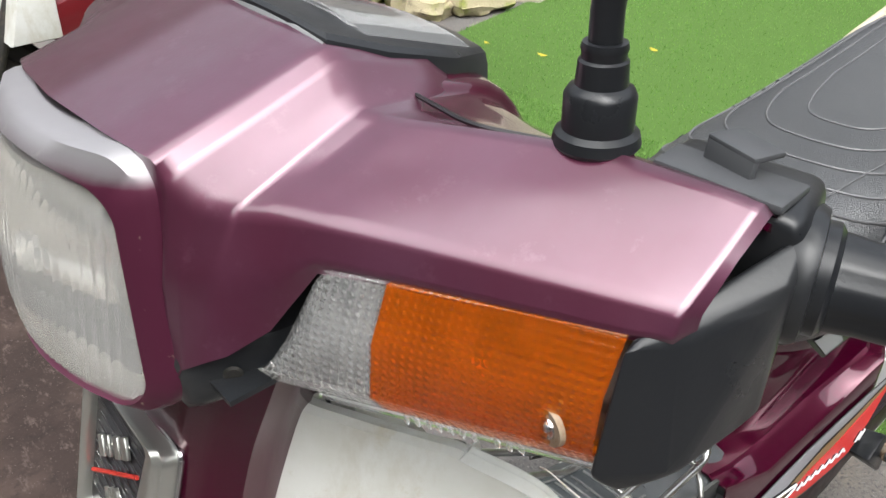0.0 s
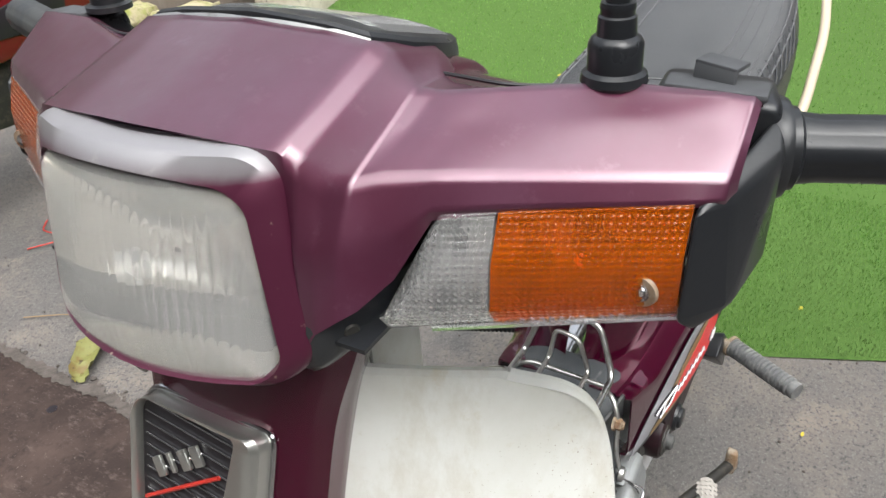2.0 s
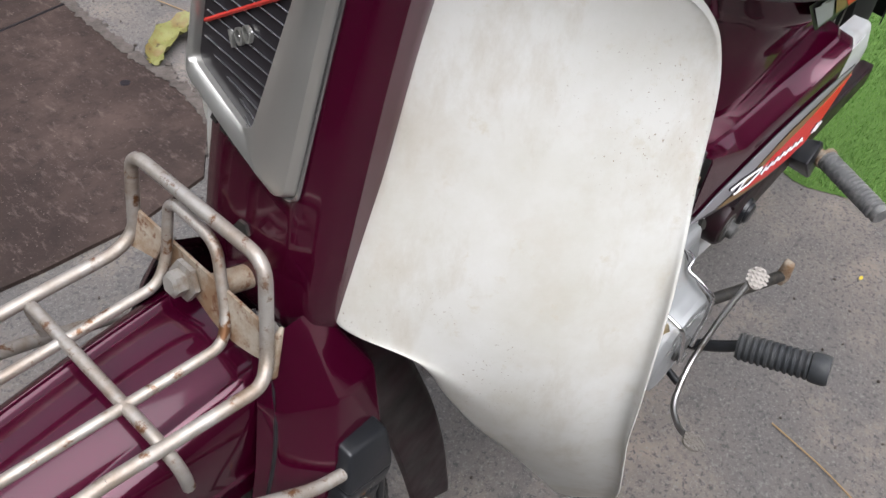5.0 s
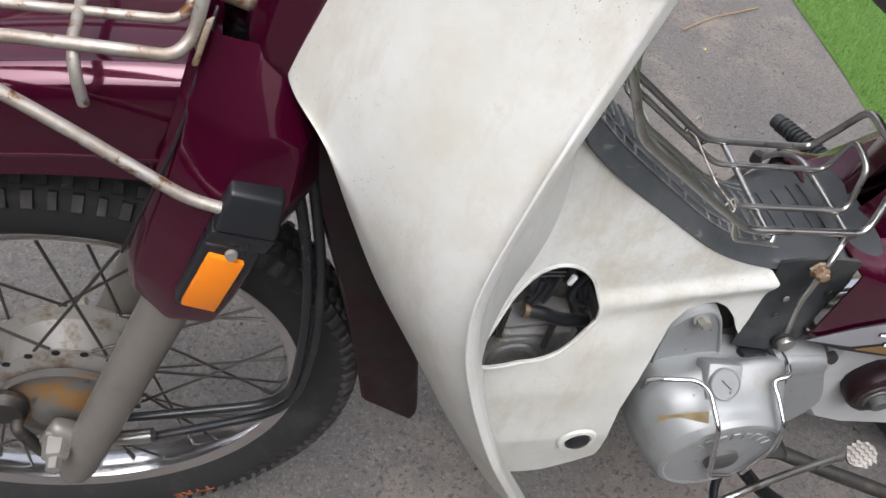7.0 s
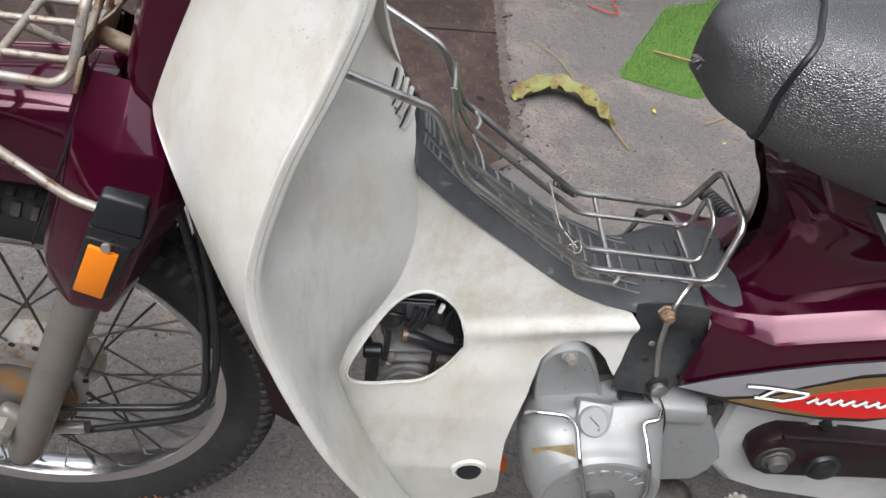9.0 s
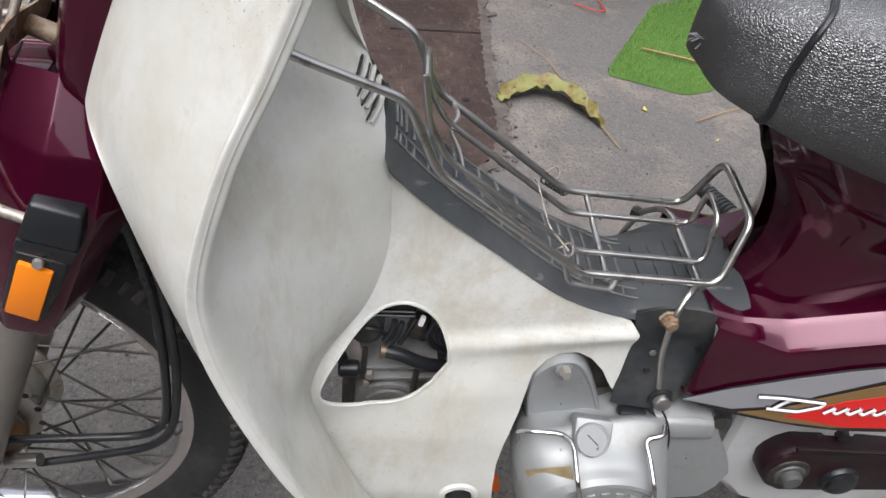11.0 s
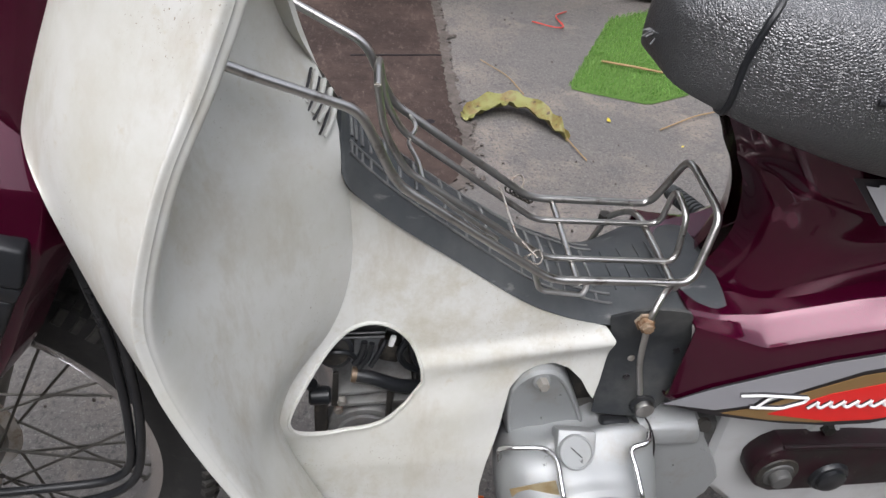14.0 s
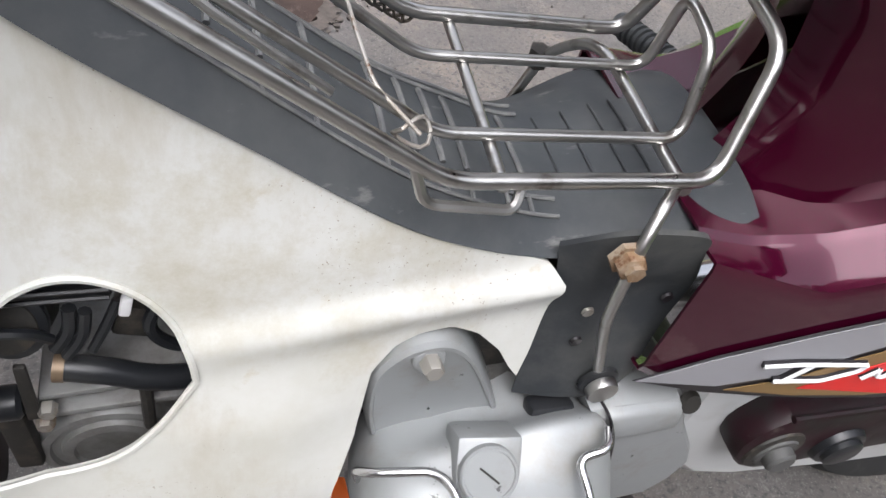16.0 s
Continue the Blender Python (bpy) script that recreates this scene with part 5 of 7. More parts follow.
def floor_mat():
    """The rubber mat over the tunnel."""
    spine = [(0.3575, 0.658, 0.041, 0.030), (0.3625, 0.649, 0.044, 0.030), (0.374, 0.636, 0.0415, 0.031), (0.400, 0.612, 0.0425, 0.0285), (0.446, 0.577, 0.0455, 0.0240), (0.505, 0.536, 0.0525, 0.0190), (0.545, 0.517, 0.0550, 0.0160), (0.584, 0.505, 0.055, 0.013), (0.63, 0.512, 0.067, 0.009), (0.650, 0.5165, 0.064, 0.009), (0.664, 0.5195, 0.060, 0.009), (0.677, 0.5215, 0.056, 0.009)]
    rows = []
    for x, z, hw, drop in spine:
        rows.append([(x, y * hw, z - drop * abs(y) ** 3.2) for y in (-1.0, -0.97, -0.88, -0.7, -0.35, 0, 0.35, 0.7, 0.88, 0.97, 1.0)])
    g = sheet(rows, 70, 41)
    mat = part("floor_mat", skin(g, 0.003), MATRUBBER, bike, "worn black ribbed rubber tunnel mat", 50)
    lift = np.array([0, 0, 0.0009])
    for k in range(16):
        i = 8 + int(k * 2.3)
        part("mat_rib", tube([tuple(g[i, j] + lift) for j in range(15, 26)], 0.0014, 0, 6), WORNRUBBER, mat)
        part("mat_rib", tube([tuple(g[i, j] + lift) for j in range(12, 15)], 0.0011, 0, 6), WORNRUBBER, mat)
    for k in range(4):
        i = 45 + int(2.3 * k)
        part("mat_rib", tube([tuple(g[i, j] + lift) for j in range(15, 26)], 0.0008, 0, 6), MATRUBBER, mat)
    for a, r_ in ((12, 0.0010), (14, 0.0012), (26, 0.0012), (28, 0.0010)):
        part("mat_edge_rib", tube([tuple(g[i, a] + lift) for i in range(7, 45)], r_, 0, 6), WORNRUBBER, mat)
    # tunnel frame below
    part("tunnel", join(hull([(x, s * 0.028, z) for x, z in ((0.345, 0.634), (0.52, 0.502), (0.52, 0.45), (0.40, 0.53)) for s in (-1, 1)], 0.006), hull([(x, s * 0.034, z) for x, z in ((0.51, 0.508), (0.58, 0.488), (0.66, 0.495), (0.66, 0.43), (0.51, 0.44)) for s in (-1, 1)], 0.006)), GRIME, bike)
    flap = sheet([[(0.578, -0.0560, 0.502), (0.584, -0.0560, 0.478), (0.586, -0.0560, 0.445), (0.585, -0.0640, 0.392)], [(0.600, -0.0700, 0.523), (0.602, -0.0655, 0.492), (0.604, -0.0610, 0.460), (0.606, -0.0720, 0.396)], [(0.634, -0.0730, 0.522), (0.638, -0.0690, 0.495), (0.637, -0.0650, 0.466), (0.630, -0.0755, 0.400)], [(0.642, -0.0700, 0.507), (0.648, -0.0690, 0.486), (0.6485, -0.0670, 0.451), (0.645, -0.0720, 0.412)]], 22, 24)
    bracket = part("mat_bracket", skin(flap, 0.003), RUBBER, bike, "black plastic bracket beside the engine", 50)
    for x, y, z in ((0.6045, -0.0615, 0.461), (0.640, -0.0660, 0.474), (0.605, -0.0640, 0.440)):
        part("rivet_hole", lathe([(0, 0.0015), (0.0028, 0.0015), (0.0032, 0), (0, 0)], Matrix.Translation((x, y - 0.0015, z)) @ Matrix.Rotation(radians(90), 4, "X"), 12), HUB if x < 0.6048 else INK, bracket)
    part("grommet", lathe([(0, 0.004), (0.0075, 0.004), (0.011, 0.0025), (0.0115, 0), (0, 0)], Matrix.Translation((0.6245, -0.0735, 0.4126)) @ Matrix.Rotation(radians(90), 4, "X"), 20), BLACK, bracket)
    part("bolt", lathe([(0, 0.0075), (0.0082, 0.0070), (0.0088, 0.0050), (0.0088, 0.002), (0, 0.002)], Matrix.Translation((0.6245, -0.0755, 0.4126)) @ Matrix.Rotation(radians(90), 4, "X"), 18), STEEL, bracket)


def foot_rack():
    """The wire rack over the tunnel."""
    r = 0.0033
    zt = 0.547
    loop = [(0.238, -0.086, 0.7475), (0.300, -0.066, 0.712), (0.368, -0.050, 0.681), (0.394, -0.056, 0.630), (0.517, -0.060, zt), (0.635, -0.058, 0.541), (0.652, -0.036, 0.592), (0.644, 0.022, 0.607), (0.634, 0.043, 0.546), (0.522, 0.041, 0.552), (0.398, 0.047, 0.636), (0.376, 0.048, 0.683), (0.310, 0.062, 0.712), (0.238, 0.086, 0.7475)]
    rack = part("foot_rack", tube(loop, r, 0.012, 12), STEEL, bike, "stainless wire luggage rack over the footwell tunnel")
    inner = [(0.380, -0.028, 0.688), (0.386, -0.032, 0.655), (0.402, -0.036, 0.628), (0.518, -0.036, 0.549), (0.630, -0.033, 0.542), (0.634, -0.020, 0.580), (0.632, 0.006, 0.588), (0.632, 0.013, 0.546), (0.521, 0.012, 0.550), (0.404, 0.013, 0.630), (0.390, 0.010, 0.655), (0.383, 0.006, 0.690)]
    part("inner_loop", tube(inner, 0.0026, 0.010, 10), STEEL, rack)
    part("cross_wire", tube([(0.380, -0.028, 0.6875), (0.381, -0.010, 0.692), (0.383, 0.006, 0.6895)], 0.0026, 0.006, 10), STEEL, rack)
    bar = part("crossbar", tube([(0.540, -0.060, 0.5425), (0.543, 0.041, 0.5475)], 0.0026, 0, 10), STEEL, rack)
    part("crossbar", tube([(0.622, -0.060, 0.537), (0.621, 0.028, 0.542), (0.618, 0.045, 0.537), (0.606, 0.057, 0.522), (0.598, 0.066, 0.480)], 0.0028, 0.010, 10), STEEL, rack)
    hoopa = tube([(0.418, 0.049, 0.618), (0.412, 0.046, 0.627), (0.417, 0.030, 0.625), (0.408, 0.012, 0.622), (0.414, -0.012, 0.620), (0.416, -0.036, 0.616), (0.440, -0.040, 0.598), (0.475, -0.044, 0.574)], 0.0017, 0.006, 8)
    part("spring_wire", hoopa, STEEL, rack)
    hoopb = tube([(0.486, 0.018, 0.578), (0.487, 0.010, 0.580), (0.489, -0.012, 0.5745), (0.492, -0.034, 0.569), (0.508, -0.046, 0.557)], 0.0009, 0.006, 8)
    part("spring_wire", hoopb, RUSTY, rack)
    for x, y, z in ((0.508, 0.045, 0.566), (0.507, -0.040, 0.553)):
        ring = [(x + 0.007 * math.cos(a), y + 0.003 * math.sin(2 * a), z + 0.006 * math.sin(a)) for a in np.linspace(0, 6.2, 14)]
        part("ring", tube(ring, 0.0009, 0, 6), RUSTY, rack)
    coil = []
    for k in range(40):
        a = k * 0.9
        coil.append((0.500 + 0.00065 * k + 0.0035 * math.cos(a), 0.041, 0.562 - 0.00036 * k + 0.0035 * math.sin(a)))
    part("coil_spring", tube(coil, 0.0009, 0, 5), GRIME, rack)
    part("foot_loop", tube([(0.503, -0.060, 0.5555), (0.508, -0.064, 0.5400), (0.545, -0.064, 0.5345), (0.548, -0.058, 0.541)], 0.0022, 0.006, 8), STEEL, rack)
    stay = tube([(0.618, -0.058, 0.5375), (0.608, -0.068, 0.5370), (0.598, -0.0785, 0.520), (0.6050, -0.0760, 0.470), (0.6155, -0.0780, 0.432)], 0.0027, 0.012, 10)
    part("stay", stay, STEEL, rack)
    nut = lathe([(0, -0.002), (0.0085, -0.002), (0.0085, 0.0010), (0.0066, 0.0012), (0.0066, 0.0065), (0.0045, 0.0075), (0.0045, 0.0095), (0, 0.0095)], Matrix.Translation((0.597, -0.0755, 0.5155)) @ Matrix.Rotation(radians(90), 4, "X"), 6)
    part("stay_nut", nut, RUST, rack, "rusty brass-coloured nut")
    part("stay_nut", lathe([(0, 0), (0.006, 0), (0.006, 0.010), (0, 0.010)], Matrix.Translation((0.604, 0.060, 0.512)), 6), GRIME, rack)


def front_rack():
    r = 0.0036
    zz = 0.681
    loop = [(0.030, -0.0515, 0.6755), (0.106, -0.0615, 0.6765), (0.1155, -0.0540, 0.684), (0.129, -0.0440, 0.7325), (0.130, 0.063, 0.7315), (0.119, 0.062, 0.683), (0.106, 0.061, 0.6765), (0.052, 0.064, 0.676), (-0.060, 0.070, 0.671), (-0.100, 0.050, 0.668), (-0.100, -0.022, 0.667), (-0.060, -0.042, 0.669), (0.030, -0.0515, 0.6755)]
    rack = part("front_rack", tube(loop, r, 0.012, 12), RUSTY, bike, "rusty chromed wire front carrier above the mudguard")
    inner = [(-0.100, -0.006, 0.6685), (0.107, -0.030, 0.6775), (0.116, -0.023, 0.688), (0.127, -0.008, 0.7195), (0.127, 0.029, 0.7235), (0.117, 0.028, 0.688), (0.107, 0.025, 0.6775), (-0.100, 0.039, 0.6685)]
    part("inner_loop", tube(inner, 0.0030, 0.009, 10), RUSTY, rack)
    part("crossbar", tube([(0.058, -0.060, 0.642), (0.057, -0.062, 0.662), (0.056, -0.052, 0.6745), (0.056, 0.060, 0.6765), (0.057, 0.071, 0.662), (0.058, 0.069, 0.642)], 0.0033, 0.010, 10), RUSTY, rack)
    part("crossbar", tube([(-0.020, -0.060, 0.640), (-0.021, -0.060, 0.658), (-0.022, -0.052, 0.668), (-0.022, 0.060, 0.670), (-0.021, 0.068, 0.655)], 0.0033, 0.010, 10), RUSTY, rack)
    plate = [[(0.1155 + 0.0035 * math.sin(y * 60), y, 0.676), (0.1215 + 0.002 * math.sin(y * 40), y, 0.697 - 0.003 * math.sin(y * 55))] for y in np.linspace(-0.054, 0.062, 30)]
    part("rust_plate", skin(np.array(plate), 0.0018), RUST, rack, "rust-eaten flat steel strip")
    part("plate_tab", hull([(0.1135, -0.058, 0.668), (0.117, -0.058, 0.668), (0.1265, -0.056, 0.697), (0.122, -0.056, 0.694), (0.1135, -0.0545, 0.668), (0.117, -0.0545, 0.668), (0.1265, -0.0525, 0.697), (0.122, -0.0525, 0.694)], 0.001), RUST, rack)
    part("bolt", lathe([(0, 0.011), (0.005, 0.011), (0.0072, 0.0095), (0.0072, 0.0035), (0.0115, 0.003), (0.0115, 0), (0, 0)], along((0.117, 0.011, 0.6855), (0.07, 0.011, 0.70)), 6), HUB, rack)
    part("spacer", lathe([(0, 0), (0.0070, 0), (0.0070, 0.026), (0, 0.026)], along((0.120, 0.0, 0.6845), (0.16, -0.004, 0.672)), 14), RUST, rack)
    for s in (1, -1):
        path = [(-0.040, -0.040, 0.671), (-0.016, -0.0585, 0.6735), (0.04, -0.0715, 0.643), (0.110, -0.0865, 0.5975), (0.131, -0.0895, 0.5925)]
        b = tube(path, 0.0039, 0.02, 12)
        part("stay", b if s == 1 else flipped(b), RUSTY, rack)


def arc_pts(cx, cz, r, a0, a1, n):
    return [(cx + r * math.cos(radians(a)), cz + r * math.sin(radians(a))) for a in np.linspace(a0, a1, n)]


CX, WY, CZ = -0.0145, 0.012, 0.272


def mudguard():
    # front part of the mudguard over the wheel, behind it the fork cover and the flap
    rows = []
    for x, ztop, hw, zlow in ((-0.30, 0.490, 0.040, 0.455), (-0.24, 0.560, 0.044, 0.510), (-0.16, 0.612, 0.047, 0.548), (-0.08, 0.636, 0.049, 0.570), (0.0, 0.647, 0.050, 0.579), (0.06, 0.653, 0.051, 0.579), (0.108, 0.655, 0.052, 0.574), (0.128, 0.655, 0.052, 0.572)):
        s = (ztop - zlow)
        prof = [(-hw, zlow), (-hw - 0.0005, zlow + 0.2 * s), (-hw - 0.001, zlow + 0.24 * s), (-hw + 0.0005, zlow + 0.27 * s), (-hw * 0.99, zlow + 0.6 * s), (-hw * 0.93, ztop - 0.012), (-hw * 0.80, ztop - 0.0045), (-hw * 0.70, ztop - 0.001), (-hw * 0.64, ztop - 0.0035), (-hw * 0.3, ztop - 0.001), (0, ztop)]
        rows.append([(x, y, z) for y, z in prof] + [(x, -y, z) for y, z in prof[-2::-1]])
    guard = part("front_mudguard", skin(sheet(rows, 40, 61), 0.002), PAINT, bike, "glossy maroon front mudguard", 40)
    # fork cover shell, one mirrored piece each side
    levels = [[(0.120, -0.034, 0.692), (0.124, -0.046, 0.682), (0.1515, -0.040, 0.672), (0.161, -0.034, 0.669), (0.172, -0.012, 0.664)],
              [(0.106, -0.052, 0.648), (0.111, -0.062, 0.643), (0.1420, -0.0725, 0.631), (0.176, -0.066, 0.624), (0.188, -0.040, 0.620)],
              [(0.094, -0.058, 0.606), (0.099, -0.067, 0.603), (0.1275, -0.0840, 0.600), (0.168, -0.079, 0.588), (0.186, -0.050, 0.580)],
              [(0.079, -0.062, 0.560), (0.083, -0.070, 0.556), (0.1110, -0.0860, 0.560), (0.151, -0.084, 0.548), (0.168, -0.056, 0.548)],
              [(0.067, -0.060, 0.519), (0.071, -0.070, 0.514), (0.0960, -0.0875, 0.512), (0.132, -0.086, 0.501), (0.148, -0.060, 0.506)],
              [(0.064, -0.056, 0.496), (0.067, -0.066, 0.490), (0.0890, -0.0855, 0.481), (0.118, -0.086, 0.475), (0.134, -0.062, 0.485)],
              [(0.072, -0.050, 0.488), (0.074, -0.058, 0.482), (0.0930, -0.0740, 0.472), (0.115, -0.075, 0.468), (0.128, -0.056, 0.477)]]
    shell = skin(np.array(levels))
    bmesh.ops.recalc_face_normals(shell, faces=shell.faces)
    folds = [e for e in shell.edges if not e.is_boundary]
    bmesh.ops.bevel(shell, geom=folds, offset=0.0026, segments=3, affect="EDGES", profile=0.5, clamp_overlap=True)
    fork = part("fork_cover", both(shell), PAINT, bike, "glossy maroon fork cover behind the mudguard", 30)
    seam = [(0.127, -0.030, 0.688), (0.1175, -0.0525, 0.664), (0.104, -0.066, 0.622), (0.085, -0.0705, 0.580), (0.066, -0.0720, 0.535)]
    pair("seam", tube(seam, 0.0012, 0.02, 6), INK, fork)
    near = spline([(0.163, 0.625), (0.185, 0.560), (0.213, 0.455), (0.232, 0.370), (0.247, 0.292)], 22)
    far = spline([(0.200, 0.640), (0.228, 0.570), (0.262, 0.470), (0.288, 0.365), (0.307, 0.250)], 22)
    g = []
    for i, ((x0, z0), (x1, z1)) in enumerate(zip(near, far)):
        hw = 0.047
        half = [(x0, -hw + 0.003, z0), (x0 + 0.003, -hw, z0), (x1 - 0.008, -hw, z1), (x1 - 0.002, -hw + 0.004, z1), (x1 + 0.003, -hw + 0.014, z1 - 0.001), (x1 + 0.006, 0, z1 - 0.002)]
        g.append(half + [(x, -y, z) for x, y, z in half[-2::-1]])
    # drawn in the swing arm's maroon, darker than the mudguard
    part("flap", skin(np.array(g), 0.0022), DIRTYPAINT, fork, "dark maroon mudguard tail behind the wheel")
    # reflector blocks
    for s in (1, -1):
        fl = (lambda b: b) if s == 1 else flipped
        cap = [(0.1225, -0.0985, 0.583), (0.1600, -0.0985, 0.5725), (0.1330, -0.0900, 0.6075), (0.1640, -0.0890, 0.5975), (0.1225, -0.074, 0.583), (0.1600, -0.074, 0.5725), (0.1330, -0.074, 0.6085), (0.1650, -0.074, 0.5985)]
        holder = part("reflector_holder", fl(hull(cap, 0.003, 3)), BLACK, fork, "black plastic side reflector holder with orange reflector")
        band = [(0.1222, 0.5822), (0.1590, 0.5718), (0.1525, 0.5612), (0.1178, 0.5722)]
        part("band", fl(hull([(x, -0.0972, z) for x, z in band] + [(x, -0.076, z) for x, z in band], 0.0015)), BLACK, holder)
        back = [(0.1178, 0.5718), (0.1520, 0.5605), (0.1235, 0.5020), (0.0960, 0.5125)]
        part("backing", fl(hull([(x, -0.0968, z) for x, z in back] + [(x, -0.076, z) for x, z in back], 0.004, 3)), BLACK, holder)
        lens = [(0.120, 0.564), (0.141, 0.555), (0.122, 0.507), (0.101, 0.516)]
        part("reflector", fl(hull([(x, -0.1005, z) for x, z in lens] + [(x, -0.094, z) for x, z in lens], 0.0015)), AMBER_FACE, holder, "orange rectangular reflector")
        part("screw", fl(lathe([(0, 0.003), (0.0035, 0.003), (0.004, 0), (0, 0)], along((0.133, -0.0985, 0.5635), (0.133, -0.13, 0.566)), 10)), HUB, holder)


def front_wheel():
    m = Matrix.Translation((CX, WY, CZ)) @ Matrix.Rotation(radians(90), 4, "X")
    rim_prof = [(0.2185, -0.019), (0.2200, -0.0175), (0.2155, -0.0165), (0.2085, -0.013), (0.2060, -0.006), (0.2055, 0), (0.2060, 0.006), (0.2085, 0.013), (0.2155, 0.0165), (0.2200, 0.0175), (0.2185, 0.019), (0.2120, 0.0178), (0.2040, 0.0145), (0.2015, 0.008), (0.2005, 0), (0.2015, -0.008), (0.2040, -0.0145), (0.2120, -0.0178), (0.2185, -0.019)]
    wheel = part("front_wheel", lathe([(r - 0.0085, h) for r, h in rim_prof], m, 96), CHROME, bike, "spoked front wheel with chrome rim and dusty tyre")
    ty = [(0.2070, -0.0185), (0.2160, -0.0240), (0.2310, -0.0292), (0.2450, -0.0300), (0.2550, -0.0265), (0.2600, -0.0180), (0.2620, -0.008), (0.2622, 0), (0.2620, 0.008), (0.2600, 0.0180), (0.2550, 0.0265), (0.2450, 0.0300), (0.2310, 0.0292), (0.2160, 0.0240), (0.2070, 0.0185)]
    prof = [tuple(p) for p in spline(ty, 29)] + [(0.2060, 0.0), (0.2070, -0.0185)]
    tyre = part("tyre", lathe(prof, m, 96), TYRE, wheel, "dusty black block-tread tyre")
    bl = []
    for k in range(104):
        a = 2 * math.pi * k / 104
        for off, r, tilt, sx, sy in ((0.0, 0.2612, 0, 0.0056, 0.012), (0.0160, 0.2598, 0.35, 0.0050, 0.011), (-0.0160, 0.2598, -0.35, 0.0050, 0.011), (0.0272, 0.2522, 0.95, 0.0052 if k % 2 else 0.0040, 0.016), (-0.0272, 0.2522, -0.95, 0.0052 if k % 2 else 0.0040, 0.016)):
            aa = a + (math.pi / 104 if abs(off) == 0.0160 else 0)
            bl.append(m @ Matrix.Rotation(aa, 4, "Z") @ Matrix.Translation((r, 0, off)) @ Matrix.Rotation(-tilt, 4, "Y") @ Matrix.Diagonal((0.008, sx * 2 * 0.85, sy, 1)))
    verts, faces = [], []
    cube = [(-0.5, -0.5, -0.5), (-0.5, 0.5, -0.5), (-0.5, 0.5, 0.5), (-0.5, -0.5, 0.5), (0.5, -0.4, -0.38), (0.5, 0.4, -0.38), (0.5, 0.4, 0.38), (0.5, -0.4, 0.38)]
    for mm in bl:
        i = len(verts)
        verts += [tuple(mm @ Vector(c)) for c in cube]
        faces += [(i + 4, i + 5, i + 6, i + 7), (i, i + 1, i + 5, i + 4), (i + 1, i + 2, i + 6, i + 5), (i + 2, i + 3, i + 7, i + 6), (i + 3, i, i + 4, i + 7)]
    part("tread", from_arrays(verts, faces), DUSTYTREAD, wheel)
    hub = part("hub", lathe([(0, -0.050), (0.012, -0.050), (0.014, -0.040), (0.052, -0.036), (0.058, -0.031), (0.0585, -0.026), (0.068, -0.024), (0.070, -0.020), (0.066, -0.018), (0.058, -0.015), (0.056, 0.016), (0.062, 0.020), (0.064, 0.024), (0.050, 0.028), (0.014, 0.034), (0.012, 0.048), (0, 0.048)], m, 48), HUB, wheel, "tarnished alloy drum brake hub")
    part("brake_plate", lathe([(0, 0.030), (0.045, 0.030), (0.055, 0.034), (0.0565, 0.040), (0.054, 0.0415), (0.051, 0.038), (0.046, 0.0375), (0.030, 0.044), (0.022, 0.051), (0.014, 0.052), (0, 0.052)], m, 40), BRAKEPLATE, wheel, "dull brake plate with rust round the axle")
    for k in range(18):
        a = 2 * math.pi * (k + 0.5) / 18
        part("flange_hole", lathe([(0, 0.0008), (0.0034, 0.0008), (0.0036, 0), (0, 0)], m @ Matrix.Translation((0.0635 * math.cos(a), 0.0635 * math.sin(a), 0.0243)), 10), INK, wheel)
    part("brake_arm", tube([m @ Vector((-0.034, 0.004, 0.045)), m @ Vector((-0.036, 0.008, 0.062)), m @ Vector((-0.020, -0.030, 0.066))], 0.0055, 0.012, 10), GRIME, wheel)
    for k in range(36):
        sgn = 1 if k % 2 else -1
        a = 2 * math.pi * (k // 2) / 18 + (0.17 if k % 2 else 0.0)
        b = a + (0.62 if (k // 2) % 2 else -0.62)
        p = m @ Vector((0.0655 * math.cos(b), 0.0655 * math.sin(b), sgn * 0.0215))
        q = m @ Vector((0.1945 * math.cos(a), 0.1945 * math.sin(a), sgn * 0.003))
        sp = part("spoke", tube([p, q], 0.00145, 0, 6), SPOKE, wheel)
        part("nipple", tube([p + (q - p) * 0.91, q], 0.0026, 0, 6), SPOKE, wheel) if k % 2 == 0 else None
    # raised side-wall wording and a plain brand mark, on the left side
    def on_wall(r, a):
        c = Vector((CX + r * math.cos(a), WY - 0.0302, CZ + r * math.sin(a)))
        t = Vector((-math.sin(a), 0, math.cos(a)))
        o = Vector((math.cos(a), 0, math.sin(a)))
        return c, t, o
    c, t, o = on_wall(0.2395, radians(-66))
    basis = Matrix((-t, o, Vector((0, -1, 0)))).transposed().to_4x4()
    writing("marking", "TYRE", 0.0125, Matrix.Translation(c) @ basis @ Matrix.Diagonal((1.6, 1, 1, 1)), TREADTEXT, wheel, 0.0006)
    marks = []
    for k in range(5):
        c, t, o = on_wall(0.2395, radians(-48 + 4.2 * k))
        mm = Matrix((-t, o, Vector((0, -1, 0)))).transposed().to_4x4()
        marks.append(moved(box((0.011, 0.009, 0.001), None), Matrix.Translation(c) @ mm))
    part("plain_mark", join(*marks), GRIME, wheel)


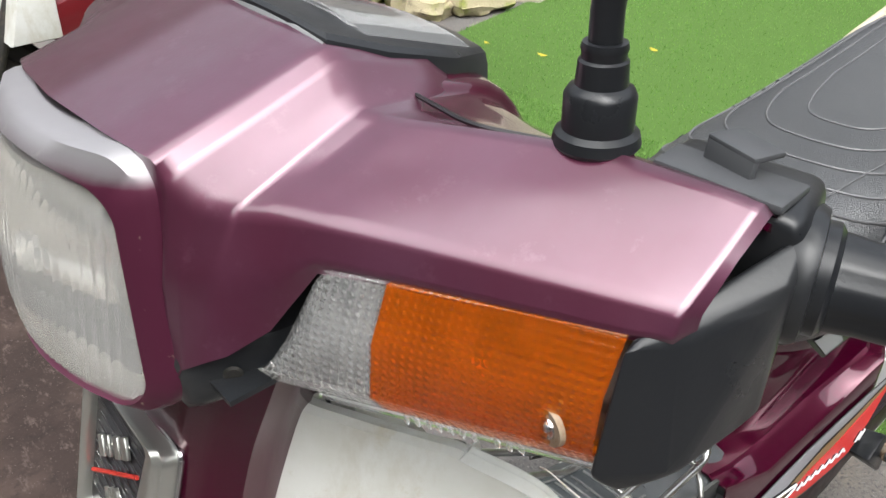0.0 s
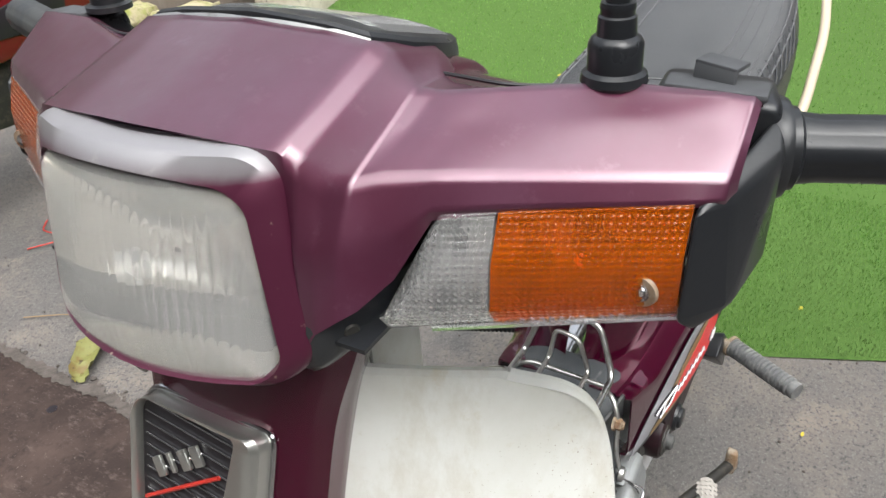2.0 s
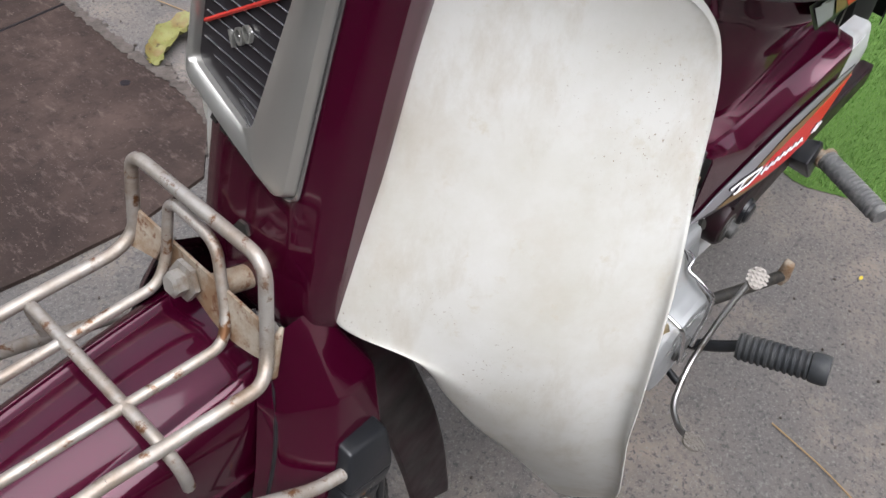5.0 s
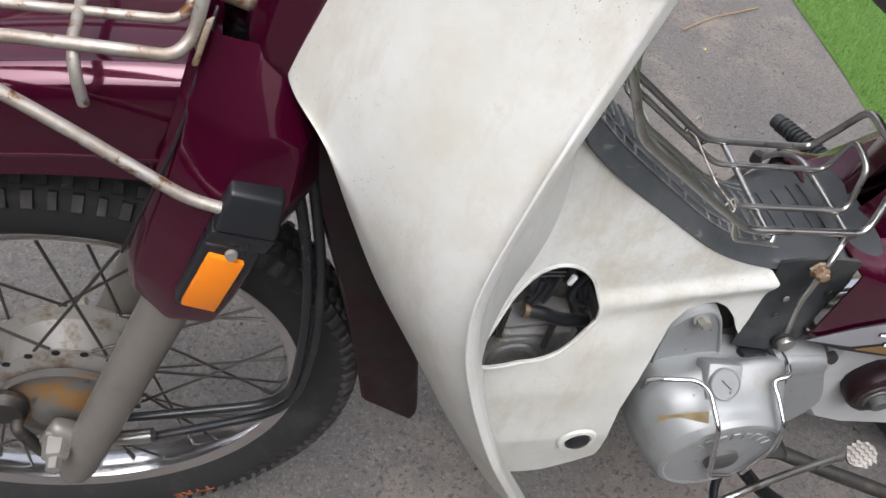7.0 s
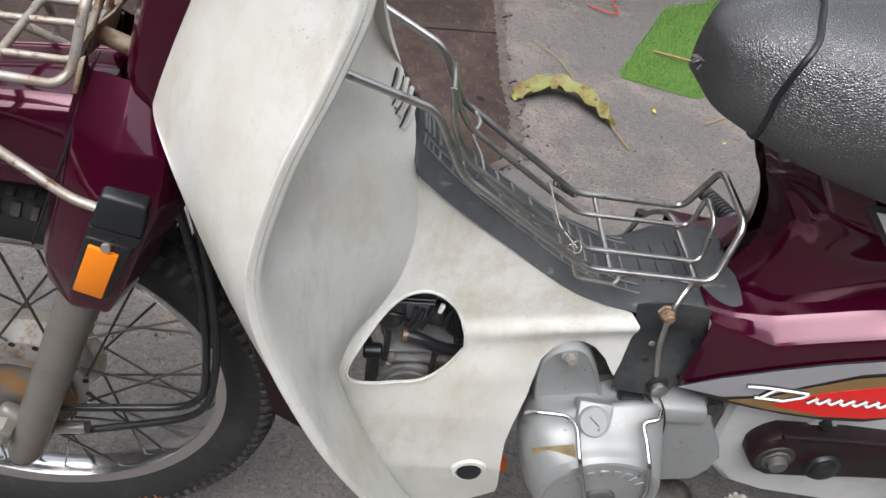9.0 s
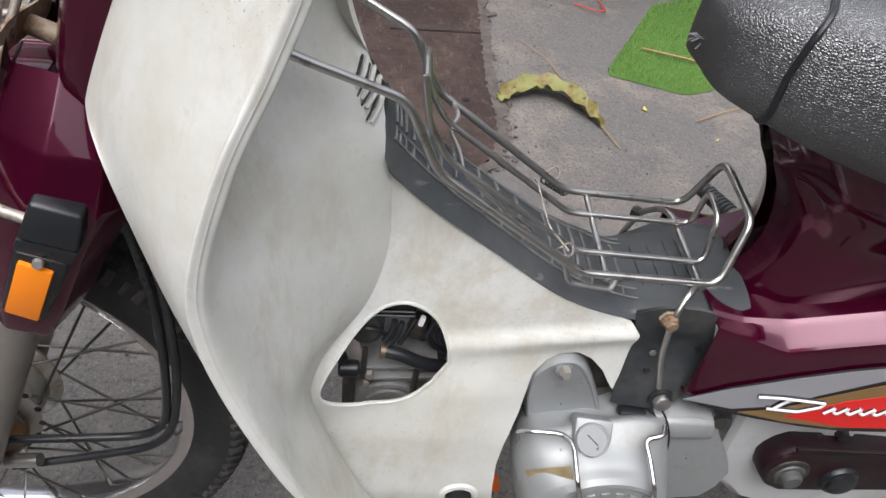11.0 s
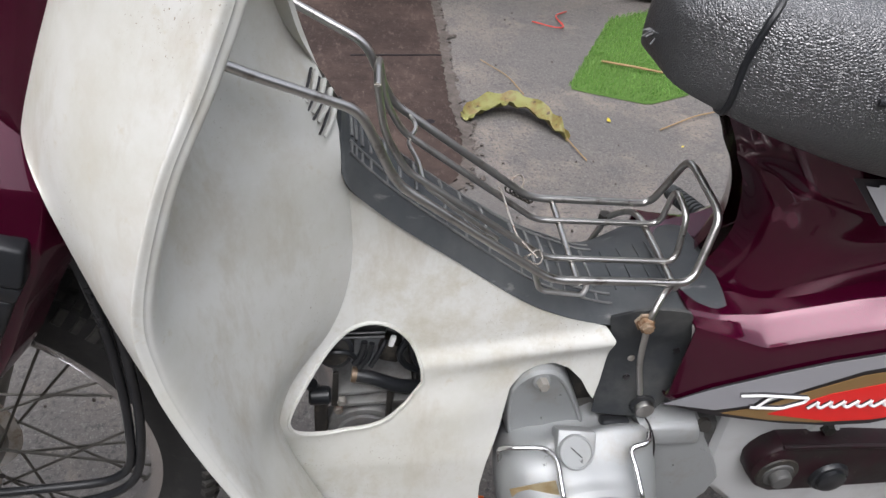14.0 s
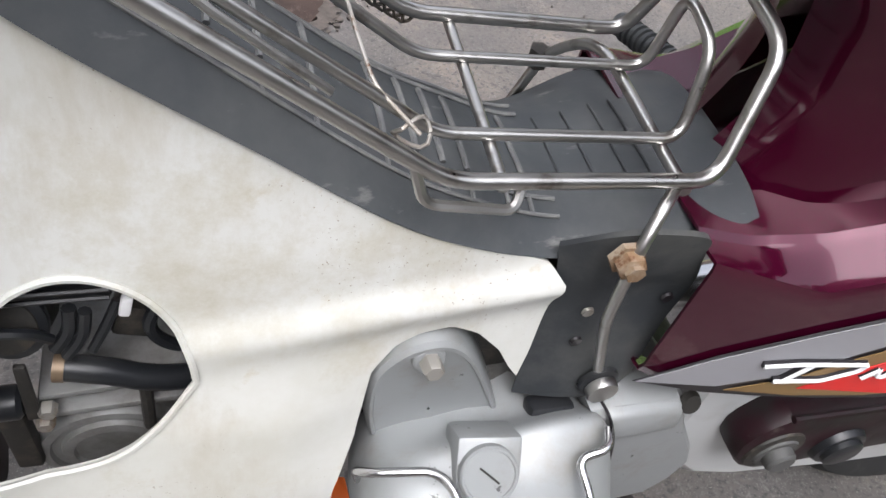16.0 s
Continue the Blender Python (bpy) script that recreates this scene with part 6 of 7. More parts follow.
def fork():
    up = Vector((0.118, 0, 0.30)).normalized()
    for s in (1, -1):
        fl = (lambda b: b) if s == 1 else flipped
        a, b = Vector((-0.012, -0.058, 0.212)), Vector((0.100, -0.062, 0.500))
        L_ = (b - a).length
        leg = fl(lathe([(0, -0.006), (0.010, -0.005), (0.0155, 0.002), (0.0175, 0.012), (0.0180, 0.05), (0.0180, L_), (0, L_)], along(a, b), 28))
        f_ = part("fork_leg", leg, FORK, bike, "grey painted fork leg")
        part("axle_lug", fl(hull([(-0.034, -0.046, 0.262), (-0.034, -0.064, 0.262), (-0.016, -0.066, 0.296), (-0.016, -0.046, 0.298), (0.018, -0.048, 0.270), (0.018, -0.066, 0.270), (-0.006, -0.048, 0.222), (-0.006, -0.068, 0.222)], 0.007, 3)), FORK, f_)
        part("axle_nut", fl(lathe([(0, 0.030), (0.006, 0.030), (0.006, 0.020), (0.0105, 0.019), (0.0115, 0.009), (0.0115, 0.003), (0.0145, 0.003), (0.0145, 0), (0, 0)], Matrix.Translation((CX - 0.001, -0.060, CZ + 0.004)) @ Matrix.Rotation(radians(90), 4, "X"), 6)), HUB, f_)
    cables = [[(0.170, -0.050, 0.600), (0.187, -0.050, 0.490), (0.187, -0.050, 0.385), (0.178, -0.050, 0.300), (0.100, -0.050, 0.292), (0.02, -0.050, 0.285)], [(0.180, -0.045, 0.600), (0.1965, -0.050, 0.490), (0.1965, -0.050, 0.375), (0.180, -0.050, 0.285), (0.105, -0.050, 0.262), (0.03, -0.050, 0.242)]]
    for c in cables:
        part("cable", tube(c, 0.0040, 0.06, 10), BLACK, bike, "black sheathed front brake or speedometer cable")
    part("cable_end", tube([(0.060, -0.056, 0.2635), (0.028, -0.053, 0.255)], 0.0068, 0, 10), STEEL, bike)
    part("speed_drive", lathe([(0, 0), (0.018, 0), (0.020, 0.006), (0.016, 0.014), (0, 0.016)], Matrix.Translation((CX - 0.045, -0.030, CZ + 0.02)) @ Matrix.Rotation(radians(90), 4, "X"), 20), GRIME, bike)


leg_shield()
floor_mat()
foot_rack()
front_rack()
mudguard()
front_wheel()
fork()


def side_plane(x, z=0.0):
    return -0.080 - 0.17 * (x - 0.637)


def engine():
    # crankcase cover on the left, a bulging casting: radii round its centre at rising depth
    ang = [0, 30, 60, 75, 90, 120, 140, 150, 180, 210, 240, 270, 300, 330, 360]
    inner_ = [0.070, 0.076, 0.086, 0.076, 0.068, 0.072, 0.088, 0.087, 0.073, 0.072, 0.072, 0.073, 0.073, 0.072]
    rim_ = [0.070, 0.078, 0.096, 0.089, 0.081, 0.080, 0.090, 0.087, 0.073, 0.072, 0.072, 0.073, 0.073, 0.072]
    slope = [0.068, 0.073, 0.080, 0.077, 0.073, 0.075, 0.085, 0.082, 0.071, 0.070, 0.069, 0.070, 0.070, 0.069]
    front_ = [0.066, 0.068, 0.069, 0.066, 0.063, 0.066, 0.075, 0.075, 0.069, 0.067, 0.065, 0.065, 0.066, 0.066]
    mix_ = lambda a, b, f: [p * (1 - f) + q * f for p, q in zip(a, b)]
    ring_ = lambda q: [q] * 14
    depth = [(-0.045, mix_(inner_, ring_(0.064), 0.4)), (-0.072, inner_), (-0.087, rim_), (-0.097, mix_(rim_, slope, 0.25)), (-0.110, slope), (-0.123, front_), (-0.134, mix_(front_, ring_(0.060), 0.55)),
             (-0.1395, ring_(0.060)), (-0.1405, ring_(0.056)), (-0.1395, ring_(0.054)), (-0.141, ring_(0.040)), (-0.1415, ring_(0.001))]
    rings = [[(0.579 + r * math.cos(radians(a)), y, 0.314 + r * math.sin(radians(a))) for a, r in ((k * 5, np.interp(k * 5, ang, rr + rr[:1])) for k in range(72))] for y, rr in depth]
    eng = part("engine", skin(sheet(rings[:7], 40, 72, (True, False)), closed=True), ALLOY, bike, "silver painted single-cylinder engine, scuffed", 40)
    part("round_cover", skin(np.array(rings[6:]), closed=True), ALLOY, eng, "", 30)
    ax = lambda x, y, z: Matrix.Translation((x, y, z)) @ Matrix.Rotation(radians(90), 4, "X")
    part("centre_plug", lathe([(0, 0.0055), (0.014, 0.0055), (0.0165, 0.004), (0.0170, 0.0), (0, 0.0)], ax(0.579, -0.1412, 0.314), 28), CAST, eng)
    marks = []
    for k in range(8):
        a = radians(145 - 15.5 * k)
        marks.append(moved(box((0.0075, 0.0095, 0.0016), None, 0.0004), Matrix.Translation((0.579 + 0.044 * math.cos(a), -0.1412, 0.314 + 0.044 * math.sin(a))) @ Matrix.Rotation(radians(90), 4, "X") @ Matrix.Rotation(a - math.pi / 2, 4, "Z")))
    for b_ in marks:
        part("cast_mark", b_, ALLOY, eng)
    # arched cover of the timing chain, behind the panel's notch
    arch = [(0.524, 0.335), (0.512, 0.362), (0.505, 0.395), (0.5045, 0.424), (0.512, 0.4405), (0.524, 0.450), (0.539, 0.4495), (0.552, 0.437), (0.565, 0.413), (0.578, 0.385), (0.590, 0.355)]
    ap = [tuple(p) for p in spline(arch, 41)]
    rg = []
    for sc, y in ((1.03, -0.03), (1.0, -0.059), (0.985, -0.0645), (0.945, -0.0668), (0.90, -0.0668), (0.875, -0.0650), (0.5, -0.0640), (0.02, -0.0640)):
        rg.append([(0.540 + (x - 0.540) * sc, y, 0.385 + (z - 0.385) * sc) for x, z in ap])
    part("head_cover", skin(np.array(rg), closed=True), ALLOY, eng, "arched silver cylinder head side cover", 30)
    part("bolt_boss", lathe([(0.0085, -0.004), (0.0080, 0.0035), (0.0068, 0.0045), (0, 0.0045)], along((0.5295, -0.0640, 0.4375), (0.5295, -0.1, 0.447)), 20), ALLOY, eng)
    part("head_bolt", lathe([(0, 0.013), (0.0042, 0.013), (0.0052, 0.0115), (0.0056, 0.004), (0, 0.004)], along((0.5295, -0.0640, 0.4375), (0.5295, -0.1, 0.447)), 6), HUB, eng)
    # dark sheet added behind the notch for the shade in the gap
    gap = hull([(x, y, z) for x, z in ((0.49, 0.33), (0.495, 0.44), (0.52, 0.475), (0.58, 0.455), (0.60, 0.42), (0.60, 0.36)) for y in (-0.040, -0.03)])
    part("gap_shade_sheet", gap, GRIME, eng)
    cap_at = along((0.5595, -0.1045, 0.3900), (0.556, -0.132, 0.4155))
    part("tappet_cap", lathe([(0.0150, -0.006), (0.0150, 0.0048), (0.0140, 0.0060), (0.0130, 0.0060), (0.0126, 0.0050), (0, 0.0050)], cap_at, 32), ALLOY, eng)
    part("cap_slot", box((0.0130, 0.0010, 0.0008), cap_at @ Matrix.Translation((0, 0, 0.0053)) @ Matrix.Rotation(radians(-38), 4, "Z")), GRIME, eng)
    part("cap_boss", moved(box((0.034, 0.036, 0.026), None, 0.003), cap_at @ Matrix.Translation((0.001, 0.0, -0.0125))), ALLOY, eng)
    tape = [[(0.504 + 0.034 * u + 0.0078 * v, -0.1140 - 0.0135 * u - 0.0048 * v, 0.353 + 0.0325 * u - 0.0020 * u * u - 0.0215 * v) for v in (0, 0.5, 1)] for u in np.linspace(0.05, 1, 8)]
    part("tape", skin(np.array(tape), 0.0006), ENGINE_TAPE, eng, "strip of old brown tape")
    # shiny guard wires
    w1 = [(0.508, -0.080, 0.335), (0.4985, -0.086, 0.372), (0.5025, -0.094, 0.385), (0.5337, -0.1010, 0.3915), (0.5410, -0.113, 0.3925), (0.5410, -0.145, 0.3815), (0.564, -0.150, 0.316), (0.571, -0.150, 0.296), (0.602, -0.147, 0.284)]
    part("guard_wire", tube(w1, 0.0024, 0.009, 10), CHROME, eng, "chrome guard wire")
    w2 = [(0.627, -0.096, 0.400), (0.622, -0.1075, 0.4015), (0.6060, -0.1075, 0.396), (0.6080, -0.122, 0.391), (0.6110, -0.145, 0.376), (0.622, -0.146, 0.335), (0.616, -0.146, 0.285)]
    part("guard_wire", tube(w2, 0.0024, 0.007, 10), CHROME, eng)
    part("case_seam", tube([(0.629, -0.072, 0.3975), (0.632, -0.087, 0.3985), (0.6365, -0.096, 0.385), (0.641, -0.104, 0.350), (0.646, -0.104, 0.320)], 0.0009, 0.008, 6), INK, eng)
    # sprocket cover behind it
    sp = [(0.622, 0.398), (0.640, 0.400), (0.678, 0.399), (0.688, 0.388), (0.698, 0.366), (0.722, 0.328), (0.731, 0.307), (0.727, 0.282), (0.715, 0.262), (0.672, 0.255), (0.655, 0.255), (0.645, 0.300), (0.634, 0.360)]
    rg = []
    for sc, y in ((1.0, -0.04), (1.0, -0.076), (0.97, -0.083), (0.90, -0.0865), (0.02, -0.0875)):
        rg.append([(0.672 + (x - 0.672) * sc, y, 0.338 + (z - 0.338) * sc) for x, z in sp])
    spc = part("sprocket_cover", skin(np.array(rg), closed=True), ALLOY, eng, "", 25)
    part("cover_lip", hull([(0.630, -0.074, 0.3985), (0.679, -0.074, 0.3985), (0.633, -0.0895, 0.397), (0.681, -0.0885, 0.394), (0.636, -0.0935, 0.377), (0.685, -0.0905, 0.3735), (0.636, -0.08, 0.372), (0.684, -0.08, 0.370)], 0.003), ALLOY, eng)
    part("cover_screw", lathe([(0, 0.004), (0.006, 0.004), (0.0075, 0), (0, 0)], along((0.6860, -0.0830, 0.392), (0.686, -0.12, 0.41)), 12), GRIME, eng)
    part("crankcase", hull([(x, y, z) for x, z in ((0.53, 0.25), (0.56, 0.225), (0.70, 0.21), (0.73, 0.26), (0.73, 0.36), (0.66, 0.39), (0.52, 0.375)) for y in (-0.06, 0.085)], 0.012), CAST, eng)
    part("plug_box", box((0.026, 0.014, 0.010), Matrix.Translation((0.6045, -0.0735, 0.3885)) @ Matrix.Rotation(radians(-22), 4, "X"), 0.003), BLACK, eng)
    # cylinder with fins and the clutter seen through the panel hole
    part("cylinder", lathe([(0, 0), (0.030, 0), (0.030, 0.085), (0, 0.085)], Matrix.Translation((0.500, 0.0, 0.345)) @ Matrix.Rotation(radians(-82), 4, "Y"), 28), FINALLOY, eng)
    for k in range(7):
        part("cooling_fin", box((0.003, 0.100, 0.080), Matrix.Translation((0.428 + 0.011 * k, 0.0, 0.360 - 0.0016 * k)), 0.001), FINALLOY, eng)
    # cylinder head: a block with two ledges and a round side cover
    part("head_block", hull([(x, y, z) for x, z in ((0.362, 0.300), (0.357, 0.384), (0.432, 0.392), (0.432, 0.310)) for y in (-0.034, 0.045)], 0.004), FINALLOY, eng, "lightened grey cylinder head")
    part("head_ledge", hull([(x, y, z + d) for x, z in ((0.356, 0.3885), (0.428, 0.3935)) for y in (-0.046, 0.045) for d in (-0.0022, 0.0022)], 0.0012), FINALLOY, eng)
    part("head_ledge", hull([(x, y, z + d) for x, z in ((0.359, 0.4010), (0.424, 0.4070)) for y in (-0.044, 0.045) for d in (-0.0020, 0.0020)], 0.0012), FINALLOY, eng)
    part("head_web", hull([(x, y, z) for x, z in ((0.362, 0.386), (0.424, 0.392), (0.420, 0.405), (0.364, 0.400)) for y in (-0.036, 0.04)], 0.002), FINALLOY, eng)
    part("round_side_cover", lathe([(0.036, -0.012), (0.036, 0.004), (0.034, 0.007), (0.030, 0.0075), (0.029, 0.0050), (0.025, 0.0050), (0.024, 0.0078), (0.019, 0.0085), (0.018, 0.0062), (0, 0.0062)], ax(0.384, -0.034, 0.342), 40), FINALLOY, eng)
    part("head_stud", tube([(0.4045, -0.047, 0.410), (0.4040, -0.049, 0.376)], 0.0030, 0, 8), GRIME, eng)
    for x, z in ((0.3625, 0.3975), (0.3600, 0.3865)):
        part("head_nut", lathe([(0, 0.006), (0.0035, 0.006), (0.0042, 0.004), (0.0042, 0), (0, 0)], ax(x, -0.045, z), 6), HUB, eng)
    carb = part("carburettor", lathe([(0, -0.016), (0.010, -0.016), (0.0145, -0.010), (0.0150, 0.006), (0.0125, 0.012), (0.006, 0.014), (0, 0.014)], along((0.357, -0.030, 0.4475), (0.352, -0.060, 0.462)), 24), GRIME, bike, "grimy carburettor behind the panel")
    part("carburettor_cap", lathe([(0.0152, -0.002), (0.0160, 0.0), (0.0160, 0.003), (0.0140, 0.0045)], along((0.356, -0.036, 0.4505), (0.352, -0.060, 0.462)), 24), BLACK, carb)
    part("bracket", hull([(0.3545, -0.047, 0.432), (0.3595, -0.047, 0.432), (0.3535, -0.049, 0.392), (0.3595, -0.049, 0.392), (0.3545, -0.044, 0.432), (0.3595, -0.044, 0.432), (0.3535, -0.046, 0.392), (0.3595, -0.046, 0.392)], 0.001), GRIME, carb)
    part("float_bowl", lathe([(0, -0.001), (0.0065, -0.001), (0.0082, 0.001), (0.0082, 0.016), (0.0060, 0.018), (0, 0.018)], along((0.3355, -0.044, 0.4010), (0.3560, -0.044, 0.4015)), 20), BLACK, carb)
    part("drain_bolt", lathe([(0, 0), (0.005, 0), (0.006, 0.003), (0.005, 0.006), (0, 0.006)], along((0.337, -0.040, 0.4075), (0.337, -0.040, 0.43)), 12), BLACK, carb)
    part("engine_mount", hull([(0.339, -0.046, 0.392), (0.351, -0.046, 0.392), (0.340, -0.046, 0.340), (0.352, -0.046, 0.340), (0.339, -0.036, 0.392), (0.351, -0.036, 0.392), (0.340, -0.036, 0.340), (0.352, -0.036, 0.340)], 0.002), GRIME, bike)
    part("intake_pipe", tube([(0.371, -0.046, 0.4295), (0.388, -0.048, 0.4270), (0.408, -0.048, 0.4155), (0.436, -0.044, 0.4085)], 0.0062, 0.02, 12), BLACK, carb)
    part("hose_clamp", tube([(0.3700, -0.046, 0.4297), (0.3745, -0.0465, 0.4292)], 0.0068, 0, 12), HUB, carb)
    part("air_box", hull([(x, y, z) for x, z in ((0.352, 0.463), (0.398, 0.462), (0.400, 0.500), (0.355, 0.505)) for y in (-0.040, 0.03)], 0.006), BLACK, bike)
    for z in (0.4685, 0.4735):
        part("air_box_rib", tube([(0.352, -0.0415, z), (0.396, -0.0415, z + 0.001)], 0.0012, 0, 6), BLACK, bike)
    for k, pth in enumerate(([(0.380, -0.040, 0.462), (0.379, -0.042, 0.450), (0.372, -0.044, 0.440)], [(0.386, -0.042, 0.462), (0.384, -0.044, 0.448), (0.376, -0.046, 0.437)], [(0.398, -0.036, 0.460), (0.392, -0.042, 0.449), (0.386, -0.044, 0.437)], [(0.418, -0.040, 0.470), (0.408, -0.044, 0.452), (0.414, -0.044, 0.438), (0.430, -0.040, 0.425)], [(0.424, -0.036, 0.466), (0.420, -0.042, 0.448), (0.428, -0.040, 0.432)], [(0.345, -0.044, 0.452), (0.352, -0.050, 0.462), (0.366, -0.050, 0.461), (0.372, -0.046, 0.450)])):
        part("hose", tube(pth, 0.0030 - 0.0003 * (k % 3), 0.02, 8), BLACK, bike)
    part("rear_bracket", hull([(x, y, z) for x, z in ((0.392, 0.437), (0.410, 0.432), (0.414, 0.452), (0.398, 0.458)) for y in (-0.038, -0.02)], 0.003), GRIME, bike)
    part("wire_plug", box((0.0045, 0.004, 0.011), Matrix.Translation((0.4020, -0.046, 0.4690)) @ Matrix.Rotation(0.2, 4, "Y"), 0.001), WHITEINK, bike)
    part("orange_tab", hull([(0.516, 0.002, 0.166), (0.531, 0.002, 0.163), (0.519, -0.008, 0.140), (0.537, -0.008, 0.136), (0.523, 0.006, 0.136)], 0.002), ORANGE, bike)
    part("frame_tube", tube([(0.385, 0.0, 0.56), (0.43, 0.0, 0.53), (0.50, 0.0, 0.495), (0.70, 0.0, 0.465)], 0.022, 0.06, 14), GRIME, bike)


def pedals():
    ax = lambda x, y, z: Matrix.Translation((x, y, z)) @ Matrix.Rotation(radians(90), 4, "X")
    # gear lever with a toe plate at each end
    lever = part("gear_lever", tube([(0.537, -0.200, 0.240), (0.548, -0.186, 0.229), (0.570, -0.165, 0.226), (0.622, -0.152, 0.240), (0.668, -0.153, 0.296), (0.702, -0.159, 0.342)], 0.0038, 0.03, 10), STEEL, bike, "steel heel-and-toe gear lever with two ridged plates")
    def toe(c, tilt, turn):
        bm = hull([(0.0150 * math.cos(a), 0.0115 * math.sin(a), z) for a in np.linspace(0, 6.28, 13)[:-1] for z in (-0.002, 0.002)], 0.001)
        out = moved(bm, Matrix.Translation(c) @ Matrix.Rotation(turn, 4, "Z") @ Matrix.Rotation(tilt, 4, "Y"))
        studs = [moved(box((0.0034, 0.0034, 0.0016)), Matrix.Translation(c) @ Matrix.Rotation(turn, 4, "Z") @ Matrix.Rotation(tilt, 4, "Y") @ Matrix.Translation((0.0052 * i, 0.0052 * j, 0.0026)) @ Matrix.Rotation(0.78, 4, "Z")) for i in range(-2, 3) for j in range(-2, 3) if abs(i) + abs(j) < 4 and abs(j) < 2.5]
        return out, join(*studs)
    for c, tl, tu in (((0.706, -0.163, 0.345), -0.5, 0.3), ((0.531, -0.208, 0.246), 0.35, -0.5)):
        a, b = toe(c, tl, tu)
        p = part("toe_plate", a, FORK, lever, "worn pinkish-grey ridged toe plate")
        part("stud", b, FORK, lever)
    # front foot peg
    a, b = Vector((0.673, -0.185, 0.266)), Vector((0.690, -0.282, 0.292))
    prof = [(0, 0), (0.0155, 0)]
    L_ = (b - a).length
    for k in range(11):
        h = 0.002 + (L_ - 0.028) * k / 10
        prof += [(0.0158, h), (0.0172, h + 0.0012), (0.0172, h + 0.0042), (0.0152, h + 0.0052)]
    prof += [(0.0175, L_ - 0.020), (0.0185, L_ - 0.017), (0.0185, L_ - 0.004), (0.0165, L_), (0, L_)]
    peg = part("foot_peg", lathe(prof, along(a, b), 24), RUBBER, bike, "black ribbed rubber front foot peg")
    part("peg_bar", tube([(0.668, -0.075, 0.215), (0.666, -0.130, 0.225), (0.668, -0.165, 0.250), (0.675, -0.190, 0.268)], 0.0075, 0.02, 12), BLACK, peg)
    part("peg_bar", tube([(0.668, -0.10, 0.205), (0.640, -0.12, 0.198), (0.632, -0.150, 0.192)], 0.005, 0.02, 10), BLACK, peg)
    # side stand folded up, and kick lever
    st = part("stand_arm", tube([(0.690, -0.085, 0.225), (0.780, -0.125, 0.215), (0.870, -0.158, 0.200), (0.905, -0.170, 0.196)], 0.0085, 0.02, 10), GRIME, bike, "rusty dark side stand folded up")
    part("stand_foot", hull([(0.893, -0.175, 0.182), (0.915, -0.180, 0.182), (0.897, -0.160, 0.182), (0.918, -0.160, 0.184), (0.897, -0.178, 0.222), (0.910, -0.176, 0.222), (0.898, -0.162, 0.222), (0.912, -0.162, 0.222)], 0.003), RUST, st)
    part("stand_bracket", hull([(0.67, -0.07, 0.245), (0.72, -0.07, 0.245), (0.66, -0.08, 0.205), (0.74, -0.10, 0.205), (0.67, -0.11, 0.235), (0.72, -0.115, 0.235)], 0.006), GRIME, st)
    part("exhaust", tube([(0.35, 0.06, 0.36), (0.37, 0.09, 0.24), (0.50, 0.11, 0.17), (0.80, 0.13, 0.19), (1.25, 0.15, 0.23)], 0.022, 0.08, 16), CHROME, bike)


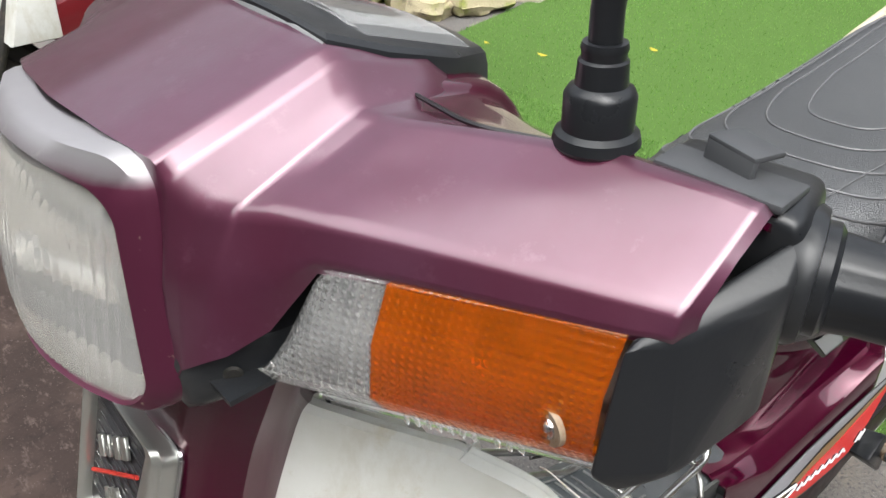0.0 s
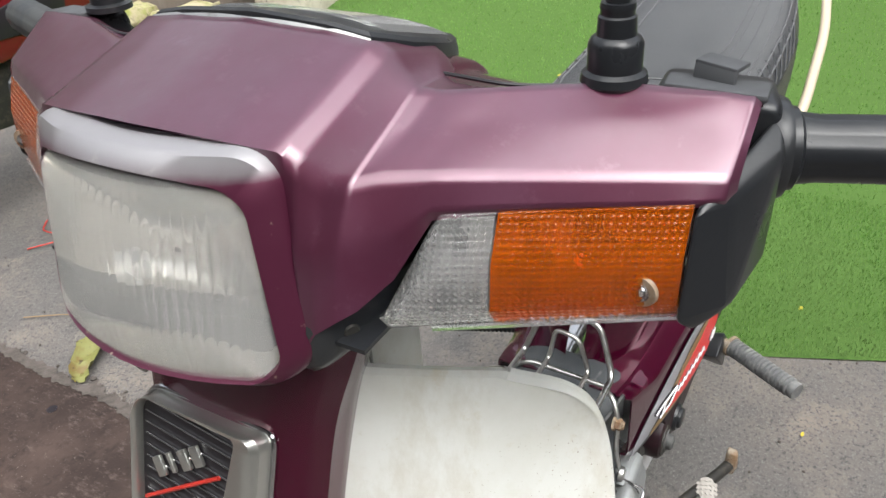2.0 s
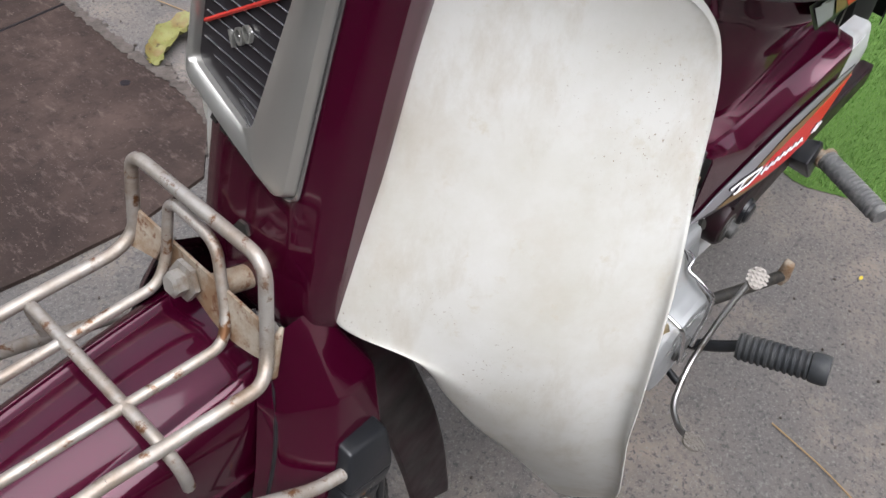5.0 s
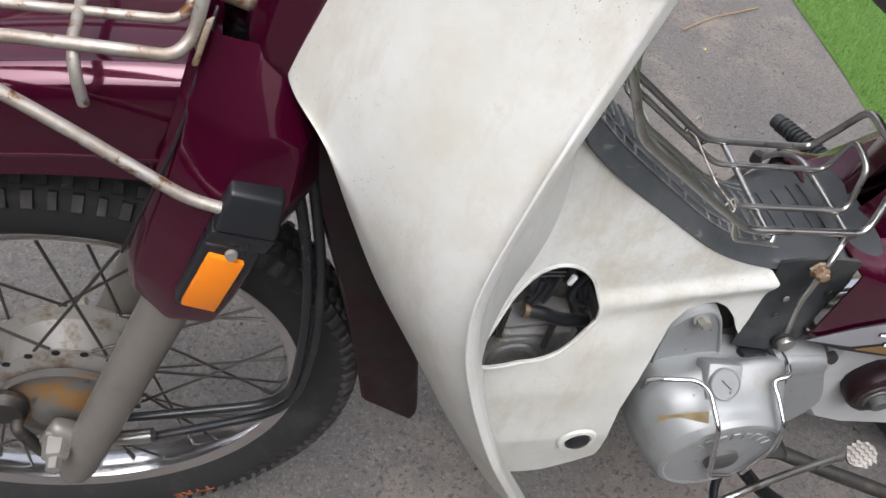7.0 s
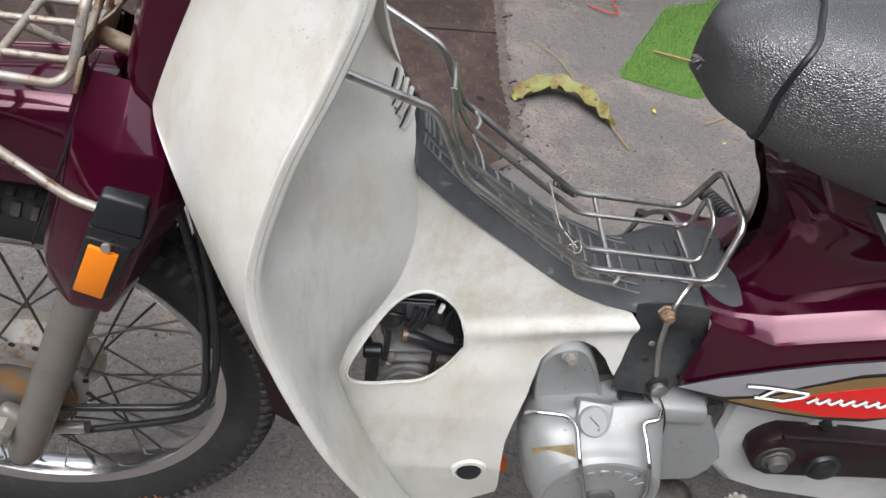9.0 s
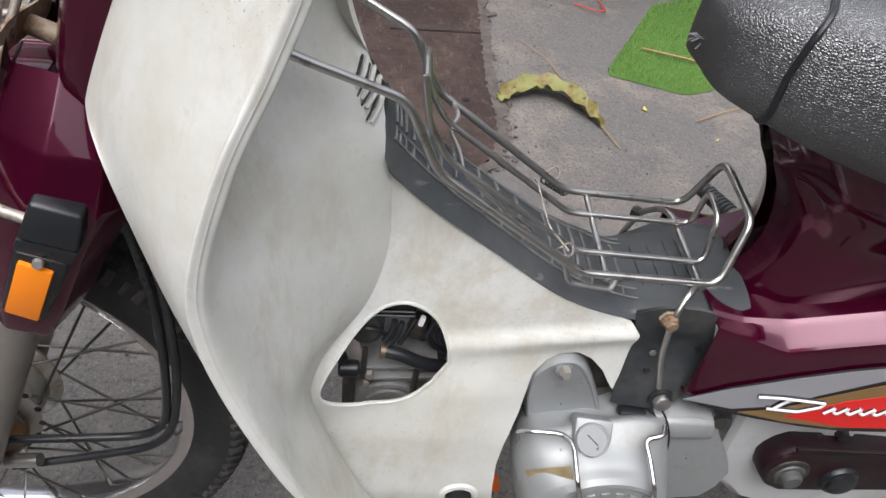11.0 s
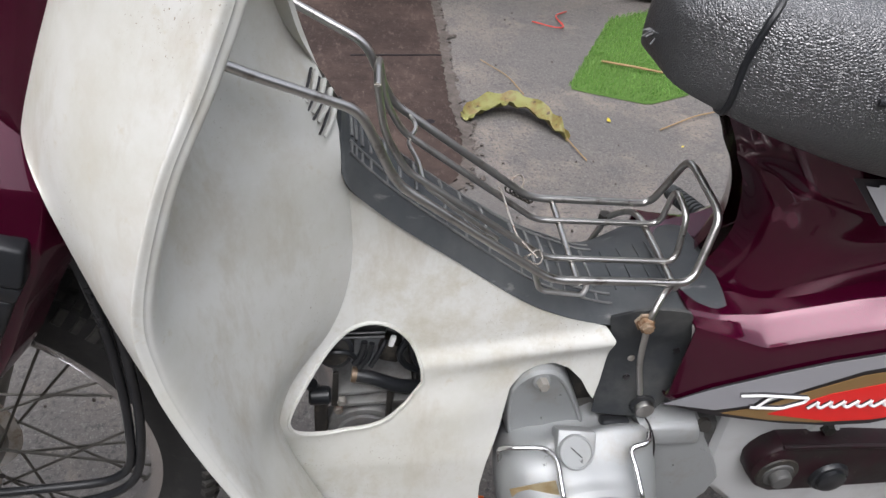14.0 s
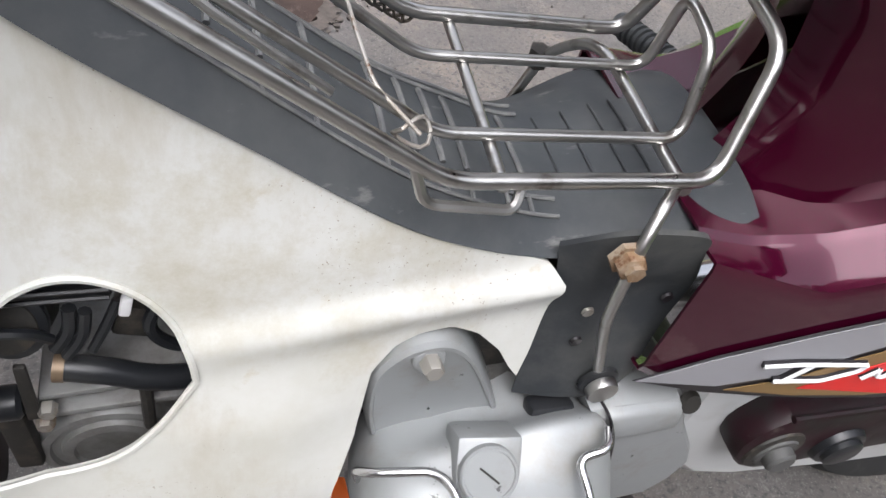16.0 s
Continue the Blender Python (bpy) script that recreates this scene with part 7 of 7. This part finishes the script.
def swing_arm():
    ax = lambda x, y, z: Matrix.Translation((x, y, z)) @ Matrix.Rotation(radians(90), 4, "X")
    # chain case
    cc = [(0.720, 0.408), (0.770, 0.412), (0.830, 0.418), (0.91, 0.416), (0.99, 0.418), (1.13, 0.424), (1.27, 0.414), (1.33, 0.354), (1.33, 0.254), (1.25, 0.179), (1.08, 0.186), (0.93, 0.201), (0.81, 0.222), (0.765, 0.239), (0.730, 0.274)]
    rg = []
    for d, y in ((1.0, -0.035), (1.0, -0.058), (0.985, -0.0645), (0.955, -0.0685), (0.5, -0.0695), (0.02, -0.070)):
        rg.append([(1.01 + (x - 1.01) * d, y, 0.299 + (z - 0.299) * d) for x, z in cc])
    case = part("chain_case", skin(np.array(rg), closed=True), SILVER, bike, "silver painted full chain case", 30)
    part("fold", tube([(0.86, -0.0700, 0.399), (0.93, -0.0705, 0.403), (0.99, -0.0705, 0.405), (1.23, -0.0700, 0.409)], 0.0016, 0.03, 6), SILVER, case)
    part("case_plug", lathe([(0, 0.003), (0.015, 0.003), (0.020, 0.0015), (0.021, 0), (0, 0)], ax(1.005, -0.0690, 0.230), 28), BLACK, case)
    part("ear", hull([(0.806, -0.068, 0.350), (0.846, -0.068, 0.358), (0.818, -0.068, 0.381), (0.834, -0.068, 0.384), (0.806, -0.073, 0.350), (0.846, -0.073, 0.358), (0.818, -0.073, 0.381), (0.834, -0.073, 0.384)], 0.002), SILVER, case)
    part("ear_bolt", lathe([(0, 0.006), (0.006, 0.006), (0.0065, 0.001), (0.008, 0), (0, 0)], ax(0.828, -0.073, 0.366), 6), GRIME, case)
    arm = [(0.753, 0.332), (0.756, 0.316), (0.768, 0.300), (0.786, 0.290), (0.83, 0.290), (0.888, 0.292), (0.997, 0.293), (1.118, 0.292), (1.325, 0.285), (1.325, 0.325), (1.081, 0.346), (0.965, 0.351), (0.857, 0.361), (0.776, 0.362), (0.764, 0.354), (0.756, 0.343)]
    body = part("swing_arm", prism(arm, -0.0925, -0.066, 0.006), DIRTYPAINT, bike, "dirty dark maroon swing arm", 30)
    part("arm_flange", tube([(0.775, -0.0905, 0.3615), (0.857, -0.0915, 0.3605), (0.965, -0.0915, 0.3502), (1.081, -0.0915, 0.3455), (1.30, -0.0915, 0.3270)], 0.0026, 0.02, 8), DIRTYPAINT, body)
    part("pivot_bolt", lathe([(0, 0.013), (0.0085, 0.013), (0.0105, 0.011), (0.0108, 0.005), (0.0150, 0.005), (0.0165, 0.003), (0.0165, 0), (0, 0)], ax(0.782, -0.0915, 0.324), 18), CAST, body)
    part("pivot_washer", lathe([(0.0165, 0.0035), (0.021, 0.0028), (0.022, 0), (0.016, 0)], ax(0.782, -0.0915, 0.324), 28), GRIME, body)
    part("pivot_cap", lathe([(0, 0.011), (0.0115, 0.011), (0.0145, 0.0095), (0.0150, 0.006), (0.0185, 0.0055), (0.0198, 0.003), (0.0205, 0), (0, 0)], ax(0.841, -0.0915, 0.315), 24), BLACK, body)
    # rear foot peg on its hinge and rubber
    part("peg_hinge", hull([(0.958, -0.120, 0.341), (0.997, -0.120, 0.362), (1.036, -0.122, 0.322), (1.012, -0.124, 0.284), (0.965, -0.088, 0.335), (1.000, -0.088, 0.350), (1.030, -0.088, 0.310), (1.010, -0.088, 0.290)], 0.004), BLACK, body, "greasy dark steel foot peg hinge")
    a, b = Vector((1.010, -0.128, 0.331)), Vector((0.949, -0.232, 0.328))
    prof = [(0, 0), (0.012, 0)]
    for k in range(16):
        h = 0.004 + 0.0068 * k
        prof += [(0.0118, h), (0.0145, h + 0.0014), (0.0145, h + 0.0042), (0.0118, h + 0.0056)]
    prof += [(0.0135, 0.118), (0.012, 0.122), (0, 0.122)]
    part("rear_peg", lathe(prof, along(a, b), 20), WORNRUBBER, bike, "ribbed dusty rubber rear foot peg")
    part("rear_peg", lathe([(r * 0.72, h * 0.86) for r, h in prof], along(Vector((0.785, 0.122, 0.445)), Vector((0.756, 0.222, 0.437))), 20), RUBBER, bike)
    part("hinge_bolt", lathe([(0, 0.006), (0.007, 0.006), (0.008, 0), (0, 0)], ax(1.004, -0.120, 0.336), 6), RUST, body)
    part("hinge_clip", lathe([(0.0118, 0), (0.0165, 0.001), (0.0165, 0.006), (0.0118, 0.007)], along(a, b), 20), RUST, body, "rusty washer on the foot peg")
    m = Matrix.Translation((1.205, 0, 0.27)) @ Matrix.Rotation(radians(90), 4, "X")
    ty = [(0.215, -0.018), (0.235, -0.031), (0.25, -0.032), (0.264, -0.02), (0.267, 0), (0.264, 0.02), (0.25, 0.032), (0.235, 0.031), (0.215, 0.018), (0.205, 0.012), (0.203, 0), (0.205, -0.012), (0.215, -0.018)]
    wheel = part("rear_wheel", lathe(ty, m, 72), TYRE, bike, "rear wheel behind the chain case")
    part("hub", lathe([(0, -0.05), (0.05, -0.05), (0.055, 0), (0.05, 0.05), (0, 0.05)], m, 30), HUB, wheel)
    for k in range(24):
        a = 2 * math.pi * k / 24
        part("spoke", tube([m @ Vector((0.05 * math.cos(a + 0.5), 0.05 * math.sin(a + 0.5), 0.03 * (-1) ** k)), m @ Vector((0.204 * math.cos(a), 0.204 * math.sin(a), 0))], 0.0014, 0, 5), SPOKE, wheel)
    part("mudguard", skin(np.array([[(1.205 + r * math.cos(a), y, 0.27 + r * math.sin(a)) for r, y in ((0.27, -0.05), (0.295, -0.045), (0.302, 0), (0.295, 0.045), (0.27, 0.05))] for a in np.linspace(0.2, 2.6, 30)]), 0.002), BLACK, bike)


def body_panels():
    rows = []
    # neck of the body under the seat, flaring into the tail
    for x, zb, zt, h0, h1, lean in ((0.684, 0.504, 0.695, 0.010, 0.014, -0.066), (0.691, 0.504, 0.694, 0.030, 0.026, -0.062), (0.705, 0.505, 0.689, 0.046, 0.042, -0.054), (0.721, 0.509, 0.679, 0.060, 0.066, -0.036), (0.750, 0.525, 0.671, 0.068, 0.088, -0.010), (0.800, 0.545, 0.669, 0.072, 0.099, 0.0), (0.860, 0.560, 0.668, 0.076, 0.104, 0.0), (1.00, 0.590, 0.672, 0.080, 0.112, 0.0), (1.20, 0.620, 0.690, 0.080, 0.112, 0.0), (1.40, 0.665, 0.720, 0.060, 0.085, 0.0)):
        s = zt - zb
        col = [(x + lean * 0.3, -h0 * 0.9, zb), (x, -h0, zb + 0.25 * s), (x + lean * 0.02, -h0 * 0.97, zb + 0.42 * s), (x + lean * 0.15, -(h0 * 0.75 + h1 * 0.25), zb + 0.56 * s), (x + lean * 0.35, -h1 * 0.93, zb + 0.67 * s), (x + lean * 0.45, -h1, zb + 0.74 * s), (x + lean * 0.75, -h1, zb + 0.9 * s), (x + lean, -h1 * 0.93, zt), (x + lean, -h1 * 0.5, zt + 0.004), (x + lean, 0, zt + 0.005)]
        rows.append(col + [(a, -b, c) for a, b, c in col[-2::-1]])
    body = part("body", skin(sheet(rows, 60, 60)), PAINT, bike, "glossy dark maroon frame cover under the seat", 35)
    y2 = lambda x, z: -(0.0755 + 0.10 * (x - 0.60)) - 0.0015 - 0.004
    def decal(poly, mat, name, lift, fn, parent):
        return part(name, prism(poly, -lift, -lift - 0.0004, 0, fn), mat, parent)
    d2 = lambda x, z: -0.0945 - 0.0005 - 0.082 * max(0.0, x - 0.72) - 0.25 * max(0.0, 0.72 - x) * -1
    decal([(0.698, 0.664), (0.732, 0.629), (0.90, 0.634), (0.885, 0.671)], INK, "stripe_black", 0.0005, d2, body)
    decal([(0.708, 0.6600), (0.7165, 0.6600), (0.745, 0.6575), (0.762, 0.6345), (0.734, 0.6325)], SILVERFILM, "stripe_silver", 0.0012, d2, body)
    decal([(0.7505, 0.6560), (0.80, 0.6560), (0.812, 0.6350), (0.769, 0.6348)], GOLD, "stripe_gold", 0.0012, d2, body)
    decal([(0.778, 0.6480), (0.895, 0.6600), (0.90, 0.6375), (0.794, 0.6355)], RED, "stripe_red", 0.0018, d2, body)
    decal([(0.716, 0.6625), (0.89, 0.6690), (0.889, 0.6660), (0.716, 0.6600)], SILVERFILM, "stripe_line", 0.0018, d2, body)
    for k in range(5):
        x = 0.846 + 0.0145 * k
        decal([(x, 0.6545), (x + 0.0105, 0.6550), (x + 0.0125, 0.6425), (x + 0.002, 0.6420)], WHITEINK, "plain_mark", 0.0026, d2, body)
    # side cover with its facets
    X = [0.640, 0.655, 0.668, 0.702, 0.731, 0.771, 0.803, 0.833, 0.858, 0.880]
    zlow = list(np.interp(X, [0.640, 0.655, 0.700, 0.760, 0.820, 0.858, 0.880], [0.424, 0.415, 0.406, 0.4075, 0.421, 0.446, 0.520]))
    zc2 = [0.513, 0.509, 0.506, 0.498, 0.5107, 0.527, 0.540, 0.5557, 0.566, 0.566]
    zc1 = [0.515, 0.513, 0.512, 0.5175, 0.529, 0.545, 0.554, 0.562, 0.572, 0.572]
    ztop = [z - 0.001 for z in zc1]
    grid = []
    for x, a, b, c, d in zip(X, zlow, zc2, zc1, ztop):
        y = side_plane(x)
        end = 0.012 if x > 0.87 else 0.0
        grid.append([(x, y + 0.016 + end, a), (x, y + 0.002 + end, a + 0.003), (x, y + end, a + 0.010), (x, y + end, (a + b) / 2), (x, y + end, b - 0.004), (x, y + 0.001 + end, b), (x, y + 0.003 + end, b + 0.12 * (c - b)), (x, y + 0.017 + end, c - 0.003), (x, y + 0.0205 + end, c), (x, y + 0.050 + end, d)])
    grid.append([(0.889, p[1] + 0.022, p[2]) for p in grid[-1]])
    g = sheet(grid, 50, 55, (False, False))
    cover = pair("side_cover", skin(g, 0.0018), PAINT, bike, "glossy maroon side cover with silver, gold and red stripes", 24)[0]
    f = lambda x, z: side_plane(x)
    decal([(0.637, 0.423), (0.672, 0.449), (0.715, 0.4735), (0.757, 0.4955), (0.799, 0.5135), (0.842, 0.5295), (0.8785, 0.5410), (0.8805, 0.537), (0.865, 0.488), (0.846, 0.442), (0.818, 0.425), (0.783, 0.4165), (0.747, 0.4135), (0.710, 0.4135), (0.679, 0.4150)], INK, "stripe_black", 0.0022, f, cover)
    decal([(0.6385, 0.4235), (0.672, 0.4465), (0.715, 0.4710), (0.757, 0.4930), (0.799, 0.5110), (0.842, 0.5270), (0.8775, 0.5385), (0.8785, 0.5345), (0.827, 0.5070), (0.785, 0.4880), (0.745, 0.4580), (0.721, 0.4370), (0.683, 0.4220)], SILVERFILM, "stripe_silver", 0.0028, f, cover)
    decal([(0.689, 0.4195), (0.722, 0.4340), (0.746, 0.4545), (0.786, 0.4830), (0.829, 0.5030), (0.8780, 0.5310), (0.86, 0.48), (0.841, 0.4450), (0.81, 0.430), (0.772, 0.4200), (0.73, 0.4170)], GOLD, "stripe_gold", 0.0034, f, cover)
    decal([(0.728, 0.4250), (0.769, 0.4580), (0.812, 0.4800), (0.8785, 0.5280), (0.862, 0.478), (0.843, 0.4440), (0.815, 0.432), (0.781, 0.4240)], RED, "stripe_red", 0.0040, f, cover)
    # white mark, drawn as plain slanted strokes
    strokes = [[(0.697, 0.4455), (0.716, 0.4490), (0.752, 0.4515)], [(0.714, 0.4335), (0.7235, 0.4500)], [(0.709, 0.4325), (0.735, 0.4350), (0.751, 0.4460), (0.752, 0.4515)]]
    for k in range(7):
        x, z = 0.7565 + 0.0105 * k, 0.4390 + 0.0022 * k
        strokes.append([(x, z), (x + 0.0058, z + 0.0088)])
        strokes.append([(x + 0.0058, z + 0.0088), (x + 0.0068, z + 0.0030), (x + 0.0105, z + 0.0022)])
    for x in (0.8455, 0.8515):
        strokes.append([(x, 0.4585), (x + 0.0062, 0.4715)])
    ink = [tube([(x, side_plane(x) - 0.0052, z) for x, z in s], 0.0015, 0.003, 6) for k, s in enumerate(strokes)]
    edge_ = [tube([(x, side_plane(x) - 0.0034, z) for x, z in s], 0.0024, 0.003, 6) for k, s in enumerate(strokes)]
    for b_ in edge_:
        part("script_outline", b_, INK, cover)
    for b_ in ink:
        part("script_stroke", b_, WHITEINK, cover)


def seat():
    rows = []
    for x, zb, zt, hw in ((0.5705, 0.7175, 0.7275, 0.0004), (0.572, 0.712, 0.735, 0.012), (0.578, 0.700, 0.752, 0.034), (0.600, 0.694, 0.768, 0.062), (0.640, 0.684, 0.778, 0.088), (0.700, 0.672, 0.782, 0.108), (0.780, 0.664, 0.784, 0.120), (0.900, 0.662, 0.782, 0.128), (1.05, 0.668, 0.790, 0.132), (1.18, 0.678, 0.806, 0.128), (1.28, 0.692, 0.812, 0.112), (1.33, 0.705, 0.800, 0.07), (1.345, 0.72, 0.77, 0.02)):
        s = zt - zb
        prof = [(0, zb), (-0.8, zb), (-0.95, zb + 0.06 * s), (-1.0, zb + 0.25 * s), (-0.985, zb + 0.55 * s), (-0.90, zb + 0.82 * s), (-0.72, zb + 0.95 * s), (-0.35, zt), (0, zt)]
        pr = [(x, y * hw, z) for y, z in prof] + [(x, -y * hw, z) for y, z in prof[-2:0:-1]]
        rows.append(pr + [pr[0]])
    g = sheet(rows, 70, 65)
    st = part("seat", skin(g), VINYL, bike, "black grained vinyl dual seat, torn at the nose", 50)
    # stitched piping round the side and ribs over the top
    nose = []
    for j in range(4, 61):
        k = min(j, 64 - j)
        u = 18 + max(0.0, k - 15) ** 1.3 / 38.0 * 5.3
        a = int(u)
        nose.append(tuple(g[a, j] * (1 - u + a) + g[a + 1, j] * (u - a) + np.array([0.0, -0.0005 if j < 32 else 0.0005, 0.0004])))
    part("nose_piping", tube(nose, 0.0026, 0, 8), BLACK, st, "glossy black piping round the seat nose")
    def on_seat(u, v):
        a, b = int(u), int(v)
        f, h = u - a, v - b
        p = (g[a, b] * (1 - f) + g[a + 1, b] * f) * (1 - h) + (g[a, b + 1] * (1 - f) + g[a + 1, b + 1] * f) * h
        return tuple(p + np.array([0, 0.009 * p[1], 0.0006]))
    for k in range(5):
        i0, j0 = 29 + 2.6 * k, 19.5 + 1.8 * k
        half = 32 - j0
        side_ = [on_seat(u, j0) for u in np.linspace(62, i0 + 5, 24)]
        nose_ = [on_seat(i0 + 5 * (abs(v - 32) / half) ** 4, v) for v in np.linspace(j0, 64 - j0, 33)[1:-1]]
        far_ = [on_seat(u, 64 - j0) for u in np.linspace(i0 + 5, 62, 24)]
        part("seat_rib", tube(side_ + nose_ + far_, 0.0013, 0, 6), PIPING, st, "seat rib, greyed for its sky reflection")
    # embossed chevron band along each flank
    def flank(x, z, sign):
        k = int(np.argmin([abs(r[20][0] - x) for r in g]))
        zs, ys = g[k, 10:30, 2], g[k, 10:30, 1]
        n_ = int(np.argmax(zs))
        return (x, sign * -(float(np.interp(z, zs[:n_], ys[:n_])) - 0.0002), z)
    for sign in (-1, 1):
        low = [flank(0.677 + 0.030 * q, 0.7265 + 0.0014 * q, sign) for q in range(18)]
        part("seat_welt", tube(low, 0.0024, 0, 8), BLACK, st)
        for k in range(15):
            x0 = 0.681 + 0.032 * k
            part("seat_welt", tube([flank(x0 + 0.042 * q, 0.7275 + 0.0014 * k + 0.033 * q, sign) for q in np.linspace(0, 1, 8)], 0.0024, 0, 8), BLACK, st)
    part("seat_rib", tube([on_seat(u, 26.0) for u in np.linspace(30.5, 64, 40)], 0.0010, 0, 6), PIPING, st)
    rng = random.Random(2)
    fray = [tube([(0.574, -0.004 + 0.002 * k, 0.722), (0.568 - 0.003 * rng.random(), -0.008 + 0.003 * k, 0.714 + 0.012 * rng.random())], 0.0007, 0, 5) for k in range(7)]
    part("torn_thread", join(*fray), PIPING, st, "frayed pale threads at the torn nose")
    rail = tube([(1.02, -0.112, 0.640), (1.05, -0.150, 0.655), (1.10, -0.158, 0.690), (1.25, -0.155, 0.745), (1.42, -0.130, 0.80), (1.47, -0.07, 0.815), (1.47, 0.07, 0.815), (1.42, 0.130, 0.80), (1.25, 0.155, 0.745), (1.10, 0.158, 0.690), (1.05, 0.150, 0.655), (1.02, 0.112, 0.640)], 0.007, 0.04, 12)
    part("grab_rail", rail, material("cream_rail_paint", (0.45, 0.38, 0.28), 0.4), bike, "cream painted grab rail round the seat")


engine()
pedals()
swing_arm()
body_panels()
seat()
